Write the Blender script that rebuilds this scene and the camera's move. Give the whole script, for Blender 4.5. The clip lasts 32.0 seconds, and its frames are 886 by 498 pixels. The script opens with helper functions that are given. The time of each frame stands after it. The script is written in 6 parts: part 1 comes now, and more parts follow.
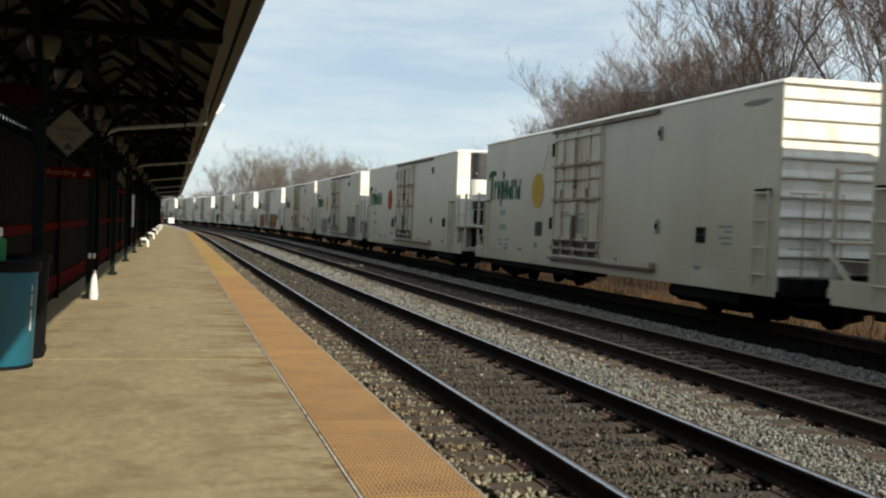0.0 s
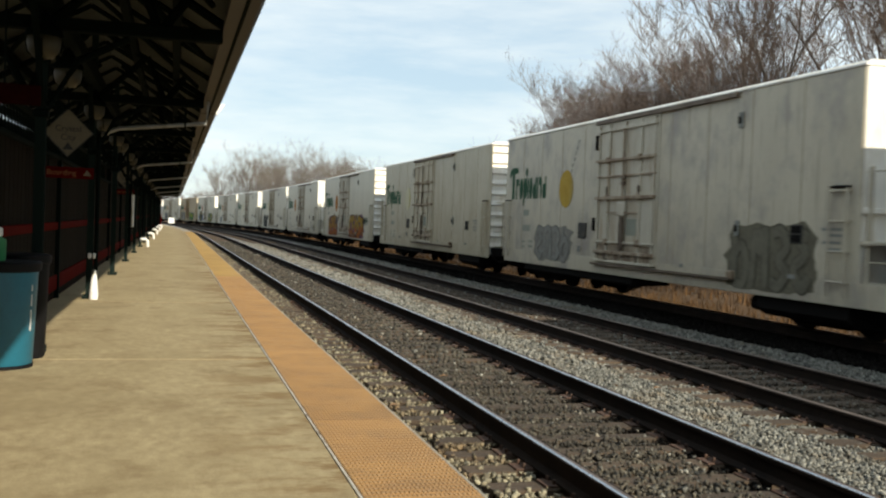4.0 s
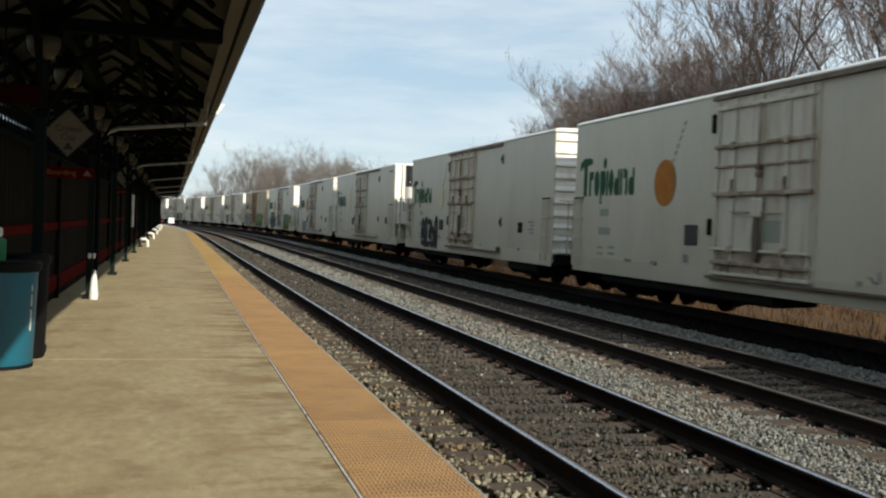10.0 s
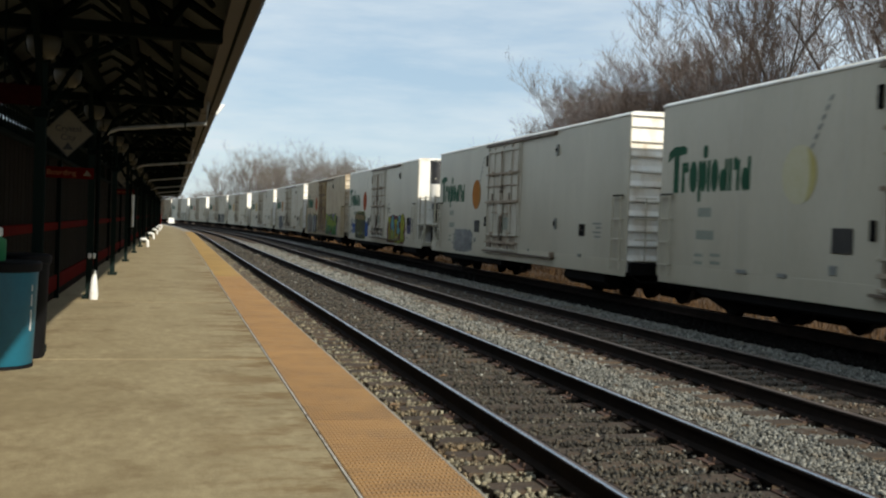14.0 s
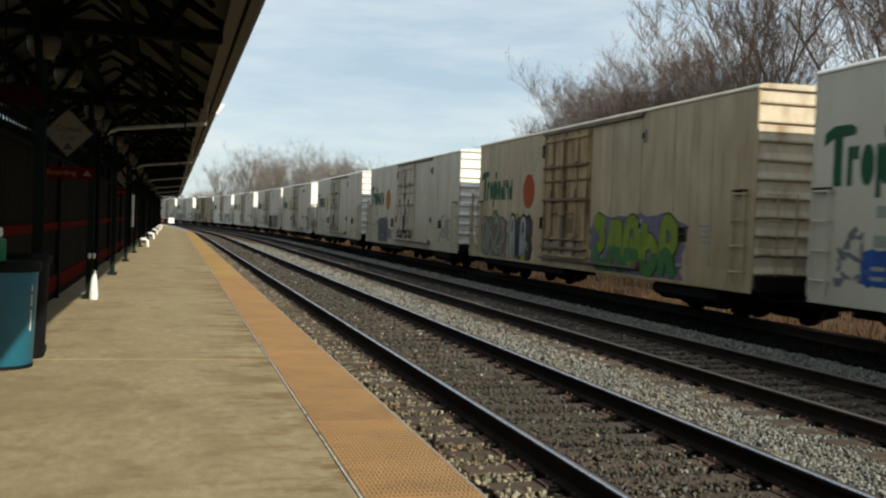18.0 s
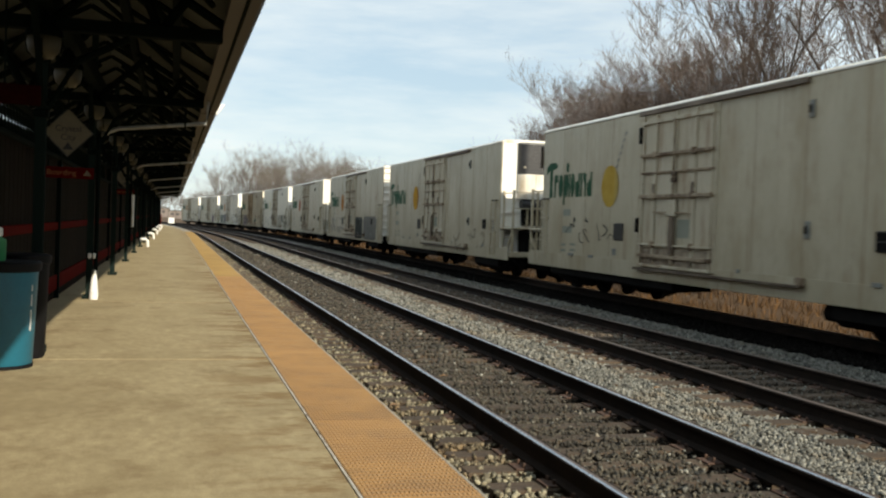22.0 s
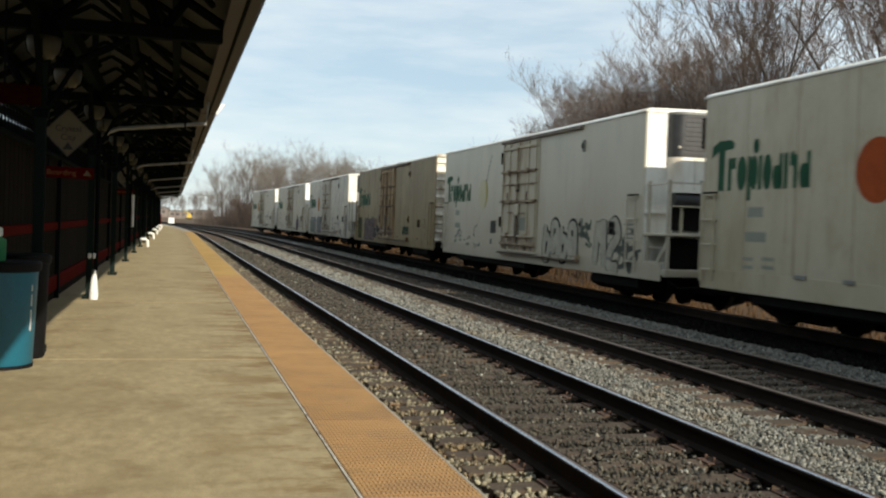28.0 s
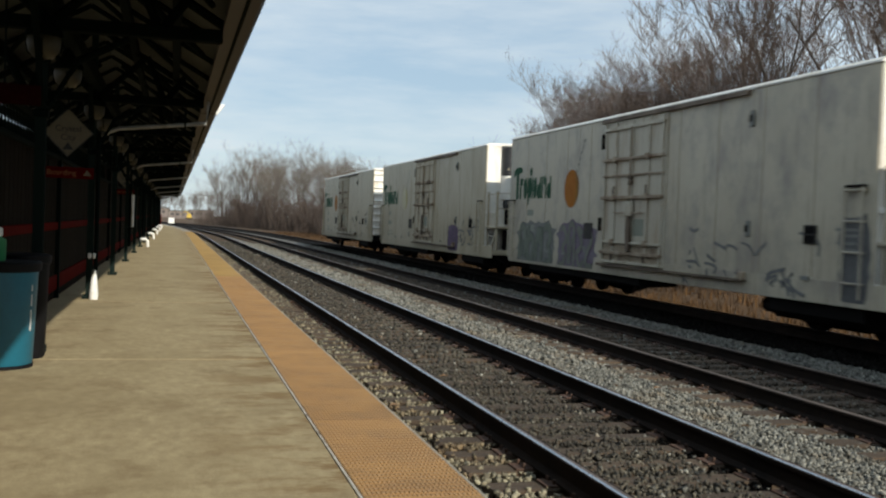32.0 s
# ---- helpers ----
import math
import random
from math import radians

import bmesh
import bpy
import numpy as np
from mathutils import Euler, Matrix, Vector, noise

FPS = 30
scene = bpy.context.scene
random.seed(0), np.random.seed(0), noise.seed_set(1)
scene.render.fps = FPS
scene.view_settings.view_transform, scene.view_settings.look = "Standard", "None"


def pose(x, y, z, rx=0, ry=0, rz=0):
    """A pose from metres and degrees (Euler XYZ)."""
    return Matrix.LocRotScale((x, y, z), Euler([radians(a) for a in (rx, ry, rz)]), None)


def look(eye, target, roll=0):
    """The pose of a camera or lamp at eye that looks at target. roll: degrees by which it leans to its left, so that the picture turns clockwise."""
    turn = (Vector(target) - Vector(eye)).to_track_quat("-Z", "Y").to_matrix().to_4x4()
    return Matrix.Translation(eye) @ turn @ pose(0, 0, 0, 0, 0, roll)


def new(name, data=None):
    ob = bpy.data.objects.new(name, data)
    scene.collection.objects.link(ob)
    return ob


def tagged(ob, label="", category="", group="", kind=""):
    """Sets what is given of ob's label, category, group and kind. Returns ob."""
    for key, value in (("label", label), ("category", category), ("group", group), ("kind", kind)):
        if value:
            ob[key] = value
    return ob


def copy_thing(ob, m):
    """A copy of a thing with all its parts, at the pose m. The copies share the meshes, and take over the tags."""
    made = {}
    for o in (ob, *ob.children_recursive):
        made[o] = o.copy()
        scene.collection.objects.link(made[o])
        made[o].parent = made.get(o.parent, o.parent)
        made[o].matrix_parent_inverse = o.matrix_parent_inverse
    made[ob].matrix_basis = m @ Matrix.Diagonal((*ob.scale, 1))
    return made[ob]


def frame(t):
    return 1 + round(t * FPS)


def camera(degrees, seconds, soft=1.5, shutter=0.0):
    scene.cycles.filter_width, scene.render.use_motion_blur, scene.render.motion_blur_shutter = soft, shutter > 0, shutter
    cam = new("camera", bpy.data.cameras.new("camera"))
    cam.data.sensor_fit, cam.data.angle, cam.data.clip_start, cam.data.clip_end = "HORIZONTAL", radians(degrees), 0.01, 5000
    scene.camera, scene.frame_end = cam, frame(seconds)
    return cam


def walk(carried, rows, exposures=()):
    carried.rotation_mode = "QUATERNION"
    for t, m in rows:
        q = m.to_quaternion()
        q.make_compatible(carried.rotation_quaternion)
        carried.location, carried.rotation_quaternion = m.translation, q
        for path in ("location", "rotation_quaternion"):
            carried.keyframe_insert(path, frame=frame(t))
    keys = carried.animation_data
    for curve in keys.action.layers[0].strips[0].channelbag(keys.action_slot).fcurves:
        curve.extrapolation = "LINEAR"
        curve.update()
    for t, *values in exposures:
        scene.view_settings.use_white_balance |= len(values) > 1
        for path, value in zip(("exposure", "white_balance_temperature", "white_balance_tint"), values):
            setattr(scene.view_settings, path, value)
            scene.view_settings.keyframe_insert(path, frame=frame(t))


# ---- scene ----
# ---- camera: stands still on the platform ----
EYE = Vector((-2.612, 0.0, 1.538))
WAY = Vector((0.26135, 0.96488, -0.0251))
cam = camera(47.083, 32.0, soft=2.2, shutter=0.3)
walk(cam, [(0.0, look(EYE, EYE + WAY * 20, 2.08)), (32.0, look(EYE, EYE + WAY * 20, 2.08))],
     exposures=[(0.0, -0.28, 7060, 8), (1.0, -0.18, 7110, 8), (2.0, -0.09, 7160, 8), (3.0, -0.01, 7210, 8), (6.0, -0.05, 7210, 8), (7.0, -0.1, 7110, 8), (8.0, -0.2, 6960, 8), (9.0, -0.2, 6910, 8), (10.0, -0.25, 6810, 8), (11.0, -0.29, 6760, 8), (12.0, -0.3, 6710, 8), (13.0, -0.36, 6710, 8), (17.0, -0.36, 6810, 8), (18.0, -0.3, 7040, 8), (19.0, -0.21, 7060, 8), (21.0, -0.15, 7150, 8), (22.0, -0.1, 7250, 8), (23.0, -0.06, 7350, 8), (24.0, -0.04, 7400, 8), (25.0, -0.02, 7400, 8), (28.0, -0.16, 7050, 8), (29.0, -0.2, 7000, 8), (30.0, -0.3, 6850, 8), (31.0, -0.36, 6750, 8), (32.0, -0.4, 6700, 8)])

# ---- sky and sun ----
TO_SUN = Vector((0.65, -1.95, 1.0)).normalized()
world = bpy.data.worlds.new("world")
scene.world = world
world.use_nodes = True
wn, wl = world.node_tree.nodes, world.node_tree.links
wn.clear()
w_out = wn.new("ShaderNodeOutputWorld")
w_bg = wn.new("ShaderNodeBackground")
w_bg.inputs["Strength"].default_value = 0.15
sky = wn.new("ShaderNodeTexSky")
sky.sky_type = "NISHITA"
sky.sun_disc = False
sky.sun_elevation = math.asin(TO_SUN.z)
sky.sun_rotation = math.atan2(TO_SUN.x, TO_SUN.y)
sky.air_density, sky.dust_density, sky.ozone_density = 1.0, 0.25, 3.5
w_co = wn.new("ShaderNodeTexCoord")
w_map = wn.new("ShaderNodeMapping")
w_map.inputs["Scale"].default_value = (1.6, 1.6, 9.0)
w_noise = wn.new("ShaderNodeTexNoise")
w_noise.inputs["Scale"].default_value = 2.2
w_noise.inputs["Detail"].default_value = 7.0
w_noise.inputs["Roughness"].default_value = 0.6
w_mix = wn.new("ShaderNodeMix")
w_mix.data_type = "RGBA"
w_mix.inputs["B"].default_value = (3.95, 5.2, 6.5, 1)
wl.new(w_co.outputs["Generated"], w_map.inputs["Vector"])
wl.new(w_map.outputs["Vector"], w_noise.inputs["Vector"])
w_mix.inputs["Factor"].default_value = 0.72
wl.new(sky.outputs["Color"], w_mix.inputs["A"])
w_cloud = wn.new("ShaderNodeMix")
w_cloud.data_type = "RGBA"
w_cloud.inputs["B"].default_value = (7.1, 7.75, 8.3, 1)
w_puff = wn.new("ShaderNodeValToRGB")
w_puff.color_ramp.elements[0].position, w_puff.color_ramp.elements[0].color = 0.36, (0, 0, 0, 1)
w_puff.color_ramp.elements[1].position, w_puff.color_ramp.elements[1].color = 0.8, (0.85, 0.85, 0.85, 1)
wl.new(w_noise.outputs["Fac"], w_puff.inputs["Fac"])
wl.new(w_puff.outputs["Color"], w_cloud.inputs["Factor"])
wl.new(w_mix.outputs["Result"], w_cloud.inputs["A"])
wl.new(w_cloud.outputs["Result"], w_bg.inputs["Color"])
wl.new(w_bg.outputs["Background"], w_out.inputs["Surface"])
sun = new("sun", bpy.data.lights.new("sun", "SUN"))
sun.data.energy, sun.data.angle, sun.data.color = 6.45, radians(0.55), (1.0, 0.95, 0.86)
sun.matrix_world = look(TO_SUN * 60, (0, 0, 0))


# ---- mesh building ----
class Shape:
    """Collects corners and faces of one mesh."""

    def __init__(self):
        self.v, self.f, self.m = [], [], []

    def add(self, verts, faces, slot=0):
        n = len(self.v)
        self.v += [tuple(p) for p in verts]
        self.f += [tuple(i + n for i in q) for q in faces]
        self.m += [slot] * len(faces)
        return self

    def box(self, x0, x1, y0, y1, z0, z1, slot=0, m=None):
        p = [Vector((x, y, z)) for z in (z0, z1) for y in (y0, y1) for x in (x0, x1)]
        if m is not None:
            p = [m @ q for q in p]
        return self.add(p, [(0, 2, 3, 1), (4, 5, 7, 6), (0, 1, 5, 4), (2, 6, 7, 3), (0, 4, 6, 2), (1, 3, 7, 5)], slot)

    def cbox(self, x0, x1, y0, y1, z0, z1, c=0.01, slot=0, m=None):
        """A box with chamfered edges."""
        bm = bmesh.new()
        bmesh.ops.create_cube(bm, size=1.0)
        bmesh.ops.scale(bm, vec=(x1 - x0, y1 - y0, z1 - z0), verts=bm.verts)
        bmesh.ops.translate(bm, vec=((x0 + x1) / 2, (y0 + y1) / 2, (z0 + z1) / 2), verts=bm.verts)
        bmesh.ops.bevel(bm, geom=bm.edges[:], offset=c, segments=1, affect="EDGES", profile=0.5)
        if m is not None:
            bmesh.ops.transform(bm, matrix=m, verts=bm.verts)
        bm.verts.index_update()
        self.add([v.co for v in bm.verts], [[v.index for v in f.verts] for f in bm.faces], slot)
        bm.free()
        return self

    def tube(self, points, radii, sides=8, caps=True, slot=0):
        """A tapered tube along points."""
        pts = [Vector(p) for p in points]
        if not hasattr(radii, "__len__"):
            radii = [radii] * len(pts)
        rings, up = [], Vector((0.31, 0.17, 0.93))
        for i, p in enumerate(pts):
            d = (pts[min(i + 1, len(pts) - 1)] - pts[max(i - 1, 0)]).normalized()
            a = d.cross(up if abs(d.dot(up)) < 0.95 else Vector((1, 0, 0))).normalized()
            b = d.cross(a)
            rings.append([p + (a * math.cos(2 * math.pi * k / sides) + b * math.sin(2 * math.pi * k / sides)) * radii[i]
                          for k in range(sides)])
        faces = [(i * sides + k, i * sides + (k + 1) % sides, (i + 1) * sides + (k + 1) % sides, (i + 1) * sides + k)
                 for i in range(len(pts) - 1) for k in range(sides)]
        if caps:
            faces += [tuple(range(sides))[::-1], tuple((len(pts) - 1) * sides + k for k in range(sides))]
        return self.add([p for r in rings for p in r], faces, slot)

    def lathe(self, profile, sides=24, centre=(0, 0, 0), axis="z", slot=0, caps=True):
        """profile: rows of radius and height."""
        c = Vector(centre)
        turn = {"z": lambda a, b, h: Vector((a, b, h)), "x": lambda a, b, h: Vector((h, a, b)), "y": lambda a, b, h: Vector((b, h, a))}[axis]
        v = [c + turn(r * math.cos(2 * math.pi * k / sides), r * math.sin(2 * math.pi * k / sides), h)
             for r, h in profile for k in range(sides)]
        f = [(i * sides + k, i * sides + (k + 1) % sides, (i + 1) * sides + (k + 1) % sides, (i + 1) * sides + k)
             for i in range(len(profile) - 1) for k in range(sides)]
        if caps:
            f += [tuple(range(sides))[::-1], tuple((len(profile) - 1) * sides + k for k in range(sides))]
        return self.add(v, f, slot)

    def slab(self, outline, a, b, plane="xz", slot=0):
        """An outline drawn in a plane, given depth from a to b along the plane's normal."""
        put = {"xz": lambda p, d: (p[0], d, p[1]), "yz": lambda p, d: (d, p[0], p[1]), "xy": lambda p, d: (p[0], p[1], d)}[plane]
        n = len(outline)
        return self.add([put(p, a) for p in outline] + [put(p, b) for p in outline],
                        [tuple(range(n)), tuple(range(2 * n - 1, n - 1, -1))] + [(i, i + n, (i + 1) % n + n, (i + 1) % n) for i in range(n)], slot)

    def mesh(self, name, *materials, smooth=None):
        me = bpy.data.meshes.new(name)
        me.from_pydata(self.v, [], self.f)
        for m in materials:
            me.materials.append(m)
        if len(materials) > 1:
            me.polygons.foreach_set("material_index", self.m)
        bm = bmesh.new()
        bm.from_mesh(me)
        if len(bm.faces) < 60000:
            bmesh.ops.recalc_face_normals(bm, faces=bm.faces[:])
        if smooth is not None:
            for f in bm.faces:
                f.smooth = True
            for e in bm.edges:
                e.smooth = len(e.link_faces) == 2 and e.calc_face_angle(0) < radians(smooth)
        bm.to_mesh(me)
        bm.free()
        return me


def part(name, shape, material, parent, label="", at=None, smooth=None):
    """One mesh object under a thing or a part. shape: a Shape, or a mesh that is shared."""
    mats = material if isinstance(material, (list, tuple)) else (material,)
    me = shape.mesh(name, *mats, smooth=smooth) if isinstance(shape, Shape) else shape
    ob = new(name, me)
    ob.parent = parent
    if at is not None:
        ob.matrix_basis = at
    if label:
        tagged(ob, label)
    return ob


def thing(name, label, category, group="", kind="", at=None, shape=None, material=None, smooth=None):
    """A top-level thing: an Empty that holds parts, or one mesh."""
    data = None
    if shape is not None:
        mats = material if isinstance(material, (list, tuple)) else (material,)
        data = shape.mesh(name, *mats, smooth=smooth) if isinstance(shape, Shape) else shape
    ob = new(name, data)
    if at is not None:
        ob.matrix_basis = at
    return tagged(ob, label, category, group, kind)


# ---- materials ----
def material(name, low, high, rough=0.8, metal=0.0, scale=6.0, fine=60.0, bump=0.3, depth=0.01, dirt=None, dirt_scale=1.2,
             dirt_from=0.52, dirt_to=0.72, stretch=(1, 1, 1), island=0.0, each=0.0, rough_spread=0.12, coat=0.0, wave=0.0, specular=0.5, spots=None, spot_scale=3.0, grain=0.4,
             runs=None, run_scale=1.0, run_from=0.52, run_to=0.75, own=False):
    """Colour that varies at two scales, with a fine relief; dirt lies over it in patches. island, each: how far
    pieces of one mesh, or objects, differ in brightness. runs: narrow streaks that run down; own: stains of its own on each object."""
    m = bpy.data.materials.new(name)
    m.use_nodes = True
    nt = m.node_tree
    n, l = nt.nodes, nt.links
    bsdf = n["Principled BSDF"]
    co = n.new("ShaderNodeTexCoord")
    mp = n.new("ShaderNodeMapping")
    mp.inputs["Scale"].default_value = stretch
    place = co.outputs["Object"]
    if own:
        info = n.new("ShaderNodeObjectInfo")
        far = n.new("ShaderNodeMath")
        far.operation = "MULTIPLY"
        far.inputs[1].default_value = 170.0
        l.new(info.outputs["Random"], far.inputs[0])
        off = n.new("ShaderNodeCombineXYZ")
        l.new(far.outputs[0], off.inputs["Y"])
        shift = n.new("ShaderNodeVectorMath")
        l.new(place, shift.inputs[0])
        l.new(off.outputs[0], shift.inputs[1])
        place = shift.outputs[0]
    l.new(place, mp.inputs["Vector"])
    big = n.new("ShaderNodeTexNoise")
    big.inputs["Scale"].default_value, big.inputs["Detail"].default_value = scale, 6.0
    small = n.new("ShaderNodeTexNoise")
    small.inputs["Scale"].default_value, small.inputs["Detail"].default_value = fine, 4.0
    for t in (big, small):
        l.new(mp.outputs["Vector"], t.inputs["Vector"])
    add = n.new("ShaderNodeMix")
    add.inputs[0].default_value = grain
    l.new(big.outputs["Fac"], add.inputs[2])
    l.new(small.outputs["Fac"], add.inputs[3])
    spread = n.new("ShaderNodeMapRange")
    spread.inputs["From Min"].default_value, spread.inputs["From Max"].default_value = 0.32, 0.68
    l.new(add.outputs[0], spread.inputs["Value"])
    colour = n.new("ShaderNodeMix")
    colour.data_type = "RGBA"
    colour.inputs["A"].default_value, colour.inputs["B"].default_value = (*low, 1), (*high, 1)
    l.new(spread.outputs[0], colour.inputs["Factor"])
    out = colour.outputs["Result"]
    if dirt:
        stain = n.new("ShaderNodeTexNoise")
        stain.inputs["Scale"].default_value, stain.inputs["Detail"].default_value = dirt_scale, 8.0
        stain.inputs["Roughness"].default_value = 0.62
        l.new(mp.outputs["Vector"], stain.inputs["Vector"])
        r = n.new("ShaderNodeMapRange")
        r.inputs["From Min"].default_value, r.inputs["From Max"].default_value = dirt_from, dirt_to
        l.new(stain.outputs["Fac"], r.inputs["Value"])
        mix = n.new("ShaderNodeMix")
        mix.data_type = "RGBA"
        mix.inputs["B"].default_value = (*dirt, 1)
        l.new(out, mix.inputs["A"])
        l.new(r.outputs[0], mix.inputs["Factor"])
        out = mix.outputs["Result"]
    if spots:
        sp = n.new("ShaderNodeTexNoise")
        sp.inputs["Scale"].default_value, sp.inputs["Detail"].default_value = spot_scale, 9.0
        sp.inputs["Roughness"].default_value = 0.7
        l.new(co.outputs["Object"], sp.inputs["Vector"])
        sr = n.new("ShaderNodeMapRange")
        sr.inputs["From Min"].default_value, sr.inputs["From Max"].default_value = 0.5, 0.8
        l.new(sp.outputs["Fac"], sr.inputs["Value"])
        sm = n.new("ShaderNodeMix")
        sm.data_type = "RGBA"
        sm.inputs["B"].default_value = (*spots, 1)
        l.new(out, sm.inputs["A"])
        l.new(sr.outputs[0], sm.inputs["Factor"])
        out = sm.outputs["Result"]
    if runs:
        rm = n.new("ShaderNodeMapping")
        rm.inputs["Scale"].default_value = (1.0, 5.5, 0.42)
        l.new(place, rm.inputs["Vector"])
        rt = n.new("ShaderNodeTexNoise")
        rt.inputs["Scale"].default_value, rt.inputs["Detail"].default_value = run_scale, 7.0
        rt.inputs["Roughness"].default_value = 0.66
        l.new(rm.outputs["Vector"], rt.inputs["Vector"])
        ra = n.new("ShaderNodeMapRange")
        ra.inputs["From Min"].default_value, ra.inputs["From Max"].default_value = run_from, run_to
        l.new(rt.outputs["Fac"], ra.inputs["Value"])
        rx = n.new("ShaderNodeMix")
        rx.data_type = "RGBA"
        rx.inputs["B"].default_value = (*runs, 1)
        l.new(out, rx.inputs["A"])
        l.new(ra.outputs[0], rx.inputs["Factor"])
        out = rx.outputs["Result"]
    for amount, node, socket in ((island, "ShaderNodeNewGeometry", "Random Per Island"), (each, "ShaderNodeObjectInfo", "Random")):
        if amount:
            g = n.new(node)
            r = n.new("ShaderNodeMapRange")
            r.inputs["To Min"].default_value, r.inputs["To Max"].default_value = 1 - amount, 1 + amount
            l.new(g.outputs[socket], r.inputs["Value"])
            h = n.new("ShaderNodeHueSaturation")
            l.new(r.outputs[0], h.inputs["Value"])
            l.new(out, h.inputs["Color"])
            out = h.outputs["Color"]
    l.new(out, bsdf.inputs["Base Color"])
    rr = n.new("ShaderNodeMapRange")
    rr.inputs["To Min"].default_value, rr.inputs["To Max"].default_value = max(rough - rough_spread, 0.03), min(rough + rough_spread, 1.0)
    l.new(add.outputs[0], rr.inputs["Value"])
    l.new(rr.outputs[0], bsdf.inputs["Roughness"])
    bsdf.inputs["Metallic"].default_value = metal
    bsdf.inputs["Coat Weight"].default_value = coat
    bsdf.inputs["Specular IOR Level"].default_value = specular
    if bump:
        b = n.new("ShaderNodeBump")
        b.inputs["Strength"].default_value, b.inputs["Distance"].default_value = bump, depth
        l.new(add.outputs[0], b.inputs["Height"])
        l.new(b.outputs["Normal"], bsdf.inputs["Normal"])
        if wave:
            wm = n.new("ShaderNodeMapping")
            wm.inputs["Scale"].default_value = (0.3, 1.7, 0.1)
            l.new(co.outputs["Object"], wm.inputs["Vector"])
            wt = n.new("ShaderNodeTexNoise")
            wt.inputs["Scale"].default_value, wt.inputs["Detail"].default_value = 1.0, 1.0
            l.new(wm.outputs["Vector"], wt.inputs["Vector"])
            wb = n.new("ShaderNodeBump")
            wb.inputs["Strength"].default_value, wb.inputs["Distance"].default_value = wave, 0.25
            l.new(wt.outputs["Fac"], wb.inputs["Height"])
            l.new(wb.outputs["Normal"], b.inputs["Normal"])
    return m


CONCRETE = material("concrete", (0.285, 0.222, 0.122), (0.45, 0.366, 0.215), 0.9, scale=14.0, fine=90, bump=0.6, depth=0.006, grain=0.4,
                    dirt=(0.285, 0.222, 0.12), dirt_scale=1.6, dirt_from=0.46, dirt_to=0.8, stretch=(1, 0.55, 1), specular=0.3, spots=(0.245, 0.188, 0.102), spot_scale=0.9)




def strip_stains(m, x0, x1, long, wide, low, high, colour):
    """Brown water marks that run across the slab, growing from x0 to x1."""
    n, l = m.node_tree.nodes, m.node_tree.links
    bsdf = n["Principled BSDF"]
    base = bsdf.inputs["Base Color"].links[0].from_socket
    co, mp, nz, cut = n.new("ShaderNodeTexCoord"), n.new("ShaderNodeMapping"), n.new("ShaderNodeTexNoise"), n.new("ShaderNodeMapRange")
    mp.inputs["Scale"].default_value = (long, wide, 1)
    nz.inputs["Scale"].default_value, nz.inputs["Detail"].default_value, nz.inputs["Roughness"].default_value = 1.5, 8.0, 0.68
    cut.inputs["From Min"].default_value, cut.inputs["From Max"].default_value = low, high
    l.new(co.outputs["Object"], mp.inputs["Vector"])
    l.new(mp.outputs["Vector"], nz.inputs["Vector"])
    l.new(nz.outputs["Fac"], cut.inputs["Value"])
    xyz, reach, mul, mix = n.new("ShaderNodeSeparateXYZ"), n.new("ShaderNodeMapRange"), n.new("ShaderNodeMath"), n.new("ShaderNodeMix")
    l.new(co.outputs["Object"], xyz.inputs[0])
    reach.inputs["From Min"].default_value, reach.inputs["From Max"].default_value = x0, x1
    l.new(xyz.outputs["X"], reach.inputs["Value"])
    mul.operation = "MULTIPLY"
    l.new(cut.outputs[0], mul.inputs[0])
    l.new(reach.outputs[0], mul.inputs[1])
    mix.data_type = "RGBA"
    mix.inputs["B"].default_value = (*colour, 1)
    l.new(base, mix.inputs["A"])
    l.new(mul.outputs[0], mix.inputs["Factor"])
    l.new(mix.outputs["Result"], bsdf.inputs["Base Color"])


strip_stains(CONCRETE, -30, -29, 1.5, 1.2, 0.53, 0.68, (0.25, 0.185, 0.098))
strip_stains(CONCRETE, -2.5, -1.6, 1.0, 2.2, 0.47, 0.58, (0.19, 0.112, 0.042))
EDGE_CONCRETE = material("edge_concrete", (0.24, 0.22, 0.18), (0.36, 0.33, 0.27), 0.92, scale=2, fine=30, bump=0.5)
TACTILE = material("tactile", (0.31, 0.168, 0.064), (0.42, 0.24, 0.095), 0.8, specular=0.25, spots=(0.2, 0.13, 0.075), spot_scale=2.6, scale=1.2, fine=40, bump=0.1,
                   dirt=(0.23, 0.13, 0.06), dirt_scale=1.3, dirt_from=0.47, dirt_to=0.75, each=0.07, own=True)
JOINT = material("joint_sealant", (0.32, 0.29, 0.24), (0.56, 0.53, 0.47), 0.85, scale=8, fine=60, bump=0.3, dirt=(0.10, 0.07, 0.045), dirt_scale=3.5, dirt_from=0.56, dirt_to=0.66)
TACTILE_NEW = material("bright_tactile", (0.36, 0.215, 0.062), (0.46, 0.285, 0.09), 0.8, specular=0.25, scale=1.2, fine=40, bump=0.1, dirt=(0.28, 0.16, 0.06), dirt_scale=1.0, dirt_from=0.5, dirt_to=0.75, each=0.06, own=True)
TACTILE_WORN = material("worn_tactile", (0.34, 0.205, 0.095), (0.43, 0.275, 0.14), 0.8, specular=0.25, scale=2, fine=40, bump=0.05, dirt=(0.28, 0.165, 0.075), dirt_scale=2.0, dirt_from=0.45, dirt_to=0.7, own=True)
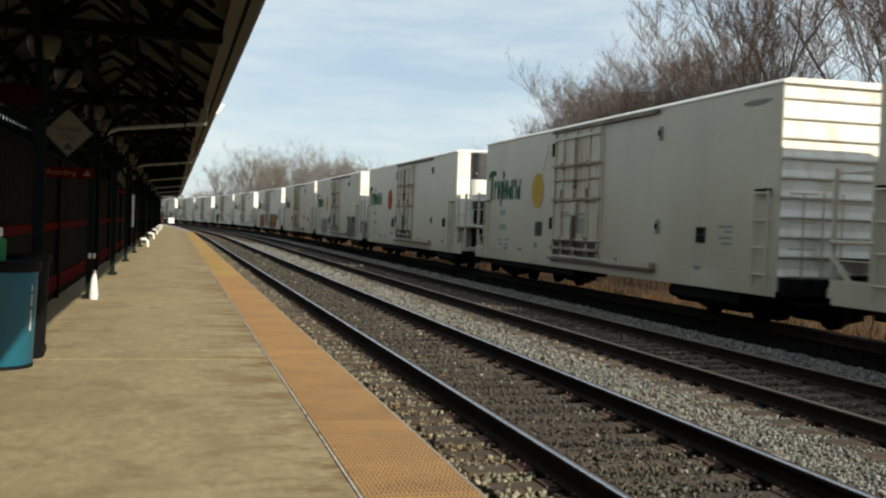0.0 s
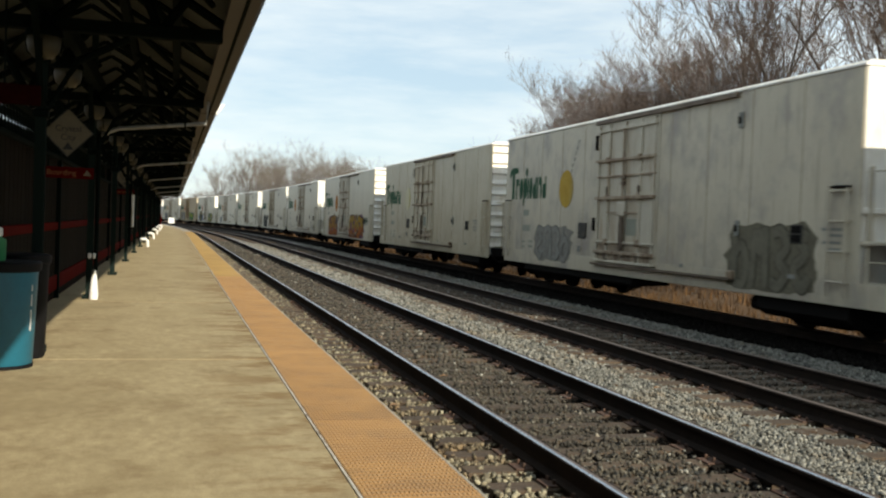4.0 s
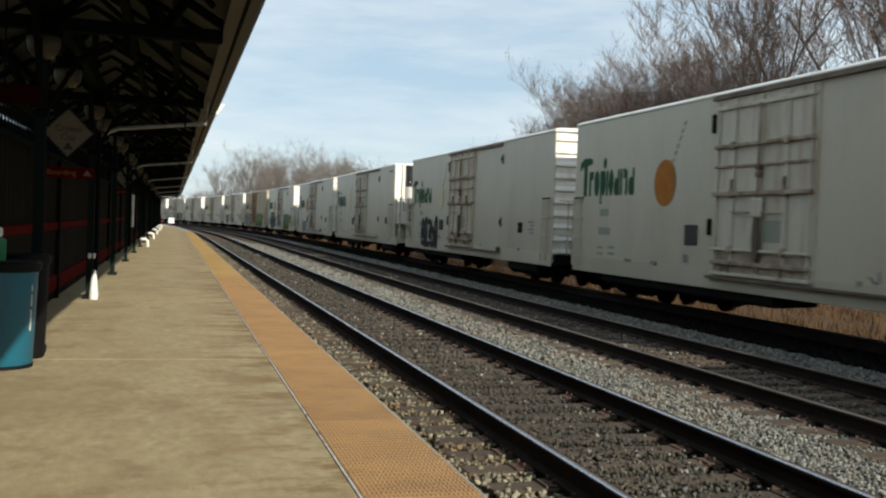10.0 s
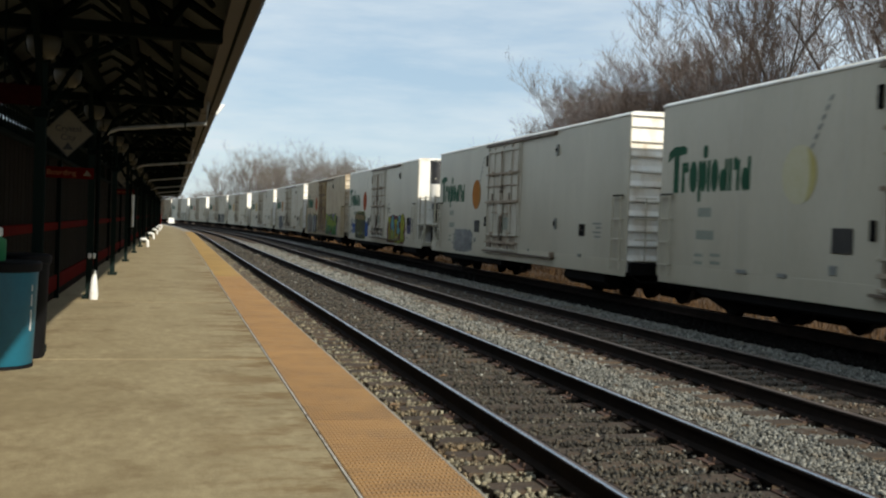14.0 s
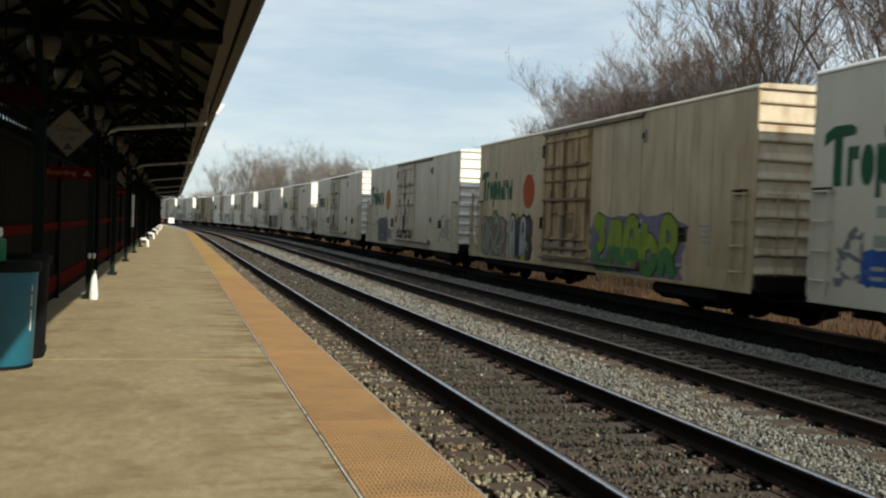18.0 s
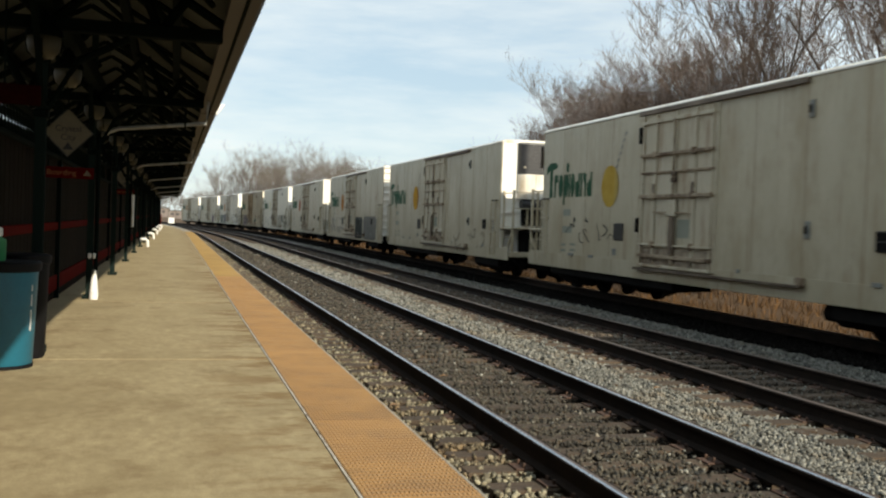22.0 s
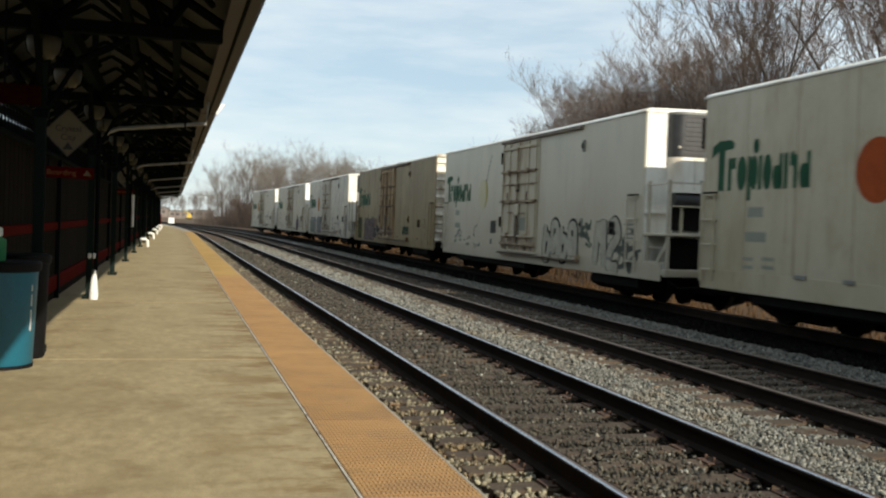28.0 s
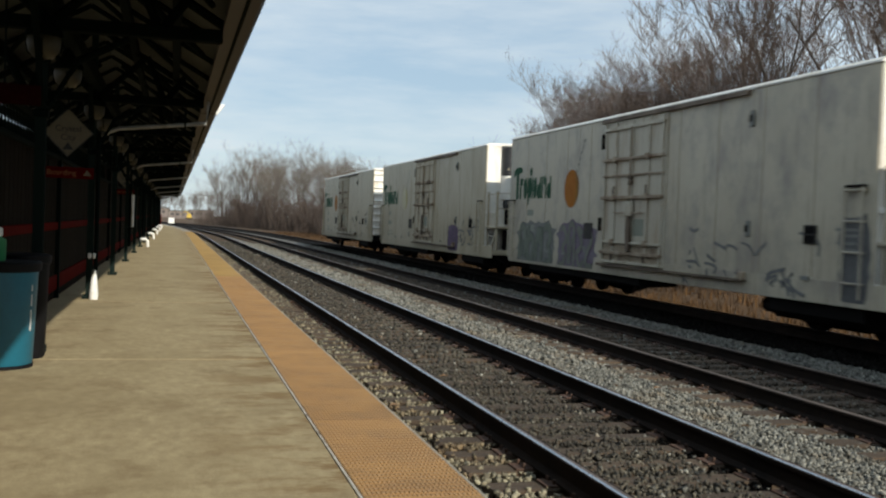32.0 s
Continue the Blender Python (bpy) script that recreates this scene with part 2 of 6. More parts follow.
DUSTY_STONE = material("dusty_stone", (0.105, 0.092, 0.06), (0.27, 0.245, 0.17), 0.9, scale=9, fine=70, bump=0.3, island=0.6, dirt=(0.11, 0.072, 0.036), dirt_scale=1.8, dirt_from=0.44, dirt_to=0.64)
BALLAST = material("ballast_bed", (0.07, 0.064, 0.055), (0.16, 0.148, 0.128), 0.95, scale=14, fine=60, bump=0.8, depth=0.02)
DARK_BED = material("oily_bed", (0.029, 0.0235, 0.017), (0.076, 0.063, 0.046), 0.95, scale=5, fine=40, bump=0.8, depth=0.02, dirt=(0.1, 0.09, 0.075), dirt_scale=1.2, dirt_from=0.55, dirt_to=0.75)
STONE = material("ballast_stone", (0.078, 0.078, 0.068), (0.23, 0.226, 0.195), 0.9, scale=9, fine=70, bump=0.3, island=0.6,
                 dirt=(0.15, 0.105, 0.058), dirt_scale=1.3, dirt_from=0.5, dirt_to=0.74)
DARK_STONE = material("grimy_stone", (0.027, 0.0235, 0.0175), (0.072, 0.063, 0.046), 0.9, scale=9, fine=70, bump=0.3, island=0.6,
                      dirt=(0.034, 0.027, 0.02), dirt_scale=1.1, dirt_from=0.47, dirt_to=0.72, spots=(0.105, 0.094, 0.07), spot_scale=1.7)
RUSTY_STONE = material("rust_dusted_stone", (0.04, 0.03, 0.021), (0.105, 0.08, 0.056), 0.9, scale=9, fine=70, bump=0.3, island=0.5, dirt=(0.075, 0.048, 0.028), dirt_scale=1.1, dirt_from=0.45, dirt_to=0.7)
# oil beside the near rails; under the train its shade is in the black
OIL_SHADE_STONE = material("oily_shaded_stone", (0.005, 0.0045, 0.004), (0.013, 0.0112, 0.0095), 0.95, scale=9, fine=70, bump=0.3, island=0.4, specular=0.05)
TIE = material("tie_wood", (0.036, 0.023, 0.013), (0.09, 0.06, 0.036), 0.92, scale=3, fine=26, bump=0.9, depth=0.015,
               stretch=(0.5, 5, 5), each=0.3)
RAIL_SIDE = material("rusty_rail", (0.01, 0.0075, 0.0062), (0.028, 0.0185, 0.0135), 0.9, specular=0.1, scale=3, fine=50, bump=0.4)
RAIL_TOP = material("polished_rail", (0.36, 0.37, 0.39), (0.5, 0.51, 0.53), 0.27, metal=1.0, scale=3, fine=30, bump=0.05)
# bed and ties below the train: its shade is put into the black
SHADE_BED = material("shade_black_bed", (0.006, 0.0052, 0.0045), (0.016, 0.0135, 0.011), 0.95, scale=5, fine=40, bump=0.8, depth=0.02, specular=0.05)
SHADE_TIE = material("shade_black_tie_wood", (0.007, 0.006, 0.005), (0.018, 0.015, 0.012), 0.95, scale=3, fine=26, bump=0.9, depth=0.015, stretch=(0.5, 5, 5), each=0.3, specular=0.05)
DULL_TOP = material("dull_rail", (0.10, 0.075, 0.06), (0.2, 0.15, 0.12), 0.55, metal=0.6, scale=3, fine=30, bump=0.1)
PLATE = material("tie_plate_steel", (0.05, 0.03, 0.022), (0.13, 0.07, 0.045), 0.85, metal=0.3, scale=6, fine=50, bump=0.4)
EARTH = material("dry_ground", (0.056, 0.026, 0.006), (0.1, 0.05, 0.013), 0.95, scale=0.35, fine=9, bump=0.8, depth=0.05,
                 dirt=(0.075, 0.043, 0.017), dirt_scale=0.16, dirt_from=0.5, dirt_to=0.7)
GRASS = material("dry_grass", (0.042, 0.0195, 0.0045), (0.095, 0.046, 0.012), 0.9, scale=1, fine=8, bump=0.0, island=0.6)
BARK = material("bark", (0.07, 0.058, 0.048), (0.16, 0.135, 0.112), 0.95, scale=4, fine=26, bump=0.9, depth=0.03, stretch=(3, 3, 0.6), each=0.2)
TWIG = material("twigs", (0.085, 0.061, 0.048), (0.165, 0.12, 0.095), 0.95, scale=1, fine=8, bump=0.0, each=0.2)
# far twigs: sun and distance haze are put into a paler tone
HAZE_TWIG = material("haze_pale_twigs", (0.10, 0.086, 0.073), (0.18, 0.156, 0.135), 0.95, scale=1, fine=8, bump=0.0, each=0.2)
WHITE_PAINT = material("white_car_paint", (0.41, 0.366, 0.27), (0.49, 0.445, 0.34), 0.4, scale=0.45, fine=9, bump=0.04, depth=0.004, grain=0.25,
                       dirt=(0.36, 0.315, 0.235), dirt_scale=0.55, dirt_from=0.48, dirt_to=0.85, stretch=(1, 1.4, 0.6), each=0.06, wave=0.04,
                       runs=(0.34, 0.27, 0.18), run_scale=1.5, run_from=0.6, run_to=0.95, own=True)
CREAM_PAINT = material("cream_car_paint", (0.385, 0.333, 0.226), (0.475, 0.422, 0.31), 0.45, scale=0.6, fine=9, bump=0.05, depth=0.004, grain=0.25,
                       dirt=(0.31, 0.245, 0.145), dirt_scale=0.8, dirt_from=0.47, dirt_to=0.75, stretch=(1, 1.4, 0.6), each=0.06, wave=0.05,
                       runs=(0.22, 0.135, 0.065), run_scale=1.4, run_from=0.56, run_to=0.82, own=True, spots=(0.34, 0.275, 0.175), spot_scale=1.6)
BROWN_PAINT = material("grimy_car_paint", (0.315, 0.235, 0.125), (0.45, 0.36, 0.212), 0.55, scale=0.7, fine=18, bump=0.1, depth=0.004,
                       dirt=(0.25, 0.165, 0.08), dirt_scale=0.9, dirt_from=0.42, dirt_to=0.75, stretch=(1, 1.7, 0.6), wave=0.1,
                       runs=(0.2, 0.115, 0.05), run_scale=1.1, run_from=0.5, run_to=0.8, own=True)
DIM_PAINT = material("brown_car_paint", (0.17, 0.12, 0.05), (0.305, 0.235, 0.112), 0.55, scale=0.8, fine=14, bump=0.1, depth=0.004,
                     dirt=(0.165, 0.106, 0.04), dirt_scale=0.9, dirt_from=0.44, dirt_to=0.75, stretch=(1, 1.3, 0.7), wave=0.06,
                     runs=(0.12, 0.07, 0.03), run_scale=1.1, run_from=0.54, run_to=0.8, own=True, spots=(0.15, 0.1, 0.052), spot_scale=1.3)
BROWN_SEAM = material("grimy_seam", (0.09, 0.047, 0.021), (0.17, 0.1, 0.048), 0.7, scale=1.5, fine=20, bump=0.1, stretch=(1, 1, 0.4))
# ends, roofs and hoods: sunlight is put into this lighter, streaked white
SUNLIT_PAINT = material("sunlit_streaked_paint", (0.70, 0.68, 0.62), (0.82, 0.80, 0.745), 0.45, scale=0.9, fine=18, bump=0.08, depth=0.004,
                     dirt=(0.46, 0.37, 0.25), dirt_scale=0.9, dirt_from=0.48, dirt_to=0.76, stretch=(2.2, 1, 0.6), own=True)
DOOR_PAINT = material("stained_door_paint", (0.40, 0.36, 0.275), (0.52, 0.48, 0.39), 0.5, scale=1.0, fine=22, bump=0.12, depth=0.004,
                      dirt=(0.27, 0.18, 0.1), dirt_scale=1.5, dirt_from=0.5, dirt_to=0.8, stretch=(1, 2, 0.5),
                      runs=(0.2, 0.115, 0.055), run_scale=1.3, run_from=0.54, run_to=0.85, own=True)
RUST_DOOR = material("rusty_door_steel", (0.27, 0.205, 0.135), (0.44, 0.375, 0.285), 0.7, scale=1.5, fine=26, bump=0.2, depth=0.005,
                     dirt=(0.13, 0.07, 0.036), dirt_scale=2.0, dirt_from=0.38, dirt_to=0.68, stretch=(1, 2, 0.6), own=True)
KICK_STEEL = material("rusted_foot_steel", (0.24, 0.18, 0.12), (0.42, 0.36, 0.27), 0.75, scale=2.0, fine=26, bump=0.2, depth=0.005,
                      dirt=(0.1, 0.06, 0.034), dirt_scale=2.2, dirt_from=0.45, dirt_to=0.68, own=True)
HATCH_STEEL = material("dark_hatch_steel", (0.012, 0.011, 0.01), (0.045, 0.04, 0.033), 0.8, scale=2.0, fine=26, bump=0.2, depth=0.005,
                       dirt=(0.12, 0.095, 0.065), dirt_scale=2.2, dirt_from=0.56, dirt_to=0.72, own=True)
TRACK_STEEL = material("grimy_track_steel", (0.06, 0.043, 0.03), (0.2, 0.15, 0.105), 0.8, scale=1.5, fine=26, bump=0.2, depth=0.005,
                       dirt=(0.06, 0.035, 0.02), dirt_scale=1.6, dirt_from=0.42, dirt_to=0.68, own=True)
SEAM = material("panel_seam", (0.40, 0.37, 0.295), (0.5, 0.47, 0.39), 0.6, scale=1.5, fine=20, bump=0.1, stretch=(1, 1, 0.4))
BLACK_STEEL = material("black_steel", (0.004, 0.0036, 0.0034), (0.011, 0.0095, 0.0085), 0.9, scale=4, fine=40, bump=0.3, specular=0.08)
WHEEL_STEEL = material("wheel_steel", (0.007, 0.006, 0.0055), (0.02, 0.016, 0.014), 0.8, specular=0.15, scale=5, fine=40, bump=0.2)
GRILLE = material("grille_black", (0.012, 0.012, 0.013), (0.03, 0.03, 0.032), 0.5, scale=5, fine=60, bump=0.1)
LIVERY_GREEN = material("livery_green", (0.006, 0.052, 0.024), (0.012, 0.08, 0.037), 0.7, specular=0.2, scale=2, fine=30, bump=0.05)
LIVERY_FADED = material("faded_green", (0.17, 0.19, 0.15), (0.27, 0.28, 0.225), 0.55, scale=2, fine=30, bump=0.05)
FRUIT_ORANGE = material("fruit_orange", (0.28, 0.092, 0.014), (0.4, 0.155, 0.028), 0.8, specular=0.15, scale=2.5, fine=20, bump=0.05)
FRUIT_RED = material("fruit_red", (0.24, 0.04, 0.009), (0.35, 0.075, 0.018), 0.8, specular=0.15, scale=2.5, fine=20, bump=0.05)
FRUIT_YELLOW = material("fruit_yellow", (0.34, 0.2, 0.022), (0.48, 0.33, 0.07), 0.8, specular=0.15, scale=2.5, fine=20, bump=0.05)
FRUIT_GOLD = material("fruit_gold", (0.36, 0.17, 0.01), (0.5, 0.27, 0.028), 0.8, specular=0.15, scale=2.5, fine=20, bump=0.05)
FRUIT_SHADE = material("fruit_shade", (0.2, 0.09, 0.016), (0.32, 0.16, 0.04), 0.8, specular=0.15, scale=2.5, fine=20, bump=0.05)
FRUIT_PALE = material("fruit_pale", (0.43, 0.38, 0.2), (0.5, 0.46, 0.31), 0.5, scale=2.5, fine=20, bump=0.05)
MARK_GREY = material("mark_grey", (0.15, 0.155, 0.14), (0.25, 0.25, 0.225), 0.7, scale=5, fine=40, bump=0.05)
# steel, boards, reds, lamp glass and sign: canopy shade darkens their base colours
CANOPY_STEEL = material("shade_dark_canopy_steel", (0.0028, 0.0048, 0.004), (0.006, 0.0105, 0.0085), 0.8, scale=3, fine=40, bump=0.15, specular=0.02)
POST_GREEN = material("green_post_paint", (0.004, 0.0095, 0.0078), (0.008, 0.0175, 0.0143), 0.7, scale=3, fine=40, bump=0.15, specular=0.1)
DECK = material("roof_deck", (0.046, 0.049, 0.043), (0.08, 0.084, 0.075), 0.85, scale=1.2, fine=20, bump=0.1, specular=0.15)
FASCIA = material("fascia", (0.028, 0.024, 0.02), (0.052, 0.044, 0.036), 0.65, scale=1.5, fine=30, bump=0.15)
SHINGLE = material("roof_metal", (0.10, 0.09, 0.08), (0.16, 0.145, 0.13), 0.6, scale=1.5, fine=30, bump=0.2)
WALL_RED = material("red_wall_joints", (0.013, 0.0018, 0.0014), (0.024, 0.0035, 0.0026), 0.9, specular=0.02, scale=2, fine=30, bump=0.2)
WALL_BOARD = material("shade_dark_wall_boards", (0.0062, 0.0045, 0.003), (0.0125, 0.0096, 0.0064), 0.9, specular=0.03, scale=2, fine=30, bump=0.3, stretch=(1, 3, 0.5), each=0.2)
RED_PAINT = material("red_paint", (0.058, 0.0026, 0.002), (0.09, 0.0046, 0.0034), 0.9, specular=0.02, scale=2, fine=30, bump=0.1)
WHITE_PIPE = material("white_pipe", (0.66, 0.66, 0.63), (0.80, 0.80, 0.77), 0.45, scale=3, fine=30, bump=0.05, dirt=(0.45, 0.4, 0.33), dirt_scale=3)
# grey copy of the white pipe: shade under the eaves is in its colour
SHADE_GREY_PIPE = material("shaded_pipe", (0.23, 0.23, 0.215), (0.33, 0.33, 0.305), 0.5, scale=3, fine=30, bump=0.05, dirt=(0.2, 0.18, 0.15), dirt_scale=3)
LAMP_GLASS = material("shade_dim_milk_glass", (0.036, 0.032, 0.017), (0.058, 0.05, 0.028), 0.5, scale=3, fine=30, bump=0.02)
SIGN_CREAM = material("sign_cream", (0.105, 0.084, 0.046), (0.14, 0.114, 0.068), 0.5, scale=3, fine=30, bump=0.02)
SIGN_INK = material("sign_ink", (0.008, 0.008, 0.008), (0.014, 0.014, 0.013), 0.5, scale=3, fine=30, bump=0.0)
BIN_BLUE = material("bin_blue", (0.006, 0.10, 0.155), (0.011, 0.135, 0.20), 0.45, scale=3, fine=40, bump=0.08)
BIN_BLACK = material("bin_black", (0.004, 0.004, 0.0045), (0.01, 0.01, 0.011), 0.7, scale=3, fine=40, bump=0.08, specular=0.15)
BIN_GREEN = material("lid_green", (0.02, 0.17, 0.06), (0.035, 0.24, 0.09), 0.45, scale=3, fine=40, bump=0.05)


# ---- the plan: straight to y = 68 m, then a bend to the left of 740 m radius ----
BEND_Y, BEND_R, BEND_X = 68.0, 740.0, 6.96
TRACKS = [(0.753, 0.0), (4.317, -0.083), (8.51, 0.0)]     # centre line, height of the rail's top
GAUGE = 1.506
PLATFORM_Z, PLATFORM_EDGE, STRIP_IN = 0.225, -1.072, -1.682


def bend(x, s):
    """The place and the heading (radians, to the left) at s metres along, x metres across."""
    if s <= BEND_Y:
        return x, s, 0.0
    a = (s - BEND_Y) / BEND_R
    r = BEND_R + x - BEND_X
    return BEND_X - BEND_R + r * math.cos(a), BEND_Y + r * math.sin(a), a


def stations(a, b, step=6.0):
    n = max(1, math.ceil((b - a) / step))
    return [a + (b - a) * i / n for i in range(n + 1)]


def sweep(shape, outline, a, b, step=6.0, slot=0):
    """An outline in x and z carried along the plan from a to b."""
    ss, n = stations(a, b, step), len(outline)
    v = []
    for s in ss:
        for x, z in outline:
            px, py, _ = bend(x, s)
            v.append((px, py, z))
    f = [(i * n + k, i * n + (k + 1) % n, (i + 1) * n + (k + 1) % n, (i + 1) * n + k) for i in range(len(ss) - 1) for k in range(n)]
    f += [tuple(range(n))[::-1], tuple((len(ss) - 1) * n + k for k in range(n))]
    return shape.add(v, f, slot)


# ground: one sheet to the horizon, a little lower than the ballast, with a low bank beyond the tracks
def build_ground():
    xs = [-2500, -400, -60, -8, -7, 9.0, 11.2, 12.5, 15, 18, 22, 28, 40, 80, 400, 2500]
    ys = [-2500, -300, -60, -20] + list(range(-10, 130, 5)) + [150, 180, 220, 300, 500, 1000, 2500]
    v, f = [], []
    for y in ys:
        for x in xs:
            z = -0.62
            if 11 < x < 60:
                z += 0.10 * noise.noise((x * 0.2, y * 0.11, 3.1)) + (0.25 if x > 14 else 0.0)
            shift = (bend(8, y)[0] - 8) if 68 < y < 400 and abs(x) < 100 else 0.0
            v.append((x + shift, y, z))
    w = len(xs)
    for j in range(len(ys) - 1):
        for i in range(w - 1):
            f.append((j * w + i, j * w + i + 1, (j + 1) * w + i + 1, (j + 1) * w + i))
    return thing("ground", "dry tawny winter ground beside the tracks", "ground", kind="structure", shape=Shape().add(v, f), material=EARTH)


build_ground()

# ballast bed under the three tracks
bed = Shape()
sweep(bed, [(-1.06, -1.2), (-1.06, -0.25), (1.5, -0.25), (2.0, -0.235), (2.6, -0.29), (3.0, -0.34), (5.1, -0.33), (5.5, -0.29), (6.6, -0.24), (8.5, -0.27), (8.9, -0.43), (9.5, -0.5), (10.0, -0.7), (10.0, -1.2)], -14, 330)
# slot 2 is the bed with the train's shade in its colour
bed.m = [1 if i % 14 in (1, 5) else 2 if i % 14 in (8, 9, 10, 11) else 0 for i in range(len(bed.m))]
thing("ballast_bed", "grey crushed stone ballast under the tracks", "ballast", kind="structure", shape=bed, material=[BALLAST, DARK_BED, SHADE_BED])

# platform slab, its edge and the tactile strip
slab = Shape()
sweep(slab, [(-9.0, -1.0), (STRIP_IN - 0.012, -1.0), (STRIP_IN - 0.012, PLATFORM_Z - 0.04), (-9.0, PLATFORM_Z - 0.04)], -12, 66.5)
sweep(slab, [(-9.0, -1.0), (STRIP_IN - 0.012, -1.0), (STRIP_IN - 0.012, PLATFORM_Z), (-9.0, PLATFORM_Z)], 66.6, 128)
platform = thing("pavement", "worn tan concrete station platform with transverse stains", "platform", kind="structure", shape=slab, material=CONCRETE)
kerb = Shape()
sweep(kerb, [(STRIP_IN + 0.012, -1.0), (PLATFORM_EDGE - 0.03, -1.0), (PLATFORM_EDGE - 0.03, 0.02), (PLATFORM_EDGE, 0.05), (PLATFORM_EDGE, PLATFORM_Z - 0.008), (PLATFORM_EDGE - 0.008, PLATFORM_Z - 0.002), (PLATFORM_EDGE - 0.022, PLATFORM_Z - 0.002), (PLATFORM_EDGE - 0.022, PLATFORM_Z - 0.03), (STRIP_IN + 0.012, PLATFORM_Z - 0.03)], -12, 128)
part("edge_beam", kerb, EDGE_CONCRETE, platform)
sealant = Shape()
sweep(sealant, [(STRIP_IN - 0.012, -0.2), (STRIP_IN + 0.003, -0.2), (STRIP_IN + 0.003, PLATFORM_Z + 0.001), (STRIP_IN - 0.012, PLATFORM_Z + 0.001)], -12, 128)
part("joint", sealant, JOINT, platform)


def rail_outline(x, top):
    h = 0.17
    return [(x - 0.07, top - h), (x + 0.07, top - h), (x + 0.07, top - h + 0.012), (x + 0.012, top - h + 0.035), (x + 0.009, top - 0.045),
            (x + 0.036, top - 0.034), (x + 0.036, top - 0.008), (x + 0.028, top), (x + 0.015, top), (x - 0.011, top), (x - 0.028, top - 0.007), (x - 0.036, top - 0.014),
            (x - 0.036, top - 0.034), (x - 0.009, top - 0.045), (x - 0.012, top - h + 0.035), (x - 0.07, top - h + 0.012)]


def rail(x, top, polish, track):
    s = Shape()
    sweep(s, rail_outline(x, top), -14, 320, 5.0)
    n = 16
    s.m = [0 if i >= len(s.m) - 2 else {9: 1, 8: 2}.get(i % n, 0) for i in range(len(s.m))]
    ob = part("rail", s, [RAIL_SIDE, polish, DULL_TOP], track)
    return ob


track_things = []
for centre, top in TRACKS:
    track_thing = thing("railway_track", "steel rails on weathered timber ties in stone ballast", "railway track", "railway tracks", "structure")
    polish = RAIL_TOP if centre < 2 else DULL_TOP
    for side in (-1, 1):
        rail(centre + side * GAUGE / 2, top - (0.2 if centre > 8 and side > 0 else 0.0), polish, track_thing)
    track_things.append(track_thing)


# ---- the train ----
PITCH, HALF = 18.361, 9.18
SIDE = 1.55
TOP, SILL = 4.10, 0.62
RIB_DEEP = 0.09                 # depth of the end's corrugations
NEAR_R, NEAR_M = 0.75, 1.72      # from the coupler's face to the body: ribbed end, machinery end


def train_way(t):
    """Metres that the train has run at t seconds."""
    return 9.8721 * t + 0.033327 * t * t / 2 + 1.1356e-4 * t ** 3 / 6


def U(u):
    """Along the car: u runs from the leading coupler's face."""
    return u - HALF


def oval(cx, cz, rx, rz, n=28):
    return [(cx + rx * math.cos(2 * math.pi * i / n), cz + rz * math.sin(2 * math.pi * i / n)) for i in range(n)]


def car_shapes(kind):
    """The large shapes of a car: leading end ribbed (r) or with machinery (m)."""
    a = NEAR_R if kind == "r" else NEAR_M
    b = PITCH - (NEAR_M if kind == "r" else NEAR_R)
    body = Shape()
    c = 0.03
    ya, yb = U(a) + (RIB_DEEP if kind == "r" else 0), U(b) - (RIB_DEEP if kind == "m" else 0)
    ca, cb = (0.002, c) if kind == "r" else (c, 0.002)
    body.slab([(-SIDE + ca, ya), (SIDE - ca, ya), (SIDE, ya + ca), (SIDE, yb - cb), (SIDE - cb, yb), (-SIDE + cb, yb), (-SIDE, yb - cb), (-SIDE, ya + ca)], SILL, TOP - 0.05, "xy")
    body.m = [1 if i in (2, 6) else 0 for i in range(len(body.m))]      # the two ends take the lighter paint with sunlight put in
    roof = Shape()
    # the roof's edge is a rolled strip; its sunlit brightness is in the paint
    roof.slab([(-SIDE - 0.025, TOP - 0.075), (SIDE + 0.025, TOP - 0.075), (SIDE + 0.025, TOP - 0.045), (SIDE - 0.075, TOP + 0.012), (0.5, TOP + 0.03), (-0.5, TOP + 0.03), (-SIDE + 0.075, TOP + 0.012), (-SIDE - 0.025, TOP - 0.045)], U(a) - 0.02, U(b) + 0.02, "xz")
    for i in range(14):
        y = U(a) + 0.6 + i * (b - a - 1.2) / 13
        roof.slab([(-SIDE + 0.2, TOP), (SIDE - 0.2, TOP), (SIDE - 0.25, TOP + 0.03), (0.5, TOP + 0.05), (-0.5, TOP + 0.05), (-SIDE + 0.25, TOP + 0.03)], y - 0.03, y + 0.03, "xz")
    return a, b, body, roof


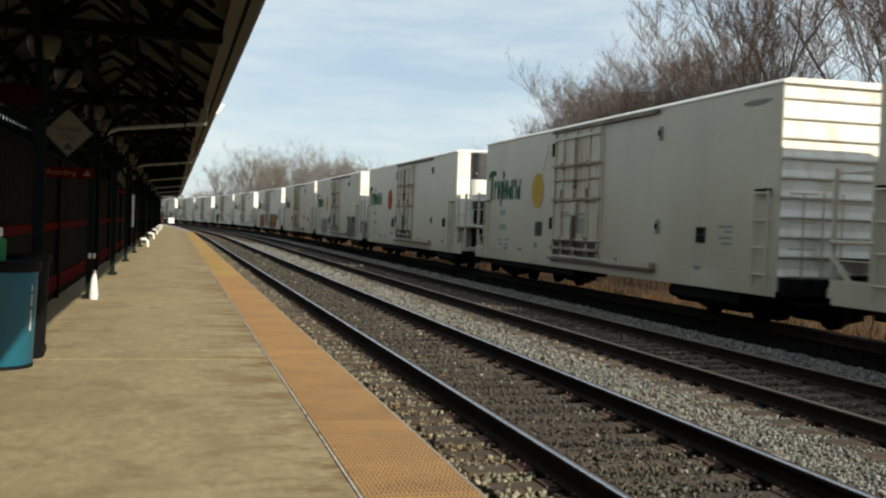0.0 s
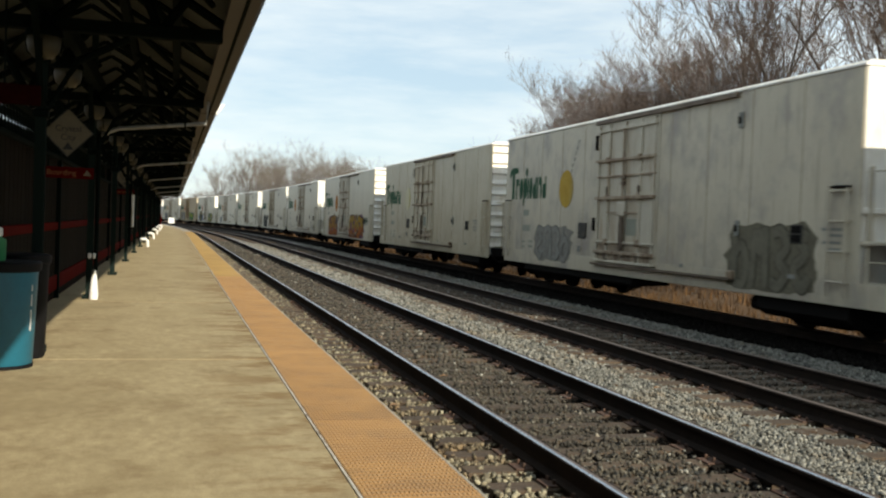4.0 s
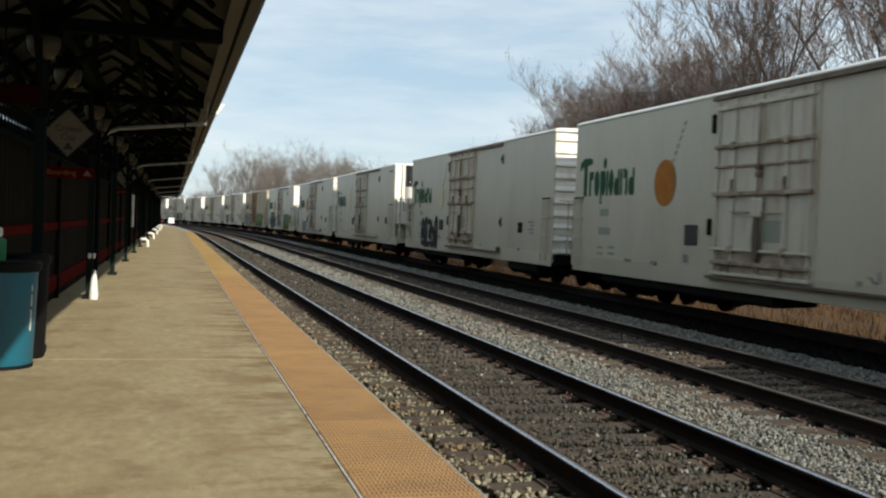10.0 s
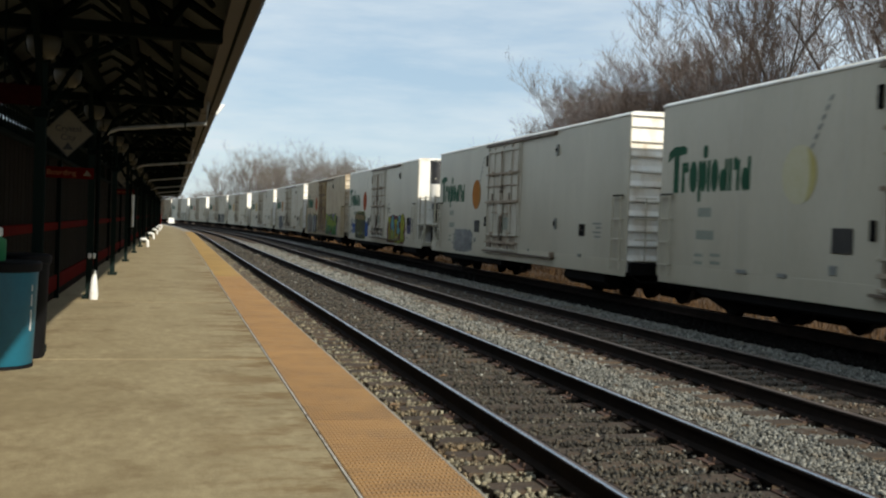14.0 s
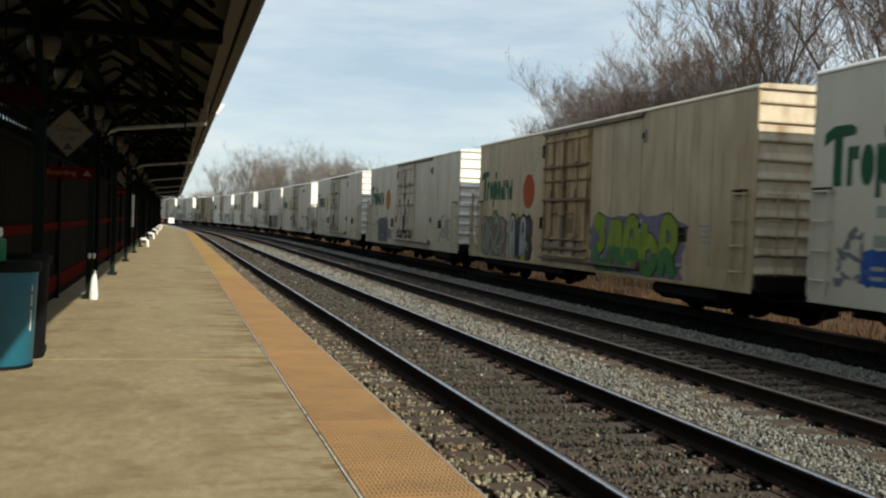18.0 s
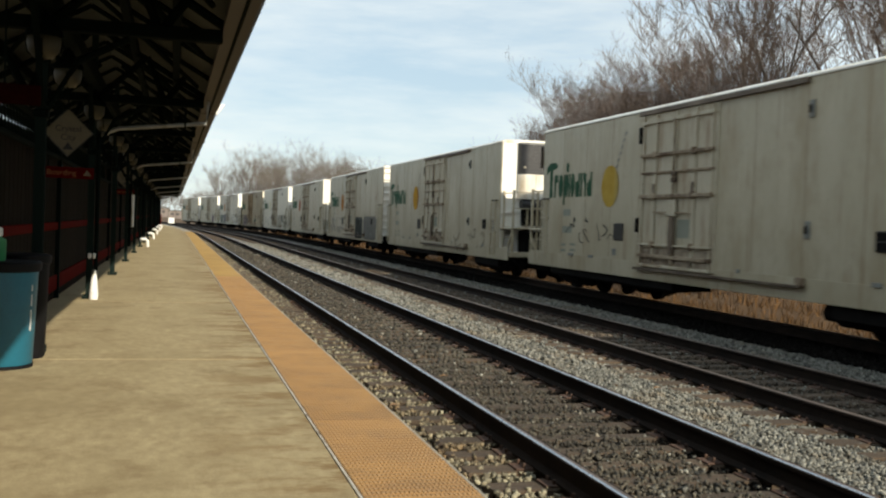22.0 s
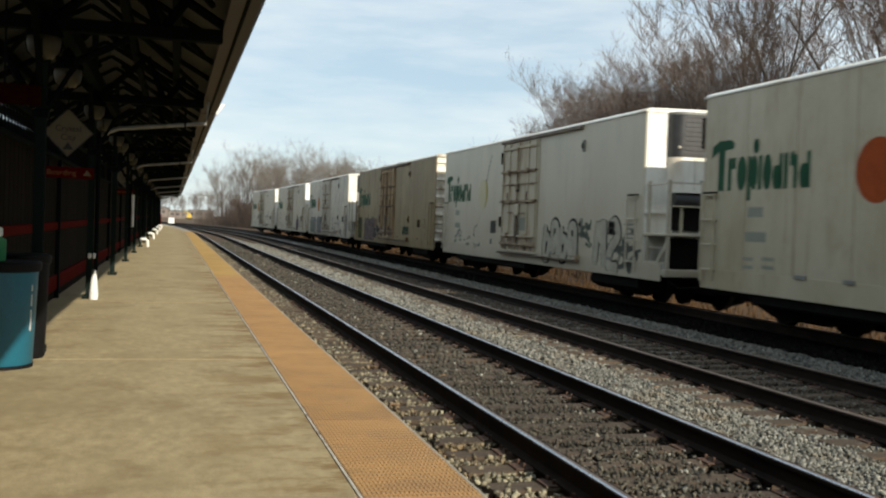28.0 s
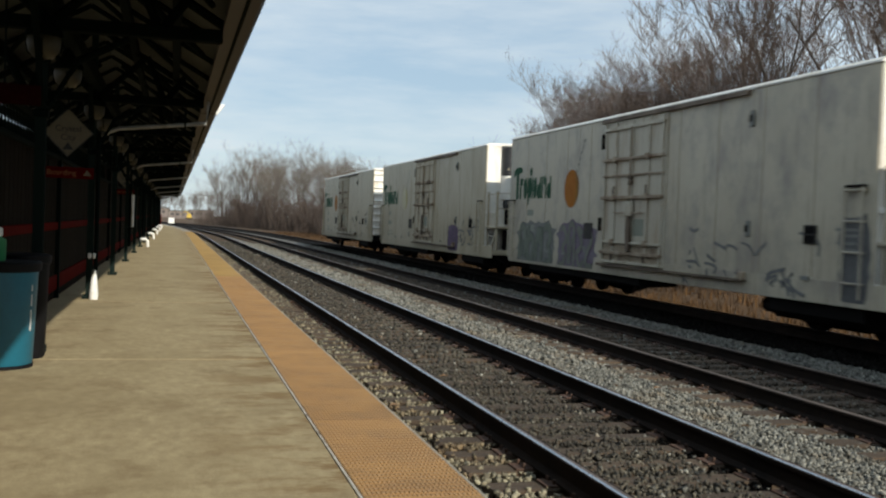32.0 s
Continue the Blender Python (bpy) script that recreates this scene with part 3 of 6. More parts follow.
def build_car(kind):
    car = thing("freight_car", "white refrigerated freight car with plug door and grimy underframe", "freight car", "refrigerated cars of the train")
    a, b, body, roof = car_shapes(kind)
    part("body", body, [WHITE_PAINT, SUNLIT_PAINT], car)
    part("roof", roof, SUNLIT_PAINT, car, "white cambered roof with cross seams")
    door0, door1 = (7.72, 10.74) if kind == "r" else (7.98, 10.98)
    # seams between the side sheets, on both sides
    strip = Shape().cbox(-0.002, 0.002, -0.011, 0.011, SILL + 0.3, TOP - 0.09, 0.002).mesh("seam", SEAM)
    n = 11
    for i in range(1, n):
        u = a + (b - a) * i / n
        for side in (-1,):
            if side == -1 and door0 - 0.1 < u < door1 + 0.1:
                continue
            part("seam", strip, None, car, at=pose(side * (SIDE + 0.001), U(u), 0))
    deck_a, deck_b = (0.0, 0.9) if kind == "r" else (0.9, 0.0)      # the sill runs on along the machinery deck
    for side in (-1, 1):
        edge = side * (SIDE + 0.003)
        rub = Shape().cbox(min(edge, edge - side * 0.022), max(edge, edge - side * 0.022), U(a) + 0.02 - deck_a, U(b) - 0.02 + deck_b, SILL - 0.09, SILL + 0.27, 0.006)
        part("side_sill", rub, WHITE_PAINT, car)
    # plug door with its frame of posts, bars and lock rods
    x = -SIDE
    door = part("door", Shape().cbox(x - 0.035, x + 0.01, U(door0), U(door1), 0.80, 3.93, 0.012), DOOR_PAINT, car, "rust-stained steel plug door")
    w = door1 - door0
    for q in (0.04, 0.25, 0.5, 0.78, 0.96):
        y = U(door0 + w * q)
        part("door_post", Shape().cbox(x - 0.075, x - 0.03, y - (0.045 if 0.1 < q < 0.9 and q != 0.5 else 0.026), y + (0.045 if 0.1 < q < 0.9 and q != 0.5 else 0.026), 0.82, 3.9, 0.008), DOOR_PAINT, door)
    for z, deep, half, mat in ((0.83, 0.10, 0.03, DOOR_PAINT), (1.03, 0.11, 0.035, RUST_DOOR), (1.26, 0.11, 0.022, DOOR_PAINT), (2.24, 0.12, 0.035, RUST_DOOR), (2.72, 0.08, 0.022, RUST_DOOR), (3.08, 0.11, 0.03, RUST_DOOR), (3.76, 0.09, 0.035, DOOR_PAINT)):
        part("door_bar", Shape().cbox(x - deep, x - 0.03, U(door0) + 0.05, U(door1) - 0.05, z - half, z + half, 0.008), mat, door)
    part("hand_bar", Shape().tube([(x - 0.1, U(door0 + w * 0.27), 1.9), (x - 0.1, U(door0 + w * 0.76), 1.92)], 0.018, 6), RUST_DOOR, door)
    for q in (0.25, 0.78):
        for z in (0.95, 2.4):
            y = U(door0 + w * q)
            part("roller_arm", Shape().slab([(y - 0.03, z - 0.1), (y + 0.03, z - 0.1), (y + 0.05, z), (y + 0.02, z + 0.1), (y - 0.03, z + 0.08)], x - 0.1, x - 0.06, "yz"), TRACK_STEEL if z < 2.5 else DOOR_PAINT, door)
    part("door_notice", Shape().box(x - 0.04, x - 0.034, U(door0 + w * 0.30), U(door0 + w * 0.46), 1.42, 1.78), LIVERY_FADED, door, "faded notice of plain bars")
    part("kick_plate", Shape().cbox(x - 0.042, x - 0.03, U(door0) + 0.06, U(door1) - 0.06, 0.82, 1.2, 0.004), KICK_STEEL, door, "rust-stained foot of the door")
    for q in (0.25, 0.78):
        for z in (1.26, 2.24, 3.08):
            y = U(door0 + w * q)
            part("bracket", Shape().cbox(x - 0.125, x - 0.05, y - 0.06, y + 0.06, z - 0.07, z + 0.07, 0.015), RUST_DOOR, door)
    part("lock_rod", Shape().tube([(x - 0.1, U(door0 + w * 0.5), 0.9), (x - 0.1, U(door0 + w * 0.5), 3.75)], 0.022, 6), RUST_DOOR, door)
    part("lock_box", Shape().cbox(x - 0.13, x - 0.05, U(door0 + w * 0.45), U(door0 + w * 0.56), 1.82, 2.16, 0.03), DOOR_PAINT, door)
    part("lock_lever", Shape().slab([(U(door0 + w * 0.475), 1.1), (U(door0 + w * 0.515), 1.08), (U(door0 + w * 0.53), 1.5), (U(door0 + w * 0.515), 1.84), (U(door0 + w * 0.48), 1.82), (U(door0 + w * 0.465), 1.45)], x - 0.13, x - 0.08, "yz"), TRACK_STEEL, door)
    for z in (1.18, 1.5, 2.5, 2.62):
        part("lock_cam", Shape().cbox(x - 0.125, x - 0.05, U(door0 + w * 0.478), U(door0 + w * 0.526), z, z + 0.1, 0.02), TRACK_STEEL, door)
    for u, z0, z1 in ((door1 + 0.12, 3.36, 3.7), (door1 + 0.16, 1.5, 1.8)):
        part("latch", Shape().cbox(x - 0.05, x, U(u) - 0.05, U(u) + 0.05, z0, z1, 0.01), BLACK_STEEL, car)
    part("upper_track", Shape().slab([(x - 0.09, 3.93), (x, 3.93), (x, 4.02), (x - 0.07, 4.02)], U(5.05), U(door1) + 0.1, "xz"), TRACK_STEEL, car)
    low = Shape().cbox(x - 0.1, x, U(5.0), U(door1) + 0.1, 0.735, 0.755, 0.005)
    low.cbox(x - 0.115, x - 0.095, U(5.0), U(door1) + 0.1, 0.725, 0.775, 0.005)
    part("lower_track", low, TRACK_STEEL, car)
    part("track_stop", Shape().cbox(x - 0.11, x, U(4.97), U(5.12), 0.745, 0.9, 0.02), RUST_DOOR, car)
    for z in (3.38, 1.5):
        part("door_catch", Shape().cbox(x - 0.04, x, U(4.9), U(5.02), z, z + 0.28, 0.012), MARK_GREY, car)
        part("catch_bolt", Shape().cbox(x - 0.07, x - 0.03, U(4.93), U(4.99), z + 0.08, z + 0.2, 0.01), BLACK_STEEL, car)
    # vents, plates and stencilled marks
    gz = 1.5 if kind == "r" else 1.57
    vent = part("vent", Shape().cbox(x - 0.03, x, U(3.05), U(3.37), gz - 0.15, gz + 0.15, 0.01), HATCH_STEEL, car)
    for k in range(2):
        part("vent_panel", Shape().cbox(x - 0.04, x - 0.025, U(3.08), U(3.34), gz - 0.125 + k * 0.14, gz - 0.01 + k * 0.14, 0.006), BLACK_STEEL, vent)
    part("hatch", Shape().cbox(x - 0.025, x, U(11.58), U(12.06), 1.3, 1.68, 0.01), HATCH_STEEL, car)
    part("gauge_plate", Shape().cbox(x - 0.02, x, U(11.93), U(12.1), 0.97, 1.12, 0.008), MARK_GREY, car)
    for k, (u, z, l) in enumerate(((2.35, 1.66, 0.5), (2.25, 1.57, 0.3), (2.35, 1.46, 0.45), (2.3, 1.36, 0.35))):
        part("stencil_bar", Shape().box(x - 0.005, x, U(u) - l / 2, U(u) + l / 2, z - 0.022, z + 0.022), MARK_GREY, car)
    tail = b - 0.1
    for u, z, l, h in ((tail - 1.66, 1.92, 0.46, 0.17), (tail - 1.7, 1.5, 0.62, 0.17), (tail - 1.5, 1.12, 0.3, 0.06), (tail - 2.1, 1.14, 0.34, 0.06), (tail - 1.5, 0.98, 0.3, 0.06), (tail - 2.1, 1.0, 0.34, 0.06)):
        part("number_bar", Shape().box(x - 0.005, x, U(u) - l / 2, U(u) + l / 2, z - h / 2, z + h / 2), LIVERY_FADED, car)
    for u, l in ((3.3, 0.2), (6.9, 0.1), (13.3, 0.25), (14.5, 0.3)):
        part("sill_mark", Shape().cbox(x - 0.03, x - 0.005, U(u) - l / 2, U(u) + l / 2, 0.86, 0.93, 0.006), MARK_GREY, car)
    # the livery word as plain green bars: a tall stem with a cap, then shorter bars
    word = part("livery_word", Shape().slab([(U(tail - 0.62), 2.3), (U(tail - 0.42), 2.3), (U(tail - 0.42), 3.02), (U(tail - 0.18), 2.9), (U(tail - 0.2), 3.1), (U(tail - 0.42), 3.2), (U(tail - 0.8), 3.2), (U(tail - 0.92), 3.14), (U(tail - 0.9), 3.04), (U(tail - 0.62), 3.02)], x - 0.006, x, "yz"), LIVERY_GREEN, car, "green livery mark of plain bars")
    for u, ry, z0, z1 in ((0.80, 0.055, 2.3, 2.88), (0.93, 0.06, 2.68, 2.88), (1.19, 0.15, 2.29, 2.89), (1.43, 0.05, 2.12, 2.88), (1.57, 0.115, 2.3, 2.89), (1.76, 0.05, 2.3, 2.88), (1.97, 0.125, 2.29, 2.89), (2.24, 0.115, 2.29, 2.7), (2.36, 0.045, 2.3, 2.88), (2.5, 0.05, 2.3, 2.88), (2.66, 0.05, 2.66, 2.89), (2.76, 0.05, 2.3, 2.84), (2.98, 0.115, 2.29, 2.7), (3.1, 0.045, 2.3, 2.88)):
        mark = oval(U(tail - u), (z0 + z1) / 2, ry, (z1 - z0) / 2, 18) if ry > 0.1 else [(U(tail - u) - ry, z0), (U(tail - u) + ry, z0), (U(tail - u) + ry, z1 - 0.03), (U(tail - u) + ry - 0.03, z1), (U(tail - u) - ry, z1)]
        part("livery_bar", Shape().slab(mark, x - 0.006, x, "yz"), LIVERY_GREEN, word)
    part("livery_leaf", Shape().slab(oval(U(tail - 1.62), 3.04, 0.09, 0.13, 10), x - 0.006, x, "yz"), LIVERY_GREEN, word)
    fruit = part("livery_disc", Shape().slab(oval(U(b - 4.65), 2.51, 0.46, 0.47, 32), x - 0.007, x, "yz"), FRUIT_ORANGE, car, "painted round fruit disc with a striped straw")
    rim = oval(U(b - 4.65), 2.51, 0.46, 0.47, 32)
    part("disc_shade", Shape().slab([(p, q) for p, q in rim if p <= U(b - 4.65) - 0.1] + [(U(b - 4.65) - 0.17 - 0.1 * math.cos(k * math.pi / 8 - math.pi / 2), 2.51 - 0.4 * math.sin(k * math.pi / 8 - math.pi / 2)) for k in range(1, 8)][::-1], x - 0.0085, x, "yz"), FRUIT_SHADE, fruit)
    for k in range(6):
        y, z = U(b - 4.93 - k * 0.085), 2.9 + k * 0.14
        part("straw_stripe", Shape().slab([(y - 0.035, z), (y + 0.035, z), (y - 0.025, z + 0.085), (y - 0.095, z + 0.085)], x - 0.007, x, "yz"), MARK_GREY, fruit)
    # ladders at both corners of the side
    for u, hi in ((a + 0.42, 2.28), (b - 0.32, 2.26)):
        ladder = part("ladder", Shape().tube([(x - 0.07, U(u) - 0.2, 0.66), (x - 0.07, U(u) - 0.2, hi)], 0.022, 6), WHITE_PAINT, car)
        part("ladder_rail", Shape().tube([(x - 0.07, U(u) + 0.2, 0.66), (x - 0.07, U(u) + 0.2, hi)], 0.022, 6), WHITE_PAINT, ladder)
        for k in range(4):
            z = 0.88 + k * 0.45
            part("rung", Shape().tube([(x, U(u) - 0.2, z), (x - 0.075, U(u) - 0.2, z), (x - 0.075, U(u) + 0.2, z), (x, U(u) + 0.2, z)], 0.019, 6), WHITE_PAINT, ladder)
        part("ladder_cap", Shape().cbox(x - 0.08, x, U(u) - 0.21, U(u) + 0.21, hi - 0.005, hi + 0.03, 0.008), BLACK_STEEL, ladder)
    # ends
    def ribbed(face, way):
        back = face - way * RIB_DEEP
        end = part("ribbed_end", Shape().box(-SIDE + 0.005, SIDE - 0.005, min(back, back + way * 0.01), max(back, back + way * 0.01), SILL + 0.1, TOP - 0.05), SUNLIT_PAINT, car, "white steel end with horizontal corrugations")
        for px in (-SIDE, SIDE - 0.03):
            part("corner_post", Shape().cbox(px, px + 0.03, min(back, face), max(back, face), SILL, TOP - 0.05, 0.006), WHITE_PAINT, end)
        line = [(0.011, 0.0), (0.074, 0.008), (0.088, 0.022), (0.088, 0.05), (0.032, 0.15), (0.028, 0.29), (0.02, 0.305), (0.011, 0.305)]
        rib_mesh = Shape().slab([(back + way * p, q) for p, q in line], -SIDE + 0.03, SIDE - 0.03, "yz").mesh("end_rib", SUNLIT_PAINT)
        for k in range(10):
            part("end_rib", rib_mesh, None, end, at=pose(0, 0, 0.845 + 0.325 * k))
        for q in (0.25, 0.62, 0.98):
            px = -SIDE + 0.12 + q
            part("grab_post", Shape().tube([(px, face + way * 0.14, 0.7), (px, face + way * 0.14, 2.25)], 0.018, 6), WHITE_PAINT, end)
        for k in range(4):
            part("end_rung", Shape().tube([(-SIDE + 0.12, face + way * 0.14, 0.88 + k * 0.45), (-SIDE + 0.62, face + way * 0.14, 0.88 + k * 0.45)], 0.016, 6), WHITE_PAINT, end)
        part("brake_platform", Shape().cbox(-0.5, 0.7, min(face, face + way * 0.32), max(face, face + way * 0.32), 1.16, 1.2, 0.008), BLACK_STEEL, end)
        part("end_beam", Shape().cbox(-SIDE + 0.05, SIDE - 0.05, min(face, face + way * 0.16), max(face, face + way * 0.16), 0.56, 0.84, 0.015), BLACK_STEEL, end)

    def machinery(face, way):
        def rounded(x0, x1, deep, r):
            """Plan of a box on the end with rounded outer corners."""
            rim = [(x0, face)] + [(x0 + r - r * math.cos(k * math.pi / 12), face + way * (deep - r + r * math.sin(k * math.pi / 12))) for k in range(7)]
            return rim + [(x0 + x1 - p, q) for p, q in rim[::-1]]

        out = face + way * 0.3
        unit = part("cooling_unit", Shape().slab(rounded(-1.04, 1.04, 0.3, 0.26), 3.1, 4.04, "xy"), GRILLE, car, "dark grey refrigeration unit with grilles on the car's end", smooth=30)
        for k in range(9):
            z = 3.14 + k * 0.098
            part("grille_slat", Shape().cbox(-0.8, 0.8, min(out, out + way * 0.012), max(out, out + way * 0.012), z, z + 0.05, 0.003), GRILLE, unit)
        part("grille_window", Shape().cbox(-0.42, 0.14, min(out, out + way * 0.022), max(out, out + way * 0.022), 3.3, 3.94, 0.008), BLACK_STEEL, unit)
        part("grille_window", Shape().cbox(0.18, 0.74, min(out, out + way * 0.022), max(out, out + way * 0.022), 3.3, 3.94, 0.008), BLACK_STEEL, unit)
        part("unit_lamp", Shape().cbox(-0.93, -0.8, min(out - way * 0.1, out - way * 0.02), max(out - way * 0.1, out - way * 0.02), 3.27, 3.34, 0.02), WHITE_PAINT, unit)
        part("unit_trim", Shape().slab(rounded(-1.05, 1.05, 0.315, 0.27), 3.99, 4.03, "xy"), MARK_GREY, unit, smooth=30)
        hood = part("hood", Shape().slab(rounded(-1.04, 1.04, 0.3, 0.26), 2.36, 3.095, "xy"), SUNLIT_PAINT, car, "white rounded machinery hood", smooth=30)
        for px in (-0.55, 0.1, 0.7):
            part("hood_seam", Shape().cbox(px - 0.008, px + 0.008, min(out, out + way * 0.004), max(out, out + way * 0.004), 2.42, 3.06, 0.002), SEAM, hood)
        part("hood_plate", Shape().box(-0.42, 0.05, min(out, out + way * 0.004), max(out, out + way * 0.004), 2.58, 2.63), MARK_GREY, hood)
        part("engine_tank", Shape().tube([(-0.95, face + way * 0.16, 2.2), (0.95, face + way * 0.16, 2.2)], 0.15, 14), GRILLE, car, smooth=40)
        p2 = face + way * 0.12
        part("engine_bay", Shape().cbox(-0.9, SIDE - 0.2, min(face, p2), max(face, p2), 1.56, 2.06, 0.03), BLACK_STEEL, car)
        part("engine_louvre", Shape().cbox(-0.2, 0.9, min(p2, p2 + way * 0.06), max(p2, p2 + way * 0.06), 1.68, 1.78, 0.01), WHITE_PAINT, car)
        part("end_ledge", Shape().cbox(-SIDE + 0.03, -1.06, min(face, face + way * 0.12), max(face, face + way * 0.12), 1.9, 1.98, 0.01), SUNLIT_PAINT, car)
        far = face + way * 1.02
        part("deck_beam", Shape().cbox(-SIDE + 0.02, SIDE - 0.02, min(face, far), max(face, far), 1.44, 1.5, 0.015), WHITE_PAINT, car, "white deck at the machinery end")
        part("end_frame", Shape().cbox(-SIDE + 0.02, SIDE - 0.02, min(far - way * 0.12, far), max(far - way * 0.12, far), 0.62, 0.78, 0.02), WHITE_PAINT, car)
        part("lower_bay", Shape().cbox(-0.95, 0.95, min(face, face + way * 0.75), max(face, face + way * 0.75), 0.6, 1.395, 0.03), BLACK_STEEL, car)
        for px, deep in ((-SIDE + 0.09, 0.1), (-0.72, 0.1), (-0.72, 0.98), (-SIDE + 0.09, 0.98), (0.1, 0.98), (SIDE - 0.1, 0.98)):
            y = face + way * deep
            part("deck_post", Shape().cbox(px - 0.035, px + 0.035, y - 0.03, y + 0.03, 0.77, 2.58, 0.01), WHITE_PAINT, car)
        for z in (2.52, 2.05):
            part("hand_rail", Shape().tube([(-SIDE + 0.09, face + way * 0.98, z), (SIDE - 0.1, face + way * 0.98, z)], 0.014, 6), WHITE_PAINT, car)
        part("hand_rail", Shape().tube([(-SIDE + 0.09, face, 2.5), (-SIDE + 0.09, face + way * 0.98, 2.5)], 0.014, 6), WHITE_PAINT, car)
        for k in range(2):
            part("step_bar", Shape().tube([(-SIDE + 0.09, face + way * 0.1, 0.9 + 0.3 * k), (-SIDE + 0.09, face + way * 0.98, 0.9 + 0.3 * k)], 0.014, 6), WHITE_PAINT, car)
        part("corner_brace", Shape().slab([(face + way * 0.98, 1.34), (face + way * 0.5, 0.86), (face + way * 0.6, 0.86), (face + way * 0.98, 1.22)], -SIDE + 0.05, -SIDE + 0.1, "yz"), WHITE_PAINT, car)

    if kind == "r":
        ribbed(U(a), -1)
        machinery(U(b), 1)
    else:
        machinery(U(a), -1)
        ribbed(U(b), 1)
    # underframe
    part("underframe", Shape().cbox(-1.3, 1.3, U(a) + 0.1, U(b) - 0.1, 0.56, 0.612, 0.01), BLACK_STEEL, car)
    part("centre_sill", Shape().cbox(-0.32, 0.32, U(0.55), U(PITCH - 0.55), 0.5, 0.92, 0.02), BLACK_STEEL, car)
    for u in (6.6, 9.1, 12.4):
        part("cross_bearer", Shape().cbox(-1.3, 1.3, U(u), U(u) + 0.15, 0.5, 0.558, 0.01), BLACK_STEEL, car)
    part("side_skirt", Shape().slab([(-1.48, 0.575), (-0.6, 0.575), (-0.6, 0.36), (-1.42, 0.33), (-1.48, 0.38)], U(door0 + (1.2 if kind == "m" else 1.7)), U(16.0), "xz"), BLACK_STEEL, car)
    part("brake_box", Shape().slab([(-1.46, 0.575), (-0.5, 0.575), (-0.5, 0.2), (-1.3, 0.2), (-1.46, 0.32)], U(2.0), U(4.4), "xz"), BLACK_STEEL, car)
    part("air_reservoir", Shape().lathe([(0.02, U(4.42)), (0.14, U(4.45)), (0.14, U(4.8)), (0.02, U(4.84))], 14, (-1.2, 0, 0.38), "y"), BLACK_STEEL, car)
    for u in (0.0, PITCH):
        way = 1 if u == 0.0 else -1
        y = U(u)
        part("draft_sill", Shape().cbox(-0.55, 0.55, min(y + way * 0.5, y + way * 2.0), max(y + way * 0.5, y + way * 2.0), 0.27, 0.56, 0.03), BLACK_STEEL, car)
        c = part("coupler", Shape().cbox(-0.09, 0.09, min(y + way * 0.25, y + way * 0.8), max(y + way * 0.25, y + way * 0.8), 0.62, 0.86, 0.03).cbox(-0.18, 0.16, min(y + way * 0.005, y + way * 0.28), max(y + way * 0.005, y + way * 0.28), 0.58, 0.9, 0.05), BLACK_STEEL, car)
        hose = [(0.3, y + way * 0.7, 0.6), (0.3, y + way * 0.4, 0.36), (0.26, y + way * 0.15, 0.22), (0.2, y + way * 0.01, 0.2)]
        part("air_hose", Shape().tube(hose, 0.025, 6), BLACK_STEEL, c)
        lever = [(-1.45, y + way * 0.68, 0.55), (-1.3, y + way * 0.5, 0.42), (-0.5, y + way * 0.42, 0.46), (-0.15, y + way * 0.25, 0.6)]
        part("uncoupling_rod", Shape().tube(lever, 0.018, 6), BLACK_STEEL, c)
    # trucks with side frames, springs and wheelsets, leaning with the track's cant
    lean = pose(-0.753, 0, 0, 0, 6) @ pose(0.753, 0, 0)
    for u in (3.2, PITCH - 3.2):
        truck = part("truck", Shape().cbox(-1.1, 1.1, -0.22, 0.22, 0.36, 0.62, 0.03), BLACK_STEEL, car, "black cast steel truck", at=pose(0, U(u), 0) @ lean)
        for side in (-1, 1):
            px = side * 1.02
            frame_line = [(-1.25, 0.24), (-1.25, 0.56), (-0.85, 0.64), (0.85, 0.64), (1.25, 0.56), (1.25, 0.24), (0.98, 0.17), (0.66, 0.09), (-0.66, 0.09), (-0.98, 0.17)]
            part("side_frame", Shape().slab(frame_line, px - 0.07, px + 0.07, "yz"), BLACK_STEEL, truck)
            for k in (-0.18, 0.0, 0.18):
                part("spring", Shape().lathe([(0.07, 0.24), (0.075, 0.3), (0.065, 0.34), (0.075, 0.4), (0.07, 0.48)], 10, (px, k, 0)), BLACK_STEEL, truck)
            for k in (-0.85, 0.85):
                part("bearing_cap", Shape().lathe([(0.11, -0.09), (0.11, 0.08), (0.06, 0.1)], 12, (px + side * 0.03, k, 0.42), "x"), WHEEL_STEEL, truck)
        wheels = Shape()
        for side in (-1, 1):
            prof = [(0.08, -0.09), (0.1, -0.06), (0.33, -0.03), (0.36, -0.065), (0.415, -0.065), (0.42, 0.0), (0.445, 0.05), (0.44, 0.075), (0.36, 0.075), (0.33, 0.03), (0.1, 0.07), (0.08, 0.1)]
            wheels.lathe([(r, side * (-h)) for r, h in prof], 28, (side * 0.753, 0, 0), "x")
        wheels.lathe([(0.08, -1.05), (0.08, 1.05)], 12, (0, 0, 0), "x")
        for k in range(3):
            ang = 2 * math.pi * k / 3
            for side in (-1, 1):
                wheels.cbox(-0.03, 0.03, -0.03, 0.03, 0.16, 0.3, 0.01, m=pose(side * 0.8, 0, 0, math.degrees(ang)))
        mesh = wheels.mesh("wheelset", WHEEL_STEEL, smooth=35)
        for k in (-0.85, 0.85):
            part("wheelset", mesh, None, truck, at=pose(0, k, 0.42))
    return car


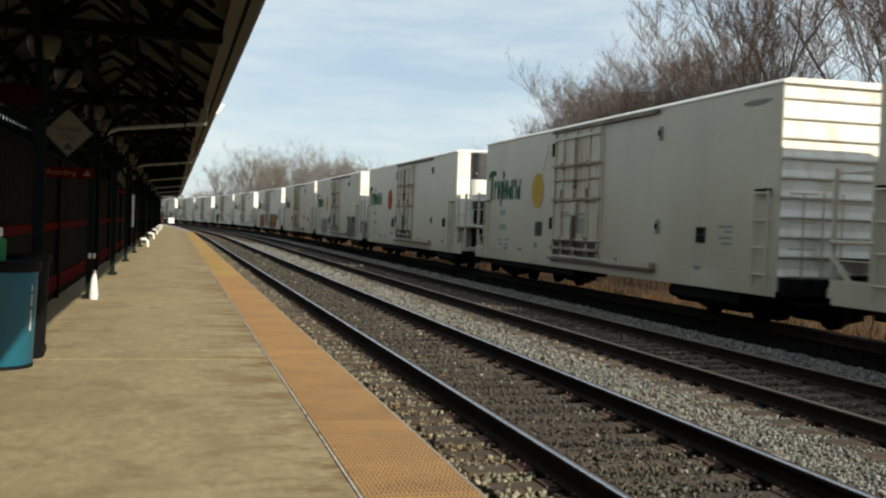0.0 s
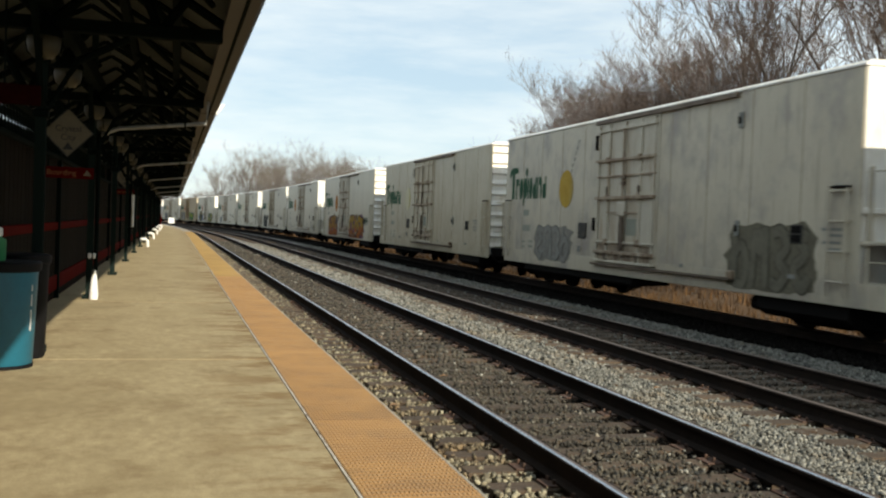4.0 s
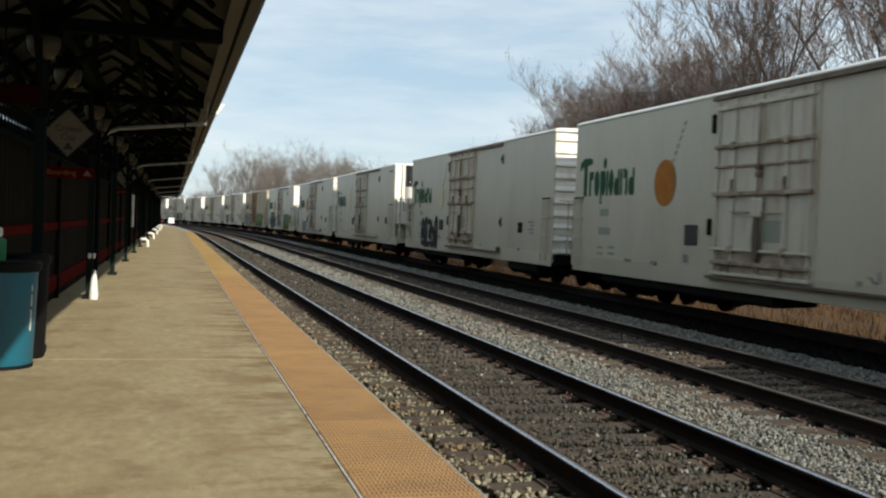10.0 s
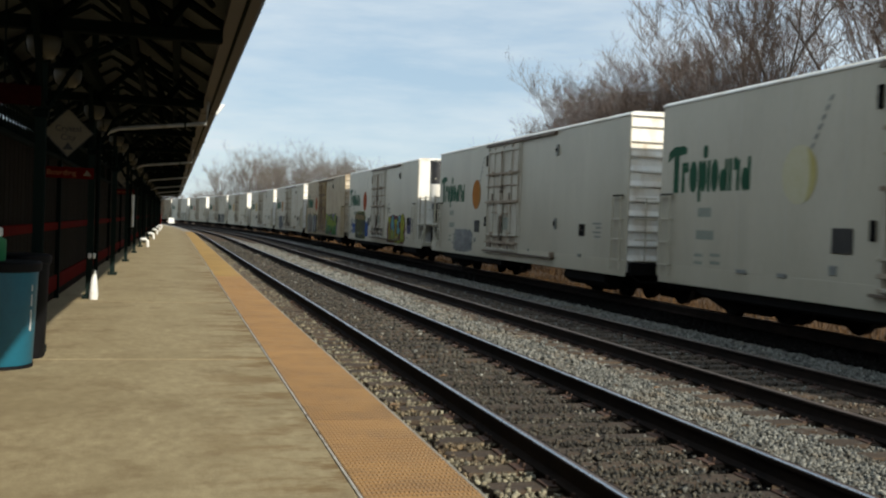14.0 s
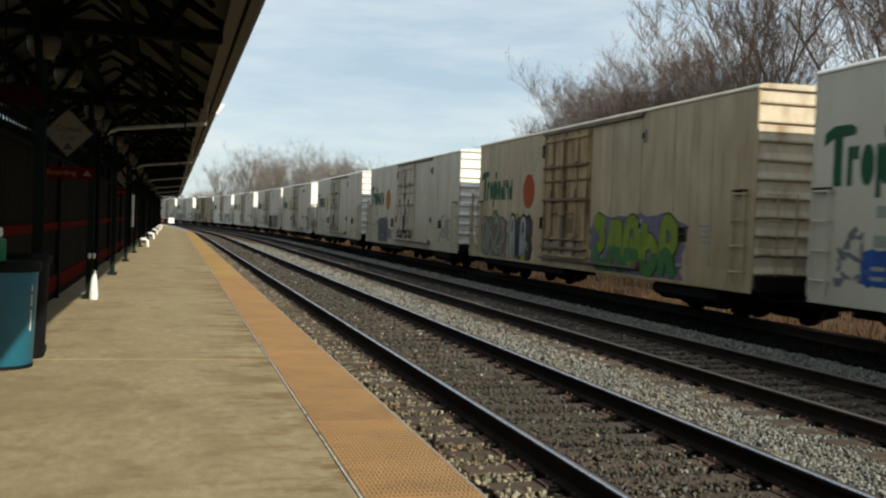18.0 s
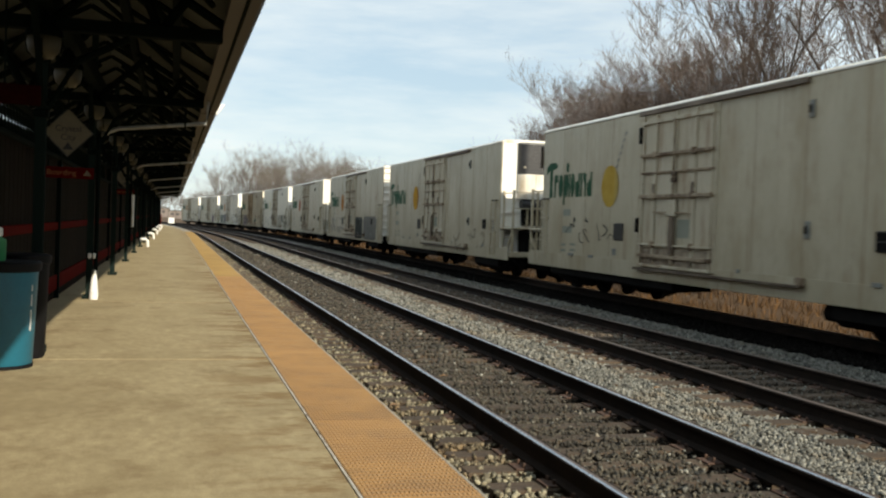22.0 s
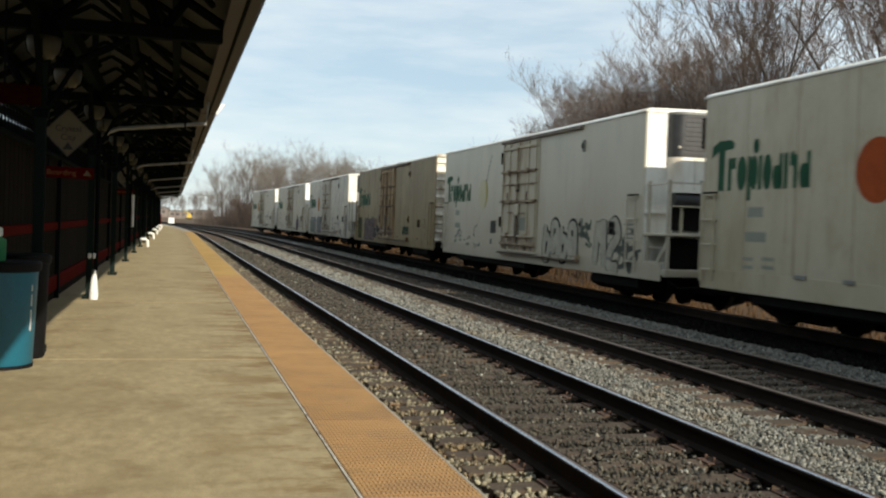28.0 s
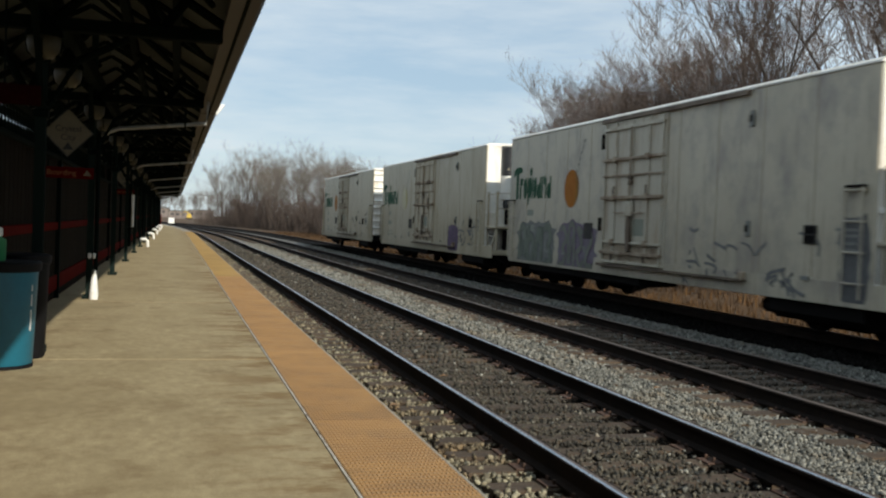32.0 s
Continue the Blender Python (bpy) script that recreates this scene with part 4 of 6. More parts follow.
CAR_KINDS = "rrmmrrmrmrmrrrmrmmrmmr"
CAR_SHIFT = [0.0, -0.15, -0.16, -0.11, -0.1, 0.08, 0.21, 0.16, 0.12, 0.13, 0.1, 0.16, 0.0, -0.05, 0.07, 0.02, -0.08, -0.09, -0.24, -0.4, -0.44, 0.35]
first = {"r": build_car("r"), "m": build_car("m")}
cars = []
for number, kind in enumerate(CAR_KINDS):
    if kind in first:
        cars.append(first.pop(kind))
        continue
    pattern = cars[CAR_KINDS.index(kind)]
    cars.append(copy_thing(pattern, Matrix()))


def repaint(car, swaps):
    """Give a car's parts other paints: swaps from one material to another."""
    for o in car.children_recursive:
        for s in o.material_slots:
            if s.material in swaps:
                s.link, s.material = "OBJECT", swaps[s.material] if s.material in swaps else s.material


def slide_door(car, dy):
    """Some cars have their door and its tracks nearer to one end."""
    for o in car.children:
        if o.name.split(".")[0] in ("door", "upper_track", "lower_track", "track_stop", "latch", "door_catch", "catch_bolt", "hatch", "gauge_plate"):
            o.location.y += dy


slide_door(cars[12], -0.45)


def car_pose(number, t):
    s = 13.955 + PITCH * (number - 1) + HALF + CAR_SHIFT[number] - train_way(t)
    x0, y0, _ = bend(TRACKS[2][0], s - 7.13)
    x1, y1, _ = bend(TRACKS[2][0], s + 7.13)
    return pose((x0 + x1) / 2, (y0 + y1) / 2, TRACKS[2][1], 0, 0, math.degrees(math.atan2(x0 - x1, y1 - y0)))


# ---- each car's own paint, disc and sprayed patches ----
SPRAY = {}


def spray(rgb):
    if rgb not in SPRAY:
        SPRAY[rgb] = material("spray_paint", [c * 0.45 for c in rgb], [min(1, c * 0.8) for c in rgb], 0.75, scale=2.5, fine=14, bump=0.03, specular=0.15)
    return SPRAY[rgb]


def blob(rng, cy, cz, ry, rz, n=14, rough=0.22):
    return [(cy + ry * math.cos(2 * math.pi * i / n) * (1 + rng.uniform(-rough, rough)), cz + rz * math.sin(2 * math.pi * i / n) * (1 + rng.uniform(-rough, rough))) for i in range(n)]


def stroke(rng, cy, cz, ry, rz, w):
    """A bent sprayed line."""
    a = [(cy + ry * rng.uniform(-1, 1), cz + rz * rng.uniform(-1, 1)) for _ in range(2)]
    mid = (cy + ry * rng.uniform(-1.2, 1.2), cz + rz * rng.uniform(-1.1, 1.1))
    pts = [((1 - t) ** 2 * a[0][0] + 2 * t * (1 - t) * mid[0] + t * t * a[1][0], (1 - t) ** 2 * a[0][1] + 2 * t * (1 - t) * mid[1] + t * t * a[1][1]) for t in [i / 7 for i in range(8)]]
    up, down = [], []
    for i, (y, z) in enumerate(pts):
        q, p = pts[min(i + 1, 7)], pts[max(i - 1, 0)]
        dy, dz = q[0] - p[0], q[1] - p[1]
        l = math.hypot(dy, dz) or 1
        up.append((y - dz / l * w, z + dy / l * w))
        down.append((y + dz / l * w, z - dy / l * w))
    return up + down[::-1]


# skeletons of the sprayed letters, in a box from -1 to 1; one tuple of points a stroke
LETTER_LINES = {
    "A": [((-0.85, -1), (-0.6, 0.4), (-0.1, 1), (0.3, 0.9), (0.65, 0.2), (0.85, -1)), ((-0.6, -0.25), (0.65, -0.25))],
    "C": [((0.85, 0.55), (0.3, 0.95), (-0.5, 0.8), (-0.85, 0), (-0.5, -0.85), (0.3, -0.95), (0.85, -0.55))],
    "E": [((0.75, 0.9), (-0.6, 0.85), (-0.7, 0), (-0.7, -0.9), (0.8, -0.9)), ((-0.65, 0.05), (0.55, 0.05))],
    "M": [((-0.85, -1), (-0.7, 0.9), (0, -0.2), (0.7, 0.9), (0.85, -1))],
    "R": [((-0.7, -1), (-0.65, 0.95), (0.35, 0.9), (0.7, 0.4), (0.3, 0.05), (-0.55, 0), (0.1, -0.2), (0.85, -1))],
    "S": [((0.75, 0.75), (0, 0.98), (-0.7, 0.55), (-0.1, 0.08), (0.65, -0.35), (0.2, -0.95), (-0.8, -0.8))],
    "T": [((-0.95, 0.85), (0.95, 0.85)), ((0, 0.85), (-0.1, -1))],
    "I": [((0, 1), (-0.05, -1))],
    # plain squiggles for what cannot be read
    "1": [((-0.75, -1), (-0.5, 0.9), (0.05, 0.2), (0.45, 1), (0.8, -1))],
    "2": [((0.75, 0.75), (-0.6, 0.9), (0.5, 0.15), (-0.7, -0.4), (0.2, -1), (0.85, -0.6))],
    "3": [((-0.6, 1), (-0.75, -0.75), (0.2, -0.95), (0.75, -0.2), (0.1, 0.3), (-0.6, 0.05))],
    "4": [((-0.8, 0.85), (0.1, 0.95), (0.75, 0.4), (0.0, -0.1), (0.75, -0.55), (0, -1), (-0.8, -0.85))],
    "5": [((-0.75, -1), (-0.75, 0.6), (0, 1), (0.7, 0.6), (0.75, -1)), ((-0.2, -0.9), (0.1, 0.3))],
    "6": [((-0.8, 0.7), (0, 1), (0.7, 0.45), (-0.4, -0.2), (-0.7, -0.8), (0.85, -0.9))],
}


def curve(points, n=5):
    """Points on a smooth line through the given ones."""
    p = [points[0]] + list(points) + [points[-1]]
    out = []
    for a, b, c, d in zip(p, p[1:], p[2:], p[3:]):
        for k in range(n):
            t = k / n
            out.append(tuple(0.5 * (2 * b[i] + (c[i] - a[i]) * t + (2 * a[i] - 5 * b[i] + 4 * c[i] - d[i]) * t * t + (3 * b[i] - a[i] - 3 * c[i] + d[i]) * t ** 3) for i in (0, 1)))
    return out + [tuple(points[-1])]


def band(shape, points, w, x0, x1):
    """A sprayed line of half width w along points in y and z, with round-cut ends."""
    up, down, n = [], [], len(points)
    for i, (y, z) in enumerate(points):
        q, p = points[min(i + 1, n - 1)], points[max(i - 1, 0)]
        dy, dz = q[0] - p[0], q[1] - p[1]
        l = math.hypot(dy, dz) or 1
        ww = w * (0.7 if i in (0, n - 1) else 1.0)
        up.append((y - dz / l * ww, max(z + dy / l * ww, SILL - 0.02)))
        down.append((y + dz / l * ww, max(z - dy / l * ww, SILL - 0.02)))
    v = [(x - (1.5e-4 * i if x == x0 else 0.0), y, z) for x in (x0, x1) for line in (up, down) for i, (y, z) in enumerate(line)]
    f = []
    for i in range(n - 1):
        f += [(i, i + 1, n + i + 1, n + i), (2 * n + i, 3 * n + i, 3 * n + i + 1, 2 * n + i + 1),
              (i, 2 * n + i, 2 * n + i + 1, i + 1), (n + i, n + i + 1, 3 * n + i + 1, 3 * n + i)]
    f += [(0, n, 3 * n, 2 * n), (n - 1, 3 * n - 1, 4 * n - 1, 2 * n - 1)]
    return shape.add(v, f)


def graffiti(car, seed, u0, u1, z0, z1, cloud, edge, fill, low=None, letters="3512", label="sprayed graffiti patch", fat=0.3, other=None, rim=0.035):
    """Sprayed letters on a cloud with flares: dark edges, a fill, and a lower fill colour; every other letter may have
    another fill. None leaves a layer out."""
    rng = random.Random(seed)
    x, cy, cz, w, h = -SIDE, (U(u0) + U(u1)) / 2, (z0 + z1) / 2, u1 - u0, z1 - z0
    if cloud:
        n = 44
        line = []
        for i in range(n):
            a = 2 * math.pi * i / n
            k = (abs(math.cos(a)) ** 5 + abs(math.sin(a)) ** 5) ** -0.2 * rng.uniform(0.88, 0.97 if i % 3 else 1.08)
            line.append((cy + w * 0.5 * k * math.cos(a), max(cz + h * 0.5 * k * math.sin(a), SILL - 0.02)))
        top = part("graffiti", Shape().slab(line, x - 0.0045, x, "yz"), spray(cloud), car, label)
    else:
        top = None
    size = w * 0.86 / len(letters)
    half = size * fat * 0.36
    for k, name in enumerate(letters):
        y = cy + w * 0.43 - size * (k + 0.5)          # read from the car's rear end forwards
        ry, rz = size * 0.5 - half * 0.35, h * 0.44 * rng.uniform(0.9, 1.06) - half * 0.5
        tilt, sink, part_edge = rng.uniform(-0.12, 0.12), rng.uniform(-0.03, 0.03) * h, Shape()
        body, foot = Shape(), Shape()
        for number, stroke_line in enumerate(LETTER_LINES[name]):
            pts = [(y - ry * (p + tilt * q + rng.uniform(-0.06, 0.06)), cz + sink + rz * (q + rng.uniform(-0.06, 0.06))) for p, q in stroke_line]
            pts = curve(pts) if len(pts) > 2 else pts
            if edge:
                band(part_edge, pts, half + rim, x - 0.006 - 0.0003 * k - 0.004 * number, x)
            if fill:
                band(body, pts, half, x - 0.016 - 0.0003 * k - 0.004 * number, x)
                if low:
                    deep = [p for p in pts if p[1] < cz - 0.05 * h]
                    if len(deep) > 1:
                        band(foot, deep, half, x - 0.026 - 0.0003 * k, x)
        if edge:
            ob = part("graffiti_edge", part_edge, spray(edge), top or car)
            top = top or tagged(ob, label)
        if fill:
            ob = part("graffiti_fill", body, spray(other if other and k % 2 else fill), top or car)
            top = top or tagged(ob, label)
        if foot.v:
            part("graffiti_foot", foot, spray(low), top)


def scribble(car, seed, u0, u1, z0, z1, colour, count=10, width=0.018, size=0.32):
    rng = random.Random(seed)
    x = -SIDE
    top = None
    for k in range(count):
        y, z = U(rng.uniform(u0, u1)), rng.uniform(z0, z1)
        s = Shape().slab(stroke(rng, y, z, size, size * 0.7, width * rng.uniform(0.6, 1.4)), x - 0.004 - 0.0005 * k, x, "yz")
        if top is None:
            top = part("graffiti", s, spray(colour), car, "thin sprayed scribbles on the car's side")
        else:
            part("graffiti_line", s, spray(colour), top)


DISCS = [FRUIT_ORANGE, FRUIT_YELLOW, FRUIT_RED, FRUIT_YELLOW, FRUIT_PALE, FRUIT_ORANGE, FRUIT_ORANGE, FRUIT_PALE, FRUIT_PALE, FRUIT_ORANGE, FRUIT_RED, FRUIT_RED,
         FRUIT_ORANGE, FRUIT_YELLOW, FRUIT_GOLD, FRUIT_ORANGE, FRUIT_RED, FRUIT_PALE, FRUIT_PALE, FRUIT_ORANGE, FRUIT_PALE, FRUIT_ORANGE]
BODIES = {4: CREAM_PAINT, 20: CREAM_PAINT, 21: CREAM_PAINT, 12: CREAM_PAINT, 11: BROWN_PAINT, 13: CREAM_PAINT, 14: CREAM_PAINT, 15: CREAM_PAINT, 16: CREAM_PAINT, 18: DIM_PAINT}
TONE = {3: "smudged white", 19: "smudged white", 20: "dusty", 21: "dusty", 12: "rust-streaked cream", 11: "grimy tan", 18: "grimy brown", 4: "cream", 13: "cream", 14: "cream", 15: "stained cream", 16: "cream"}
DISC_WORD = {FRUIT_YELLOW: "yellow", FRUIT_GOLD: "golden yellow", FRUIT_RED: "red-orange", FRUIT_PALE: "faded pale", FRUIT_ORANGE: "orange"}
TAN_DOOR = material("rusted_tan_door", (0.26, 0.17, 0.07), (0.4, 0.28, 0.13), 0.7, scale=1.5, fine=26, bump=0.2, dirt=(0.11, 0.056, 0.025), dirt_scale=2.0, dirt_from=0.43, dirt_to=0.66, stretch=(1, 2, 0.6))
RUSTED_DOOR = material("rust_streaked_door", (0.39, 0.335, 0.235), (0.5, 0.45, 0.345), 0.6, scale=1.0, fine=22, bump=0.15, depth=0.004,
                       dirt=(0.23, 0.135, 0.062), dirt_scale=1.3, dirt_from=0.52, dirt_to=0.76, stretch=(1, 2, 0.5),
                       runs=(0.17, 0.088, 0.038), run_scale=1.3, run_from=0.55, run_to=0.8, own=True)
BROWN_BAR = material("rust_brown_bar", (0.21, 0.145, 0.085), (0.38, 0.31, 0.22), 0.75, scale=1.5, fine=26, bump=0.2, depth=0.005,
                     dirt=(0.08, 0.04, 0.018), dirt_scale=2.2, dirt_from=0.46, dirt_to=0.62, own=True)
GRIMY_END = material("grimy_end_paint", (0.56, 0.5, 0.4), (0.74, 0.7, 0.61), 0.5, scale=0.9, fine=18, bump=0.08, depth=0.004,
                     dirt=(0.2, 0.13, 0.065), dirt_scale=0.8, dirt_from=0.5, dirt_to=0.66, stretch=(2.2, 1, 0.8), own=True)
TAN_END = material("tan_end_paint", (0.42, 0.345, 0.235), (0.62, 0.55, 0.43), 0.5, scale=0.9, fine=18, bump=0.08, depth=0.004,
                   dirt=(0.24, 0.155, 0.075), dirt_scale=0.9, dirt_from=0.44, dirt_to=0.7, stretch=(2.2, 1, 0.6), own=True)
BROWN_DOOR = material("rusted_brown_door", (0.235, 0.15, 0.07), (0.35, 0.25, 0.135), 0.7, scale=1.5, fine=26, bump=0.2, dirt=(0.11, 0.06, 0.028), dirt_scale=2.0, dirt_from=0.45, dirt_to=0.7, stretch=(1, 2, 0.6))
SMUDGED_PAINT = material("smudged_car_paint", (0.42, 0.37, 0.275), (0.51, 0.46, 0.35), 0.45, scale=0.6, fine=9, bump=0.05, depth=0.004, grain=0.25,
                         dirt=(0.27, 0.24, 0.205), dirt_scale=1.0, dirt_from=0.5, dirt_to=0.72, stretch=(1, 1.2, 0.8), wave=0.05,
                         runs=(0.22, 0.17, 0.12), run_scale=1.5, run_from=0.56, run_to=0.8, own=True, spots=(0.26, 0.23, 0.21), spot_scale=1.5)
SHADE_YELLOW = material("yellow_shade", (0.3, 0.2, 0.04), (0.42, 0.31, 0.1), 0.8, specular=0.15, scale=2.5, fine=20, bump=0.05)
SHADE_PALE = material("pale_shade", (0.38, 0.31, 0.1), (0.47, 0.41, 0.2), 0.8, specular=0.15, scale=2.5, fine=20, bump=0.05)
SHADE_RED = material("red_shade", (0.2, 0.035, 0.012), (0.3, 0.07, 0.025), 0.8, specular=0.15, scale=2.5, fine=20, bump=0.05)
RUST_SEAM = material("rusty_seam", (0.17, 0.115, 0.062), (0.34, 0.27, 0.175), 0.7, scale=1.5, fine=20, bump=0.1, stretch=(1, 1, 0.4))
BODIES.update({3: SMUDGED_PAINT, 19: SMUDGED_PAINT})
for number, car in enumerate(cars):
    swaps = {FRUIT_ORANGE: DISCS[number]}
    if number in BODIES:
        swaps[WHITE_PAINT] = BODIES[number]
    if number in (11, 18):
        swaps[DOOR_PAINT], swaps[RUST_DOOR] = TAN_DOOR if number == 11 else BROWN_DOOR, BROWN_SEAM
        swaps[SEAM] = BROWN_SEAM
    elif number in BODIES:
        swaps[SEAM] = RUST_SEAM
    if number in (1, 2, 10, 12):
        swaps[KICK_STEEL] = HATCH_STEEL
    if number in (4, 7, 12, 13, 14, 15, 16, 17, 20, 21):
        swaps[DOOR_PAINT], swaps[RUST_DOOR] = RUSTED_DOOR, BROWN_BAR
    if number == 11:
        swaps[SUNLIT_PAINT] = TAN_END
    if number in (11, 18):
        swaps[LIVERY_FADED] = BROWN_SEAM if number == 11 else swaps.get(WHITE_PAINT, LIVERY_FADED)
    if number == 18:
        swaps[FRUIT_ORANGE] = swaps[FRUIT_SHADE] = DIM_PAINT
        swaps[HATCH_STEEL] = swaps[MARK_GREY] = BROWN_SEAM
        swaps[SUNLIT_PAINT] = GRIMY_END
    elif DISCS[number] in (FRUIT_YELLOW, FRUIT_PALE, FRUIT_RED):
        swaps[FRUIT_SHADE] = {FRUIT_YELLOW: SHADE_YELLOW, FRUIT_PALE: SHADE_PALE, FRUIT_RED: SHADE_RED}[DISCS[number]]
    repaint(car, swaps)
    end = "ribbed leading end" if CAR_KINDS[number] == "r" else "machinery at its leading end"
    tagged(car, f"{TONE.get(number, 'white')} refrigerated freight car, {DISC_WORD[DISCS[number]]} disc, {end}")

# the disc does not sit in quite the same place on every car
for number, dy in ((2, -0.42), (12, 0.38), (13, 0.38), (14, -0.44), (16, -0.15)):
    for o in cars[number].children:
        if o.name.split(".")[0] == "livery_disc":
            o.location.y += dy

GREY, DARK, PUR, BLU = (0.27, 0.27, 0.26), (0.035, 0.04, 0.04), (0.26, 0.16, 0.28), (0.03, 0.10, 0.35)
INK = (0.03, 0.035, 0.032)
graffiti(cars[3], 1, 12.4, 15.2, 0.65, 1.6, (0.34, 0.32, 0.275), (0.24, 0.23, 0.2), (0.36, 0.35, 0.31), None, "2543")
graffiti(cars[3], 2, 2.6, 5.3, 0.56, 1.75, (0.21, 0.19, 0.135), (0.14, 0.13, 0.095), (0.23, 0.21, 0.155), None, "3142", "dull olive graffiti patch", 0.42)
graffiti(cars[5], 3, 11.3, 15.0, 0.5, 1.8, (0.15, 0.065, 0.085), (0.035, 0.045, 0.03), (0.4, 0.19, 0.03), (0.4, 0.1, 0.02), "3652", "orange and purple graffiti patch", 0.5, rim=0.05)
graffiti(cars[5], 4, 3.0, 7.7, 0.5, 1.85, (0.2, 0.085, 0.14), (0.03, 0.042, 0.027), (0.44, 0.26, 0.036), (0.44, 0.13, 0.022), "CEASM", "orange and yellow graffiti patch with pink edge", 0.5, rim=0.055)
scribble(cars[5], 5, 2.3, 3.1, 1.4, 1.6, (0.06, 0.09, 0.06), 16, 0.03, 0.24)
scribble(cars[6], 6, 2.6, 7.0, 0.7, 1.35, GREY, 16, 0.014)
scribble(cars[6], 41, 2.9, 3.5, 0.75, 1.2, (0.33, 0.30, 0.24), 12, 0.03, 0.2)
graffiti(cars[7], 7, 12.1, 15.0, 0.5, 1.8, None, (0.12, 0.12, 0.115), INK, None, "55435", "black graffiti patch", 0.5, rim=0.015)
graffiti(cars[9], 8, 12.2, 14.6, 0.62, 1.4, (0.37, 0.36, 0.34), GREY, (0.34, 0.34, 0.33), None, "2345")
graffiti(cars[10], 10, 11.9, 12.9, 0.72, 1.5, BLU, None, None, None, "I", "blue sprayed patch")
graffiti(cars[10], 11, 15.6, 16.4, 0.85, 1.4, BLU, None, None, None, "I", "blue sprayed patch")
graffiti(cars[10], 9, 12.6, 15.7, 0.5, 2.05, (0.08, 0.085, 0.04), (0.34, 0.36, 0.03), (0.075, 0.075, 0.055), None, "1625", "yellow and black graffiti patch", 0.48, rim=0.05)
part("paint_band", Shape().slab([(U(12.9), 1.58), (U(15.5), 1.62), (U(15.5), 1.86), (U(12.9), 1.8)], -SIDE - 0.027, -SIDE, "yz"), spray((0.3, 0.2, 0.09)), cars[10], "tan sprayed band over the letters")
scribble(cars[10], 42, 16.3, 17.0, 0.9, 1.6, (0.22, 0.22, 0.23), 14, 0.028, 0.2)
graffiti(cars[10], 12, 3.6, 7.45, 0.48, 1.85, (0.17, 0.035, 0.045), (0.05, 0.014, 0.014), (0.4, 0.4, 0.035), (0.3, 0.33, 0.05), "TATER", "yellow and turquoise graffiti patch with maroon edge", 0.6, other=(0.14, 0.36, 0.38))
graffiti(cars[10], 43, 2.4, 3.5, 1.05, 1.75, (0.06, 0.06, 0.1), None, (0.18, 0.17, 0.26), None, "26", "dark violet sprayed tag", 0.3)
scribble(cars[10], 13, 6.9, 7.4, 1.9, 2.3, INK, 8, 0.016, 0.2)
graffiti(cars[11], 14, 13.6, 16.3, 0.5, 1.85, (0.2, 0.2, 0.14), (0.08, 0.11, 0.09), (0.3, 0.32, 0.25), None, "5362", "dull green and pink graffiti patch", 0.4, rim=0.05, other=(0.36, 0.27, 0.24))
graffiti(cars[11], 15, 11.5, 13.6, 0.5, 1.9, (0.44, 0.36, 0.03), (0.02, 0.022, 0.022), (0.5, 0.5, 0.48), None, "5154", "white and black graffiti patch with yellow edge", 0.4, rim=0.085, other=(0.07, 0.07, 0.07))
graffiti(cars[11], 16, 3.0, 7.8, 0.46, 1.9, (0.2, 0.17, 0.24), (0.03, 0.055, 0.03), (0.25, 0.33, 0.04), (0.07, 0.2, 0.06), "2153R", "lime green graffiti patch with violet edge", 0.5)
graffiti(cars[12], 17, 12.2, 14.6, 0.5, 1.75, (0.17, 0.17, 0.175), None, (0.15, 0.15, 0.155), None, "IIII", "dull grey sprayed patch", 0.75)
graffiti(cars[12], 44, 11.75, 12.2, 0.75, 1.25, (0.2, 0.2, 0.205), None, None, None, "I", "dull grey sprayed spot")
scribble(cars[12], 40, 11.3, 11.7, 0.8, 1.5, (0.36, 0.29, 0.19), 12, 0.03, 0.2)
part("old_crack", Shape().slab([(U(16.3), 1.42), (U(15.6), 1.34), (U(14.6), 1.36), (U(14.6), 1.38), (U(15.6), 1.37), (U(16.3), 1.45)], -SIDE - 0.004, -SIDE, "yz"), spray((0.2, 0.18, 0.15)), cars[12])
scribble(cars[12], 18, 1.9, 3.2, 0.75, 1.7, (0.36, 0.33, 0.26), 16, 0.03)
scribble(cars[13], 19, 12.2, 15.5, 1.2, 1.8, DARK, 12, 0.012)
scribble(cars[14], 45, 3.0, 7.0, 0.7, 1.3, (0.33, 0.29, 0.22), 12, 0.02)
graffiti(cars[15], 20, 5.6, 7.9, 0.5, 1.75, (0.17, 0.18, 0.155), (0.2, 0.215, 0.18), (0.035, 0.042, 0.035), None, "25535", "dark green graffiti patch", 0.62, rim=0.02)
graffiti(cars[15], 21, 2.0, 5.5, 0.5, 1.8, (0.27, 0.25, 0.21), (0.2, 0.195, 0.175), (0.25, 0.24, 0.21), None, "3524", "faint grey graffiti patch", 0.42)
scribble(cars[15], 46, 2.2, 5.2, 0.7, 1.6, (0.17, 0.17, 0.17), 16, 0.035)
scribble(cars[15], 22, 1.9, 2.7, 2.5, 3.0, (0.42, 0.2, 0.16), 9, 0.012, 0.16)
scribble(cars[15], 23, 11.3, 16.0, 0.7, 1.6, (0.33, 0.31, 0.31), 26, 0.035)
graffiti(cars[17], 24, 5.0, 7.7, 0.66, 1.75, None, (0.02, 0.024, 0.022), (0.62, 0.575, 0.46), None, "3535", "black outlined graffiti patch", 0.52, rim=0.065)
